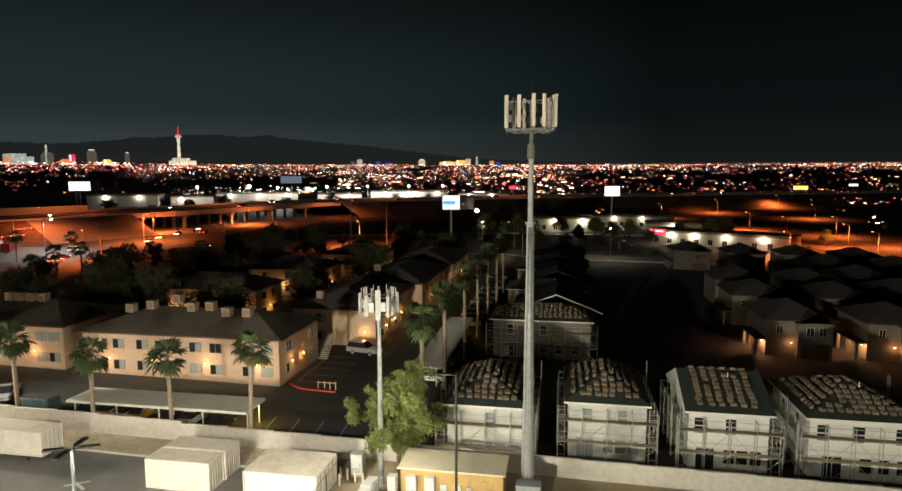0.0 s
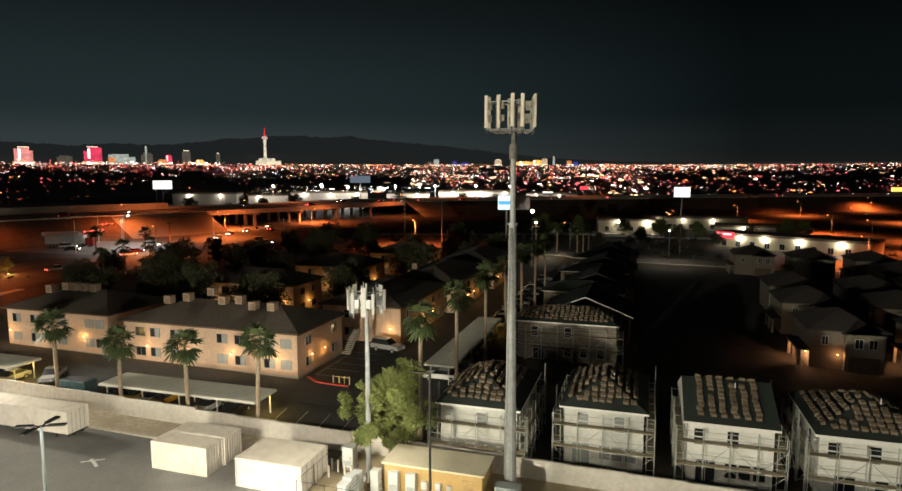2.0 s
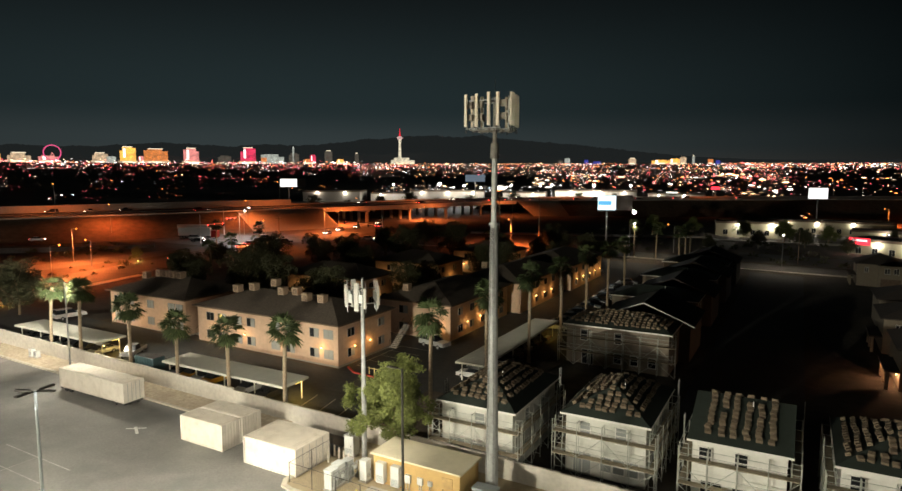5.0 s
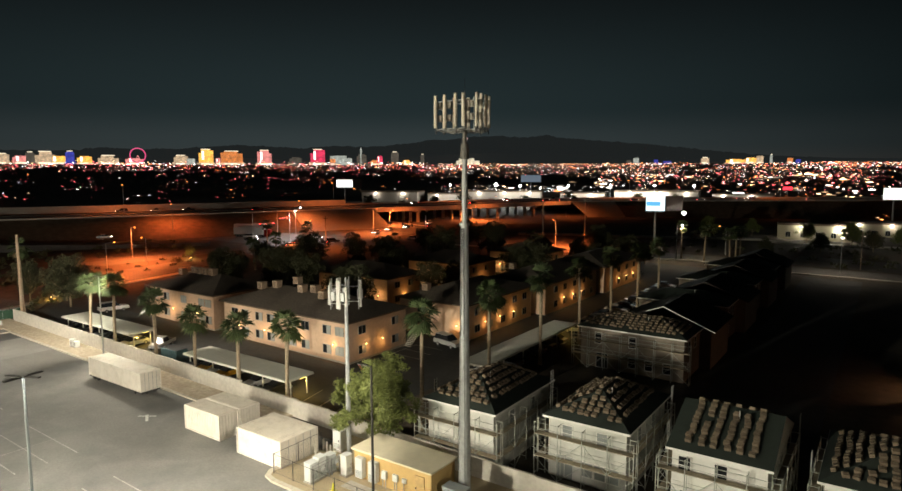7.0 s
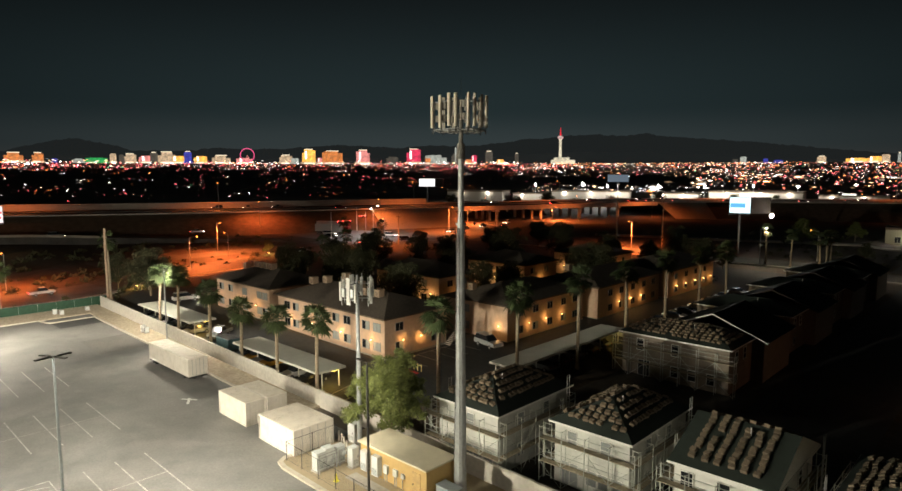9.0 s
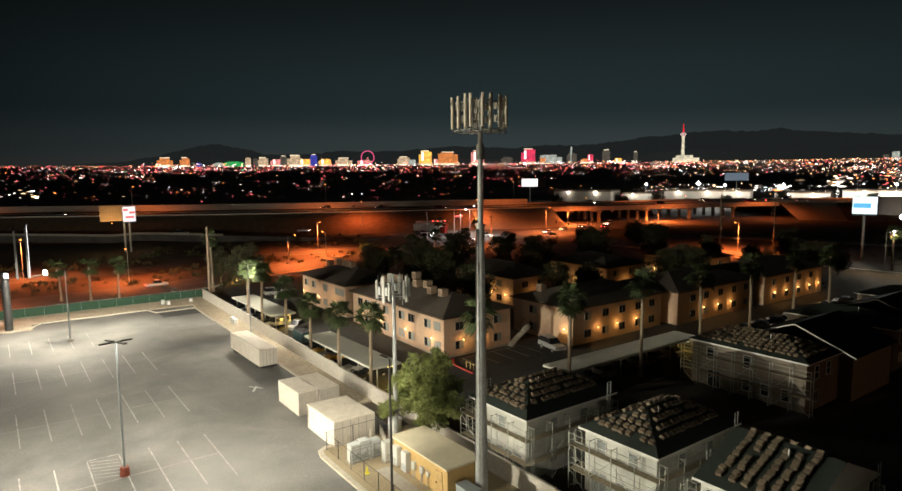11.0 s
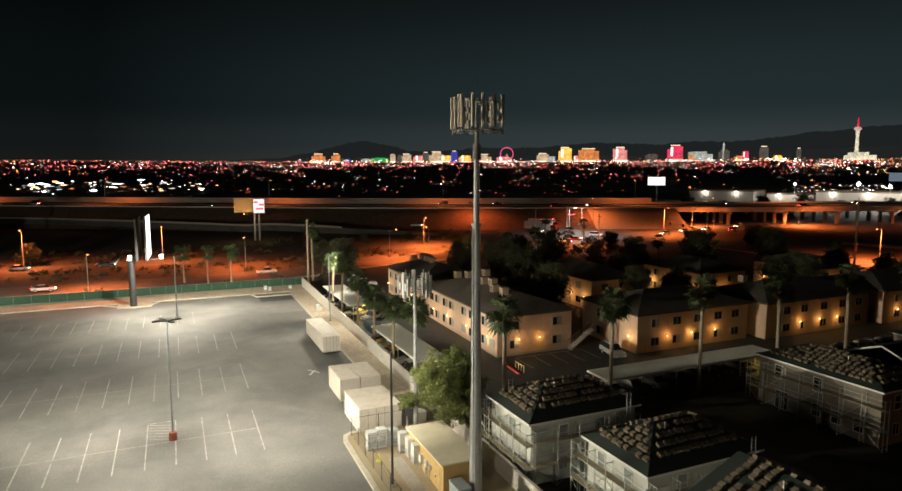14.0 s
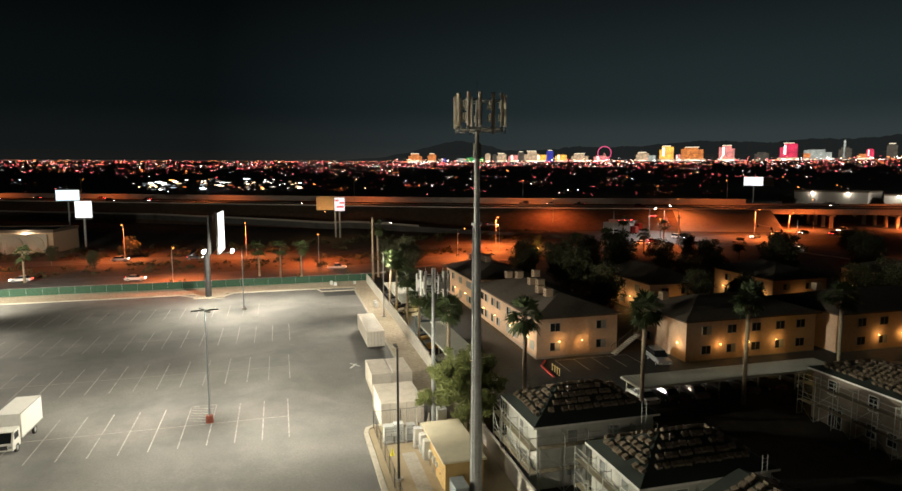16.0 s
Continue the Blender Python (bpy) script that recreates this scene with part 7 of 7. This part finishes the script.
GLOWS = {"gold": facade("gold_facade", (1.0, 0.48, 0.06), 2.1), "orange": facade("orange_facade", (1.0, 0.30, 0.06), 1.15), "cream": facade("cream_facade", (1.0, 0.70, 0.42), 0.95), "white": facade("white_facade", (0.85, 0.9, 0.78), 0.75),
         "pink": facade("pink_facade", (1.0, 0.32, 0.28), 1.4), "red": facade("red_facade", (1.0, 0.03, 0.12), 1.3), "blue": facade("blue_facade", (0.10, 0.12, 1.0), 0.6), "green": facade("green_facade", (0.05, 0.9, 0.2), 0.7), "dim": facade("dim_facade", (0.42, 0.36, 0.27), 0.3), "dark": facade("dark_facade", (0.3, 0.25, 0.2), 0.1)}
CROWN = emis("roofline_glow", (1.0, 0.85, 0.6), 1.3)
PINK_CROWN = emis("wheel_glow", (1.0, 0.12, 0.3), 0.9)
PX = 4200 / 1101.0


SIGN_GLOW = emis("hotel_sign_glow", (1.0, 0.80, 0.72), 3.0)


def hotel(az, w, h, glow_name, crown=False):
    """A far hotel about four kilometres off: stepped slab, wings, lit base floors and roofline."""
    rnd = random.Random(int(az * 100))
    x, y = polar(az, 4200)
    g = gz(x, y)
    t = thing("hotel_tower", glow_name + " lit hotel tower on the distant boulevard", "hotel", x, y, g, az - 90, "distant hotels")
    W, Hh = w * PX * 0.46, h * PX * 0.9
    glow = GLOWS[glow_name]
    bright = glow_name in ("gold", "orange", "pink", "red", "cream")
    if W > 26:
        a = rnd.uniform(-0.35, 0.35) * W
        boxes("slab", [(-W * 0.62 + a * 0.3, W * 0.62 + a * 0.3, 0, 30, -6, Hh)], glow, t)
        for lo, hi in ((-W, -W * 0.62 + a * 0.3), (W * 0.62 + a * 0.3, W)):
            boxes("wing", [(lo, hi, 3, 27, -6, Hh * rnd.uniform(0.72, 0.97))], glow, t)
    else:
        boxes("slab", [(-W, W, 0, 30, -6, Hh * 0.93)], glow, t)
        boxes("penthouse", [(-W * 0.7, W * 0.7, 4, 26, Hh * 0.93, Hh)], glow, t)
    boxes("podium", [(-W * 1.2, W * 1.2, -25, -0.5, -6, Hh * rnd.uniform(0.12, 0.2))], GLOWS["cream" if bright else glow_name], t)
    if bright:
        boxes("entrance_canopy", [(-W * 0.7, W * 0.5, -32, -25.5, 0, 9)], CROWN, t)
    if crown:
        boxes("roofline", [(-W * 0.62, W * 0.62, -1, 8, Hh + 0.5, Hh + 4.5)], CROWN, t)
    if glow_name in ("pink", "red", "gold"):
        boxes("sign", [(-W * 0.55, -W * 0.3, -3, -0.6, Hh * 0.35, Hh * 0.9)], SIGN_GLOW, t, "bright vertical sign panel")


SOUTH_HOTELS = (
    (167.67, 25.2, 15.1, 'orange', True), (166.17, 15.9, 15.3, 'orange', True), (165.1, 7.4, 6.9, 'blue', False),
    (163.51, 16.8, 7.0, 'white', False), (162.3, 31.3, 8.8, 'green', False), (161.15, 9.6, 16.1, 'cream', False),
    (160.54, 8.1, 14.4, 'dim', False), (159.96, 19.6, 15.3, 'cream', True), (158.76, 23.3, 12.8, 'pink', False),
    (158.21, 11.7, 18.3, 'dim', True), (157.27, 27.2, 19.4, 'cream', True), (156.4, 25.8, 13.0, 'gold', False),
    (155.65, 12.2, 20.5, 'blue', True), (154.68, 21.1, 13.1, 'gold', False), (153.05, 30.6, 14.2, 'cream', True),
    (151.2, 27.5, 10.5, 'pink', False),
)
MIDDLE_HOTELS = (
    (147.77, 22.7, 15.6, 'cream', True), (147.0, 13.3, 10.7, 'white', False), (145.82, 24.0, 26.5, 'gold', True),
    (144.89, 7.7, 11.8, 'pink', False), (143.79, 37.0, 23.7, 'orange', True), (141.13, 24.7, 25.8, 'pink', True),
    (138.53, 21.9, 14.0, 'dim', False), (136.63, 26.0, 28.0, 'red', True), (135.35, 10.0, 12.0, 'orange', False),
    (134.63, 40.0, 17.0, 'white', False), (132.82, 18.0, 20.0, 'dim', False), (132.87, 3, 32.0, 'white', False),
    (131.69, 16.0, 9.0, 'orange', False), (131.22, 10.0, 17.0, 'red', False), (129.88, 13.9, 23.9, 'dim', True),
    (128.86, 11.9, 9.0, 'gold', False), (127.42, 6.9, 19.8, 'dim', True),
)
DOWNTOWN = (
    (109.31, 8.2, 7.2, 'dim', False), (108.71, 9.7, 11.7, 'white', False), (107.07, 7.1, 8.0, 'blue', False),
    (106.16, 13.9, 5.3, 'blue', False), (103.18, 13.1, 10.3, 'cream', True), (100.85, 30.5, 7.5, 'gold', False),
    (99.76, 20.3, 9.9, 'gold', False), (99.05, 10.6, 13.0, 'cream', False), (98.24, 3.9, 14.5, 'white', True),
    (96.9, 8.8, 8.7, 'orange', False), (96.33, 7.4, 6.3, 'blue', False),
)
for az, w, h, c, crown in SOUTH_HOTELS + MIDDLE_HOTELS + DOWNTOWN:
    hotel(az, w, h, c, crown)


def wheel_ride(az):
    x, y = polar(az, 4180)
    t = thing("ferris_ride", "pink glowing giant ferris ride in the distance", "ferris ride", x, y, None, az - 90)
    bm = bmesh.new()
    R = 10.8 * PX
    for k in range(32):
        a, b = 2 * math.pi * k / 32, 2 * math.pi * (k + 1) / 32
        tube(bm, (R * math.cos(a), 0, R + 12 + R * math.sin(a)), (R * math.cos(b), 0, R + 12 + R * math.sin(b)), 3.2, n=5)
    part("rim", bm, PINK_CROWN, t)
    bm = bmesh.new()
    for s in (-1, 1):
        tube(bm, (s * 24, 0, 0), (0, 0, R + 12), 2, n=5)
    part("leg", bm, GLOWS["pink"], t)


wheel_ride(150.95)


def observation_tower(az):
    x, y = polar(az, 4200)
    t = thing("observation_tower", "white floodlit observation tower with a red mast", "tower", x, y, None, az - 90)
    lit = facade("floodlit_white", (1.0, 0.88, 0.62), 1.2)
    bm = bmesh.new()
    for z0, z1, r0, r1 in ((0, 60, 14, 9), (60, 130, 9, 7.5), (130, 158, 7.5, 9.5)):
        tube(bm, (0, 0, z0), (0, 0, z1), r0, r1, 12)
    part("shaft", bm, lit, t)
    bm = bmesh.new()
    tube(bm, (0, 0, 158), (0, 0, 170), 11, 19, 14)
    tube(bm, (0, 0, 170), (0, 0, 180), 19, 13, 14)
    part("pod", bm, facade("pod_glow", (1.0, 0.65, 0.6), 0.9), t)
    bm = bmesh.new()
    tube(bm, (0, 0, 180), (0, 0, 200), 6, 4, 8)
    tube(bm, (0, 0, 200), (0, 0, 232), 3.5, 1.5, 6)
    part("mast", bm, emis("red_mast_glow", (1.0, 0.03, 0.05), 0.9), t)
    boxes("podium", [(-58, 95, -20, 40, -6, 26), (-40, 60, -18, 38, 26, 42)], lit, t)


observation_tower(123.6)


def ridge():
    """The range behind the city, all round the view; its faint glow imitates haze."""
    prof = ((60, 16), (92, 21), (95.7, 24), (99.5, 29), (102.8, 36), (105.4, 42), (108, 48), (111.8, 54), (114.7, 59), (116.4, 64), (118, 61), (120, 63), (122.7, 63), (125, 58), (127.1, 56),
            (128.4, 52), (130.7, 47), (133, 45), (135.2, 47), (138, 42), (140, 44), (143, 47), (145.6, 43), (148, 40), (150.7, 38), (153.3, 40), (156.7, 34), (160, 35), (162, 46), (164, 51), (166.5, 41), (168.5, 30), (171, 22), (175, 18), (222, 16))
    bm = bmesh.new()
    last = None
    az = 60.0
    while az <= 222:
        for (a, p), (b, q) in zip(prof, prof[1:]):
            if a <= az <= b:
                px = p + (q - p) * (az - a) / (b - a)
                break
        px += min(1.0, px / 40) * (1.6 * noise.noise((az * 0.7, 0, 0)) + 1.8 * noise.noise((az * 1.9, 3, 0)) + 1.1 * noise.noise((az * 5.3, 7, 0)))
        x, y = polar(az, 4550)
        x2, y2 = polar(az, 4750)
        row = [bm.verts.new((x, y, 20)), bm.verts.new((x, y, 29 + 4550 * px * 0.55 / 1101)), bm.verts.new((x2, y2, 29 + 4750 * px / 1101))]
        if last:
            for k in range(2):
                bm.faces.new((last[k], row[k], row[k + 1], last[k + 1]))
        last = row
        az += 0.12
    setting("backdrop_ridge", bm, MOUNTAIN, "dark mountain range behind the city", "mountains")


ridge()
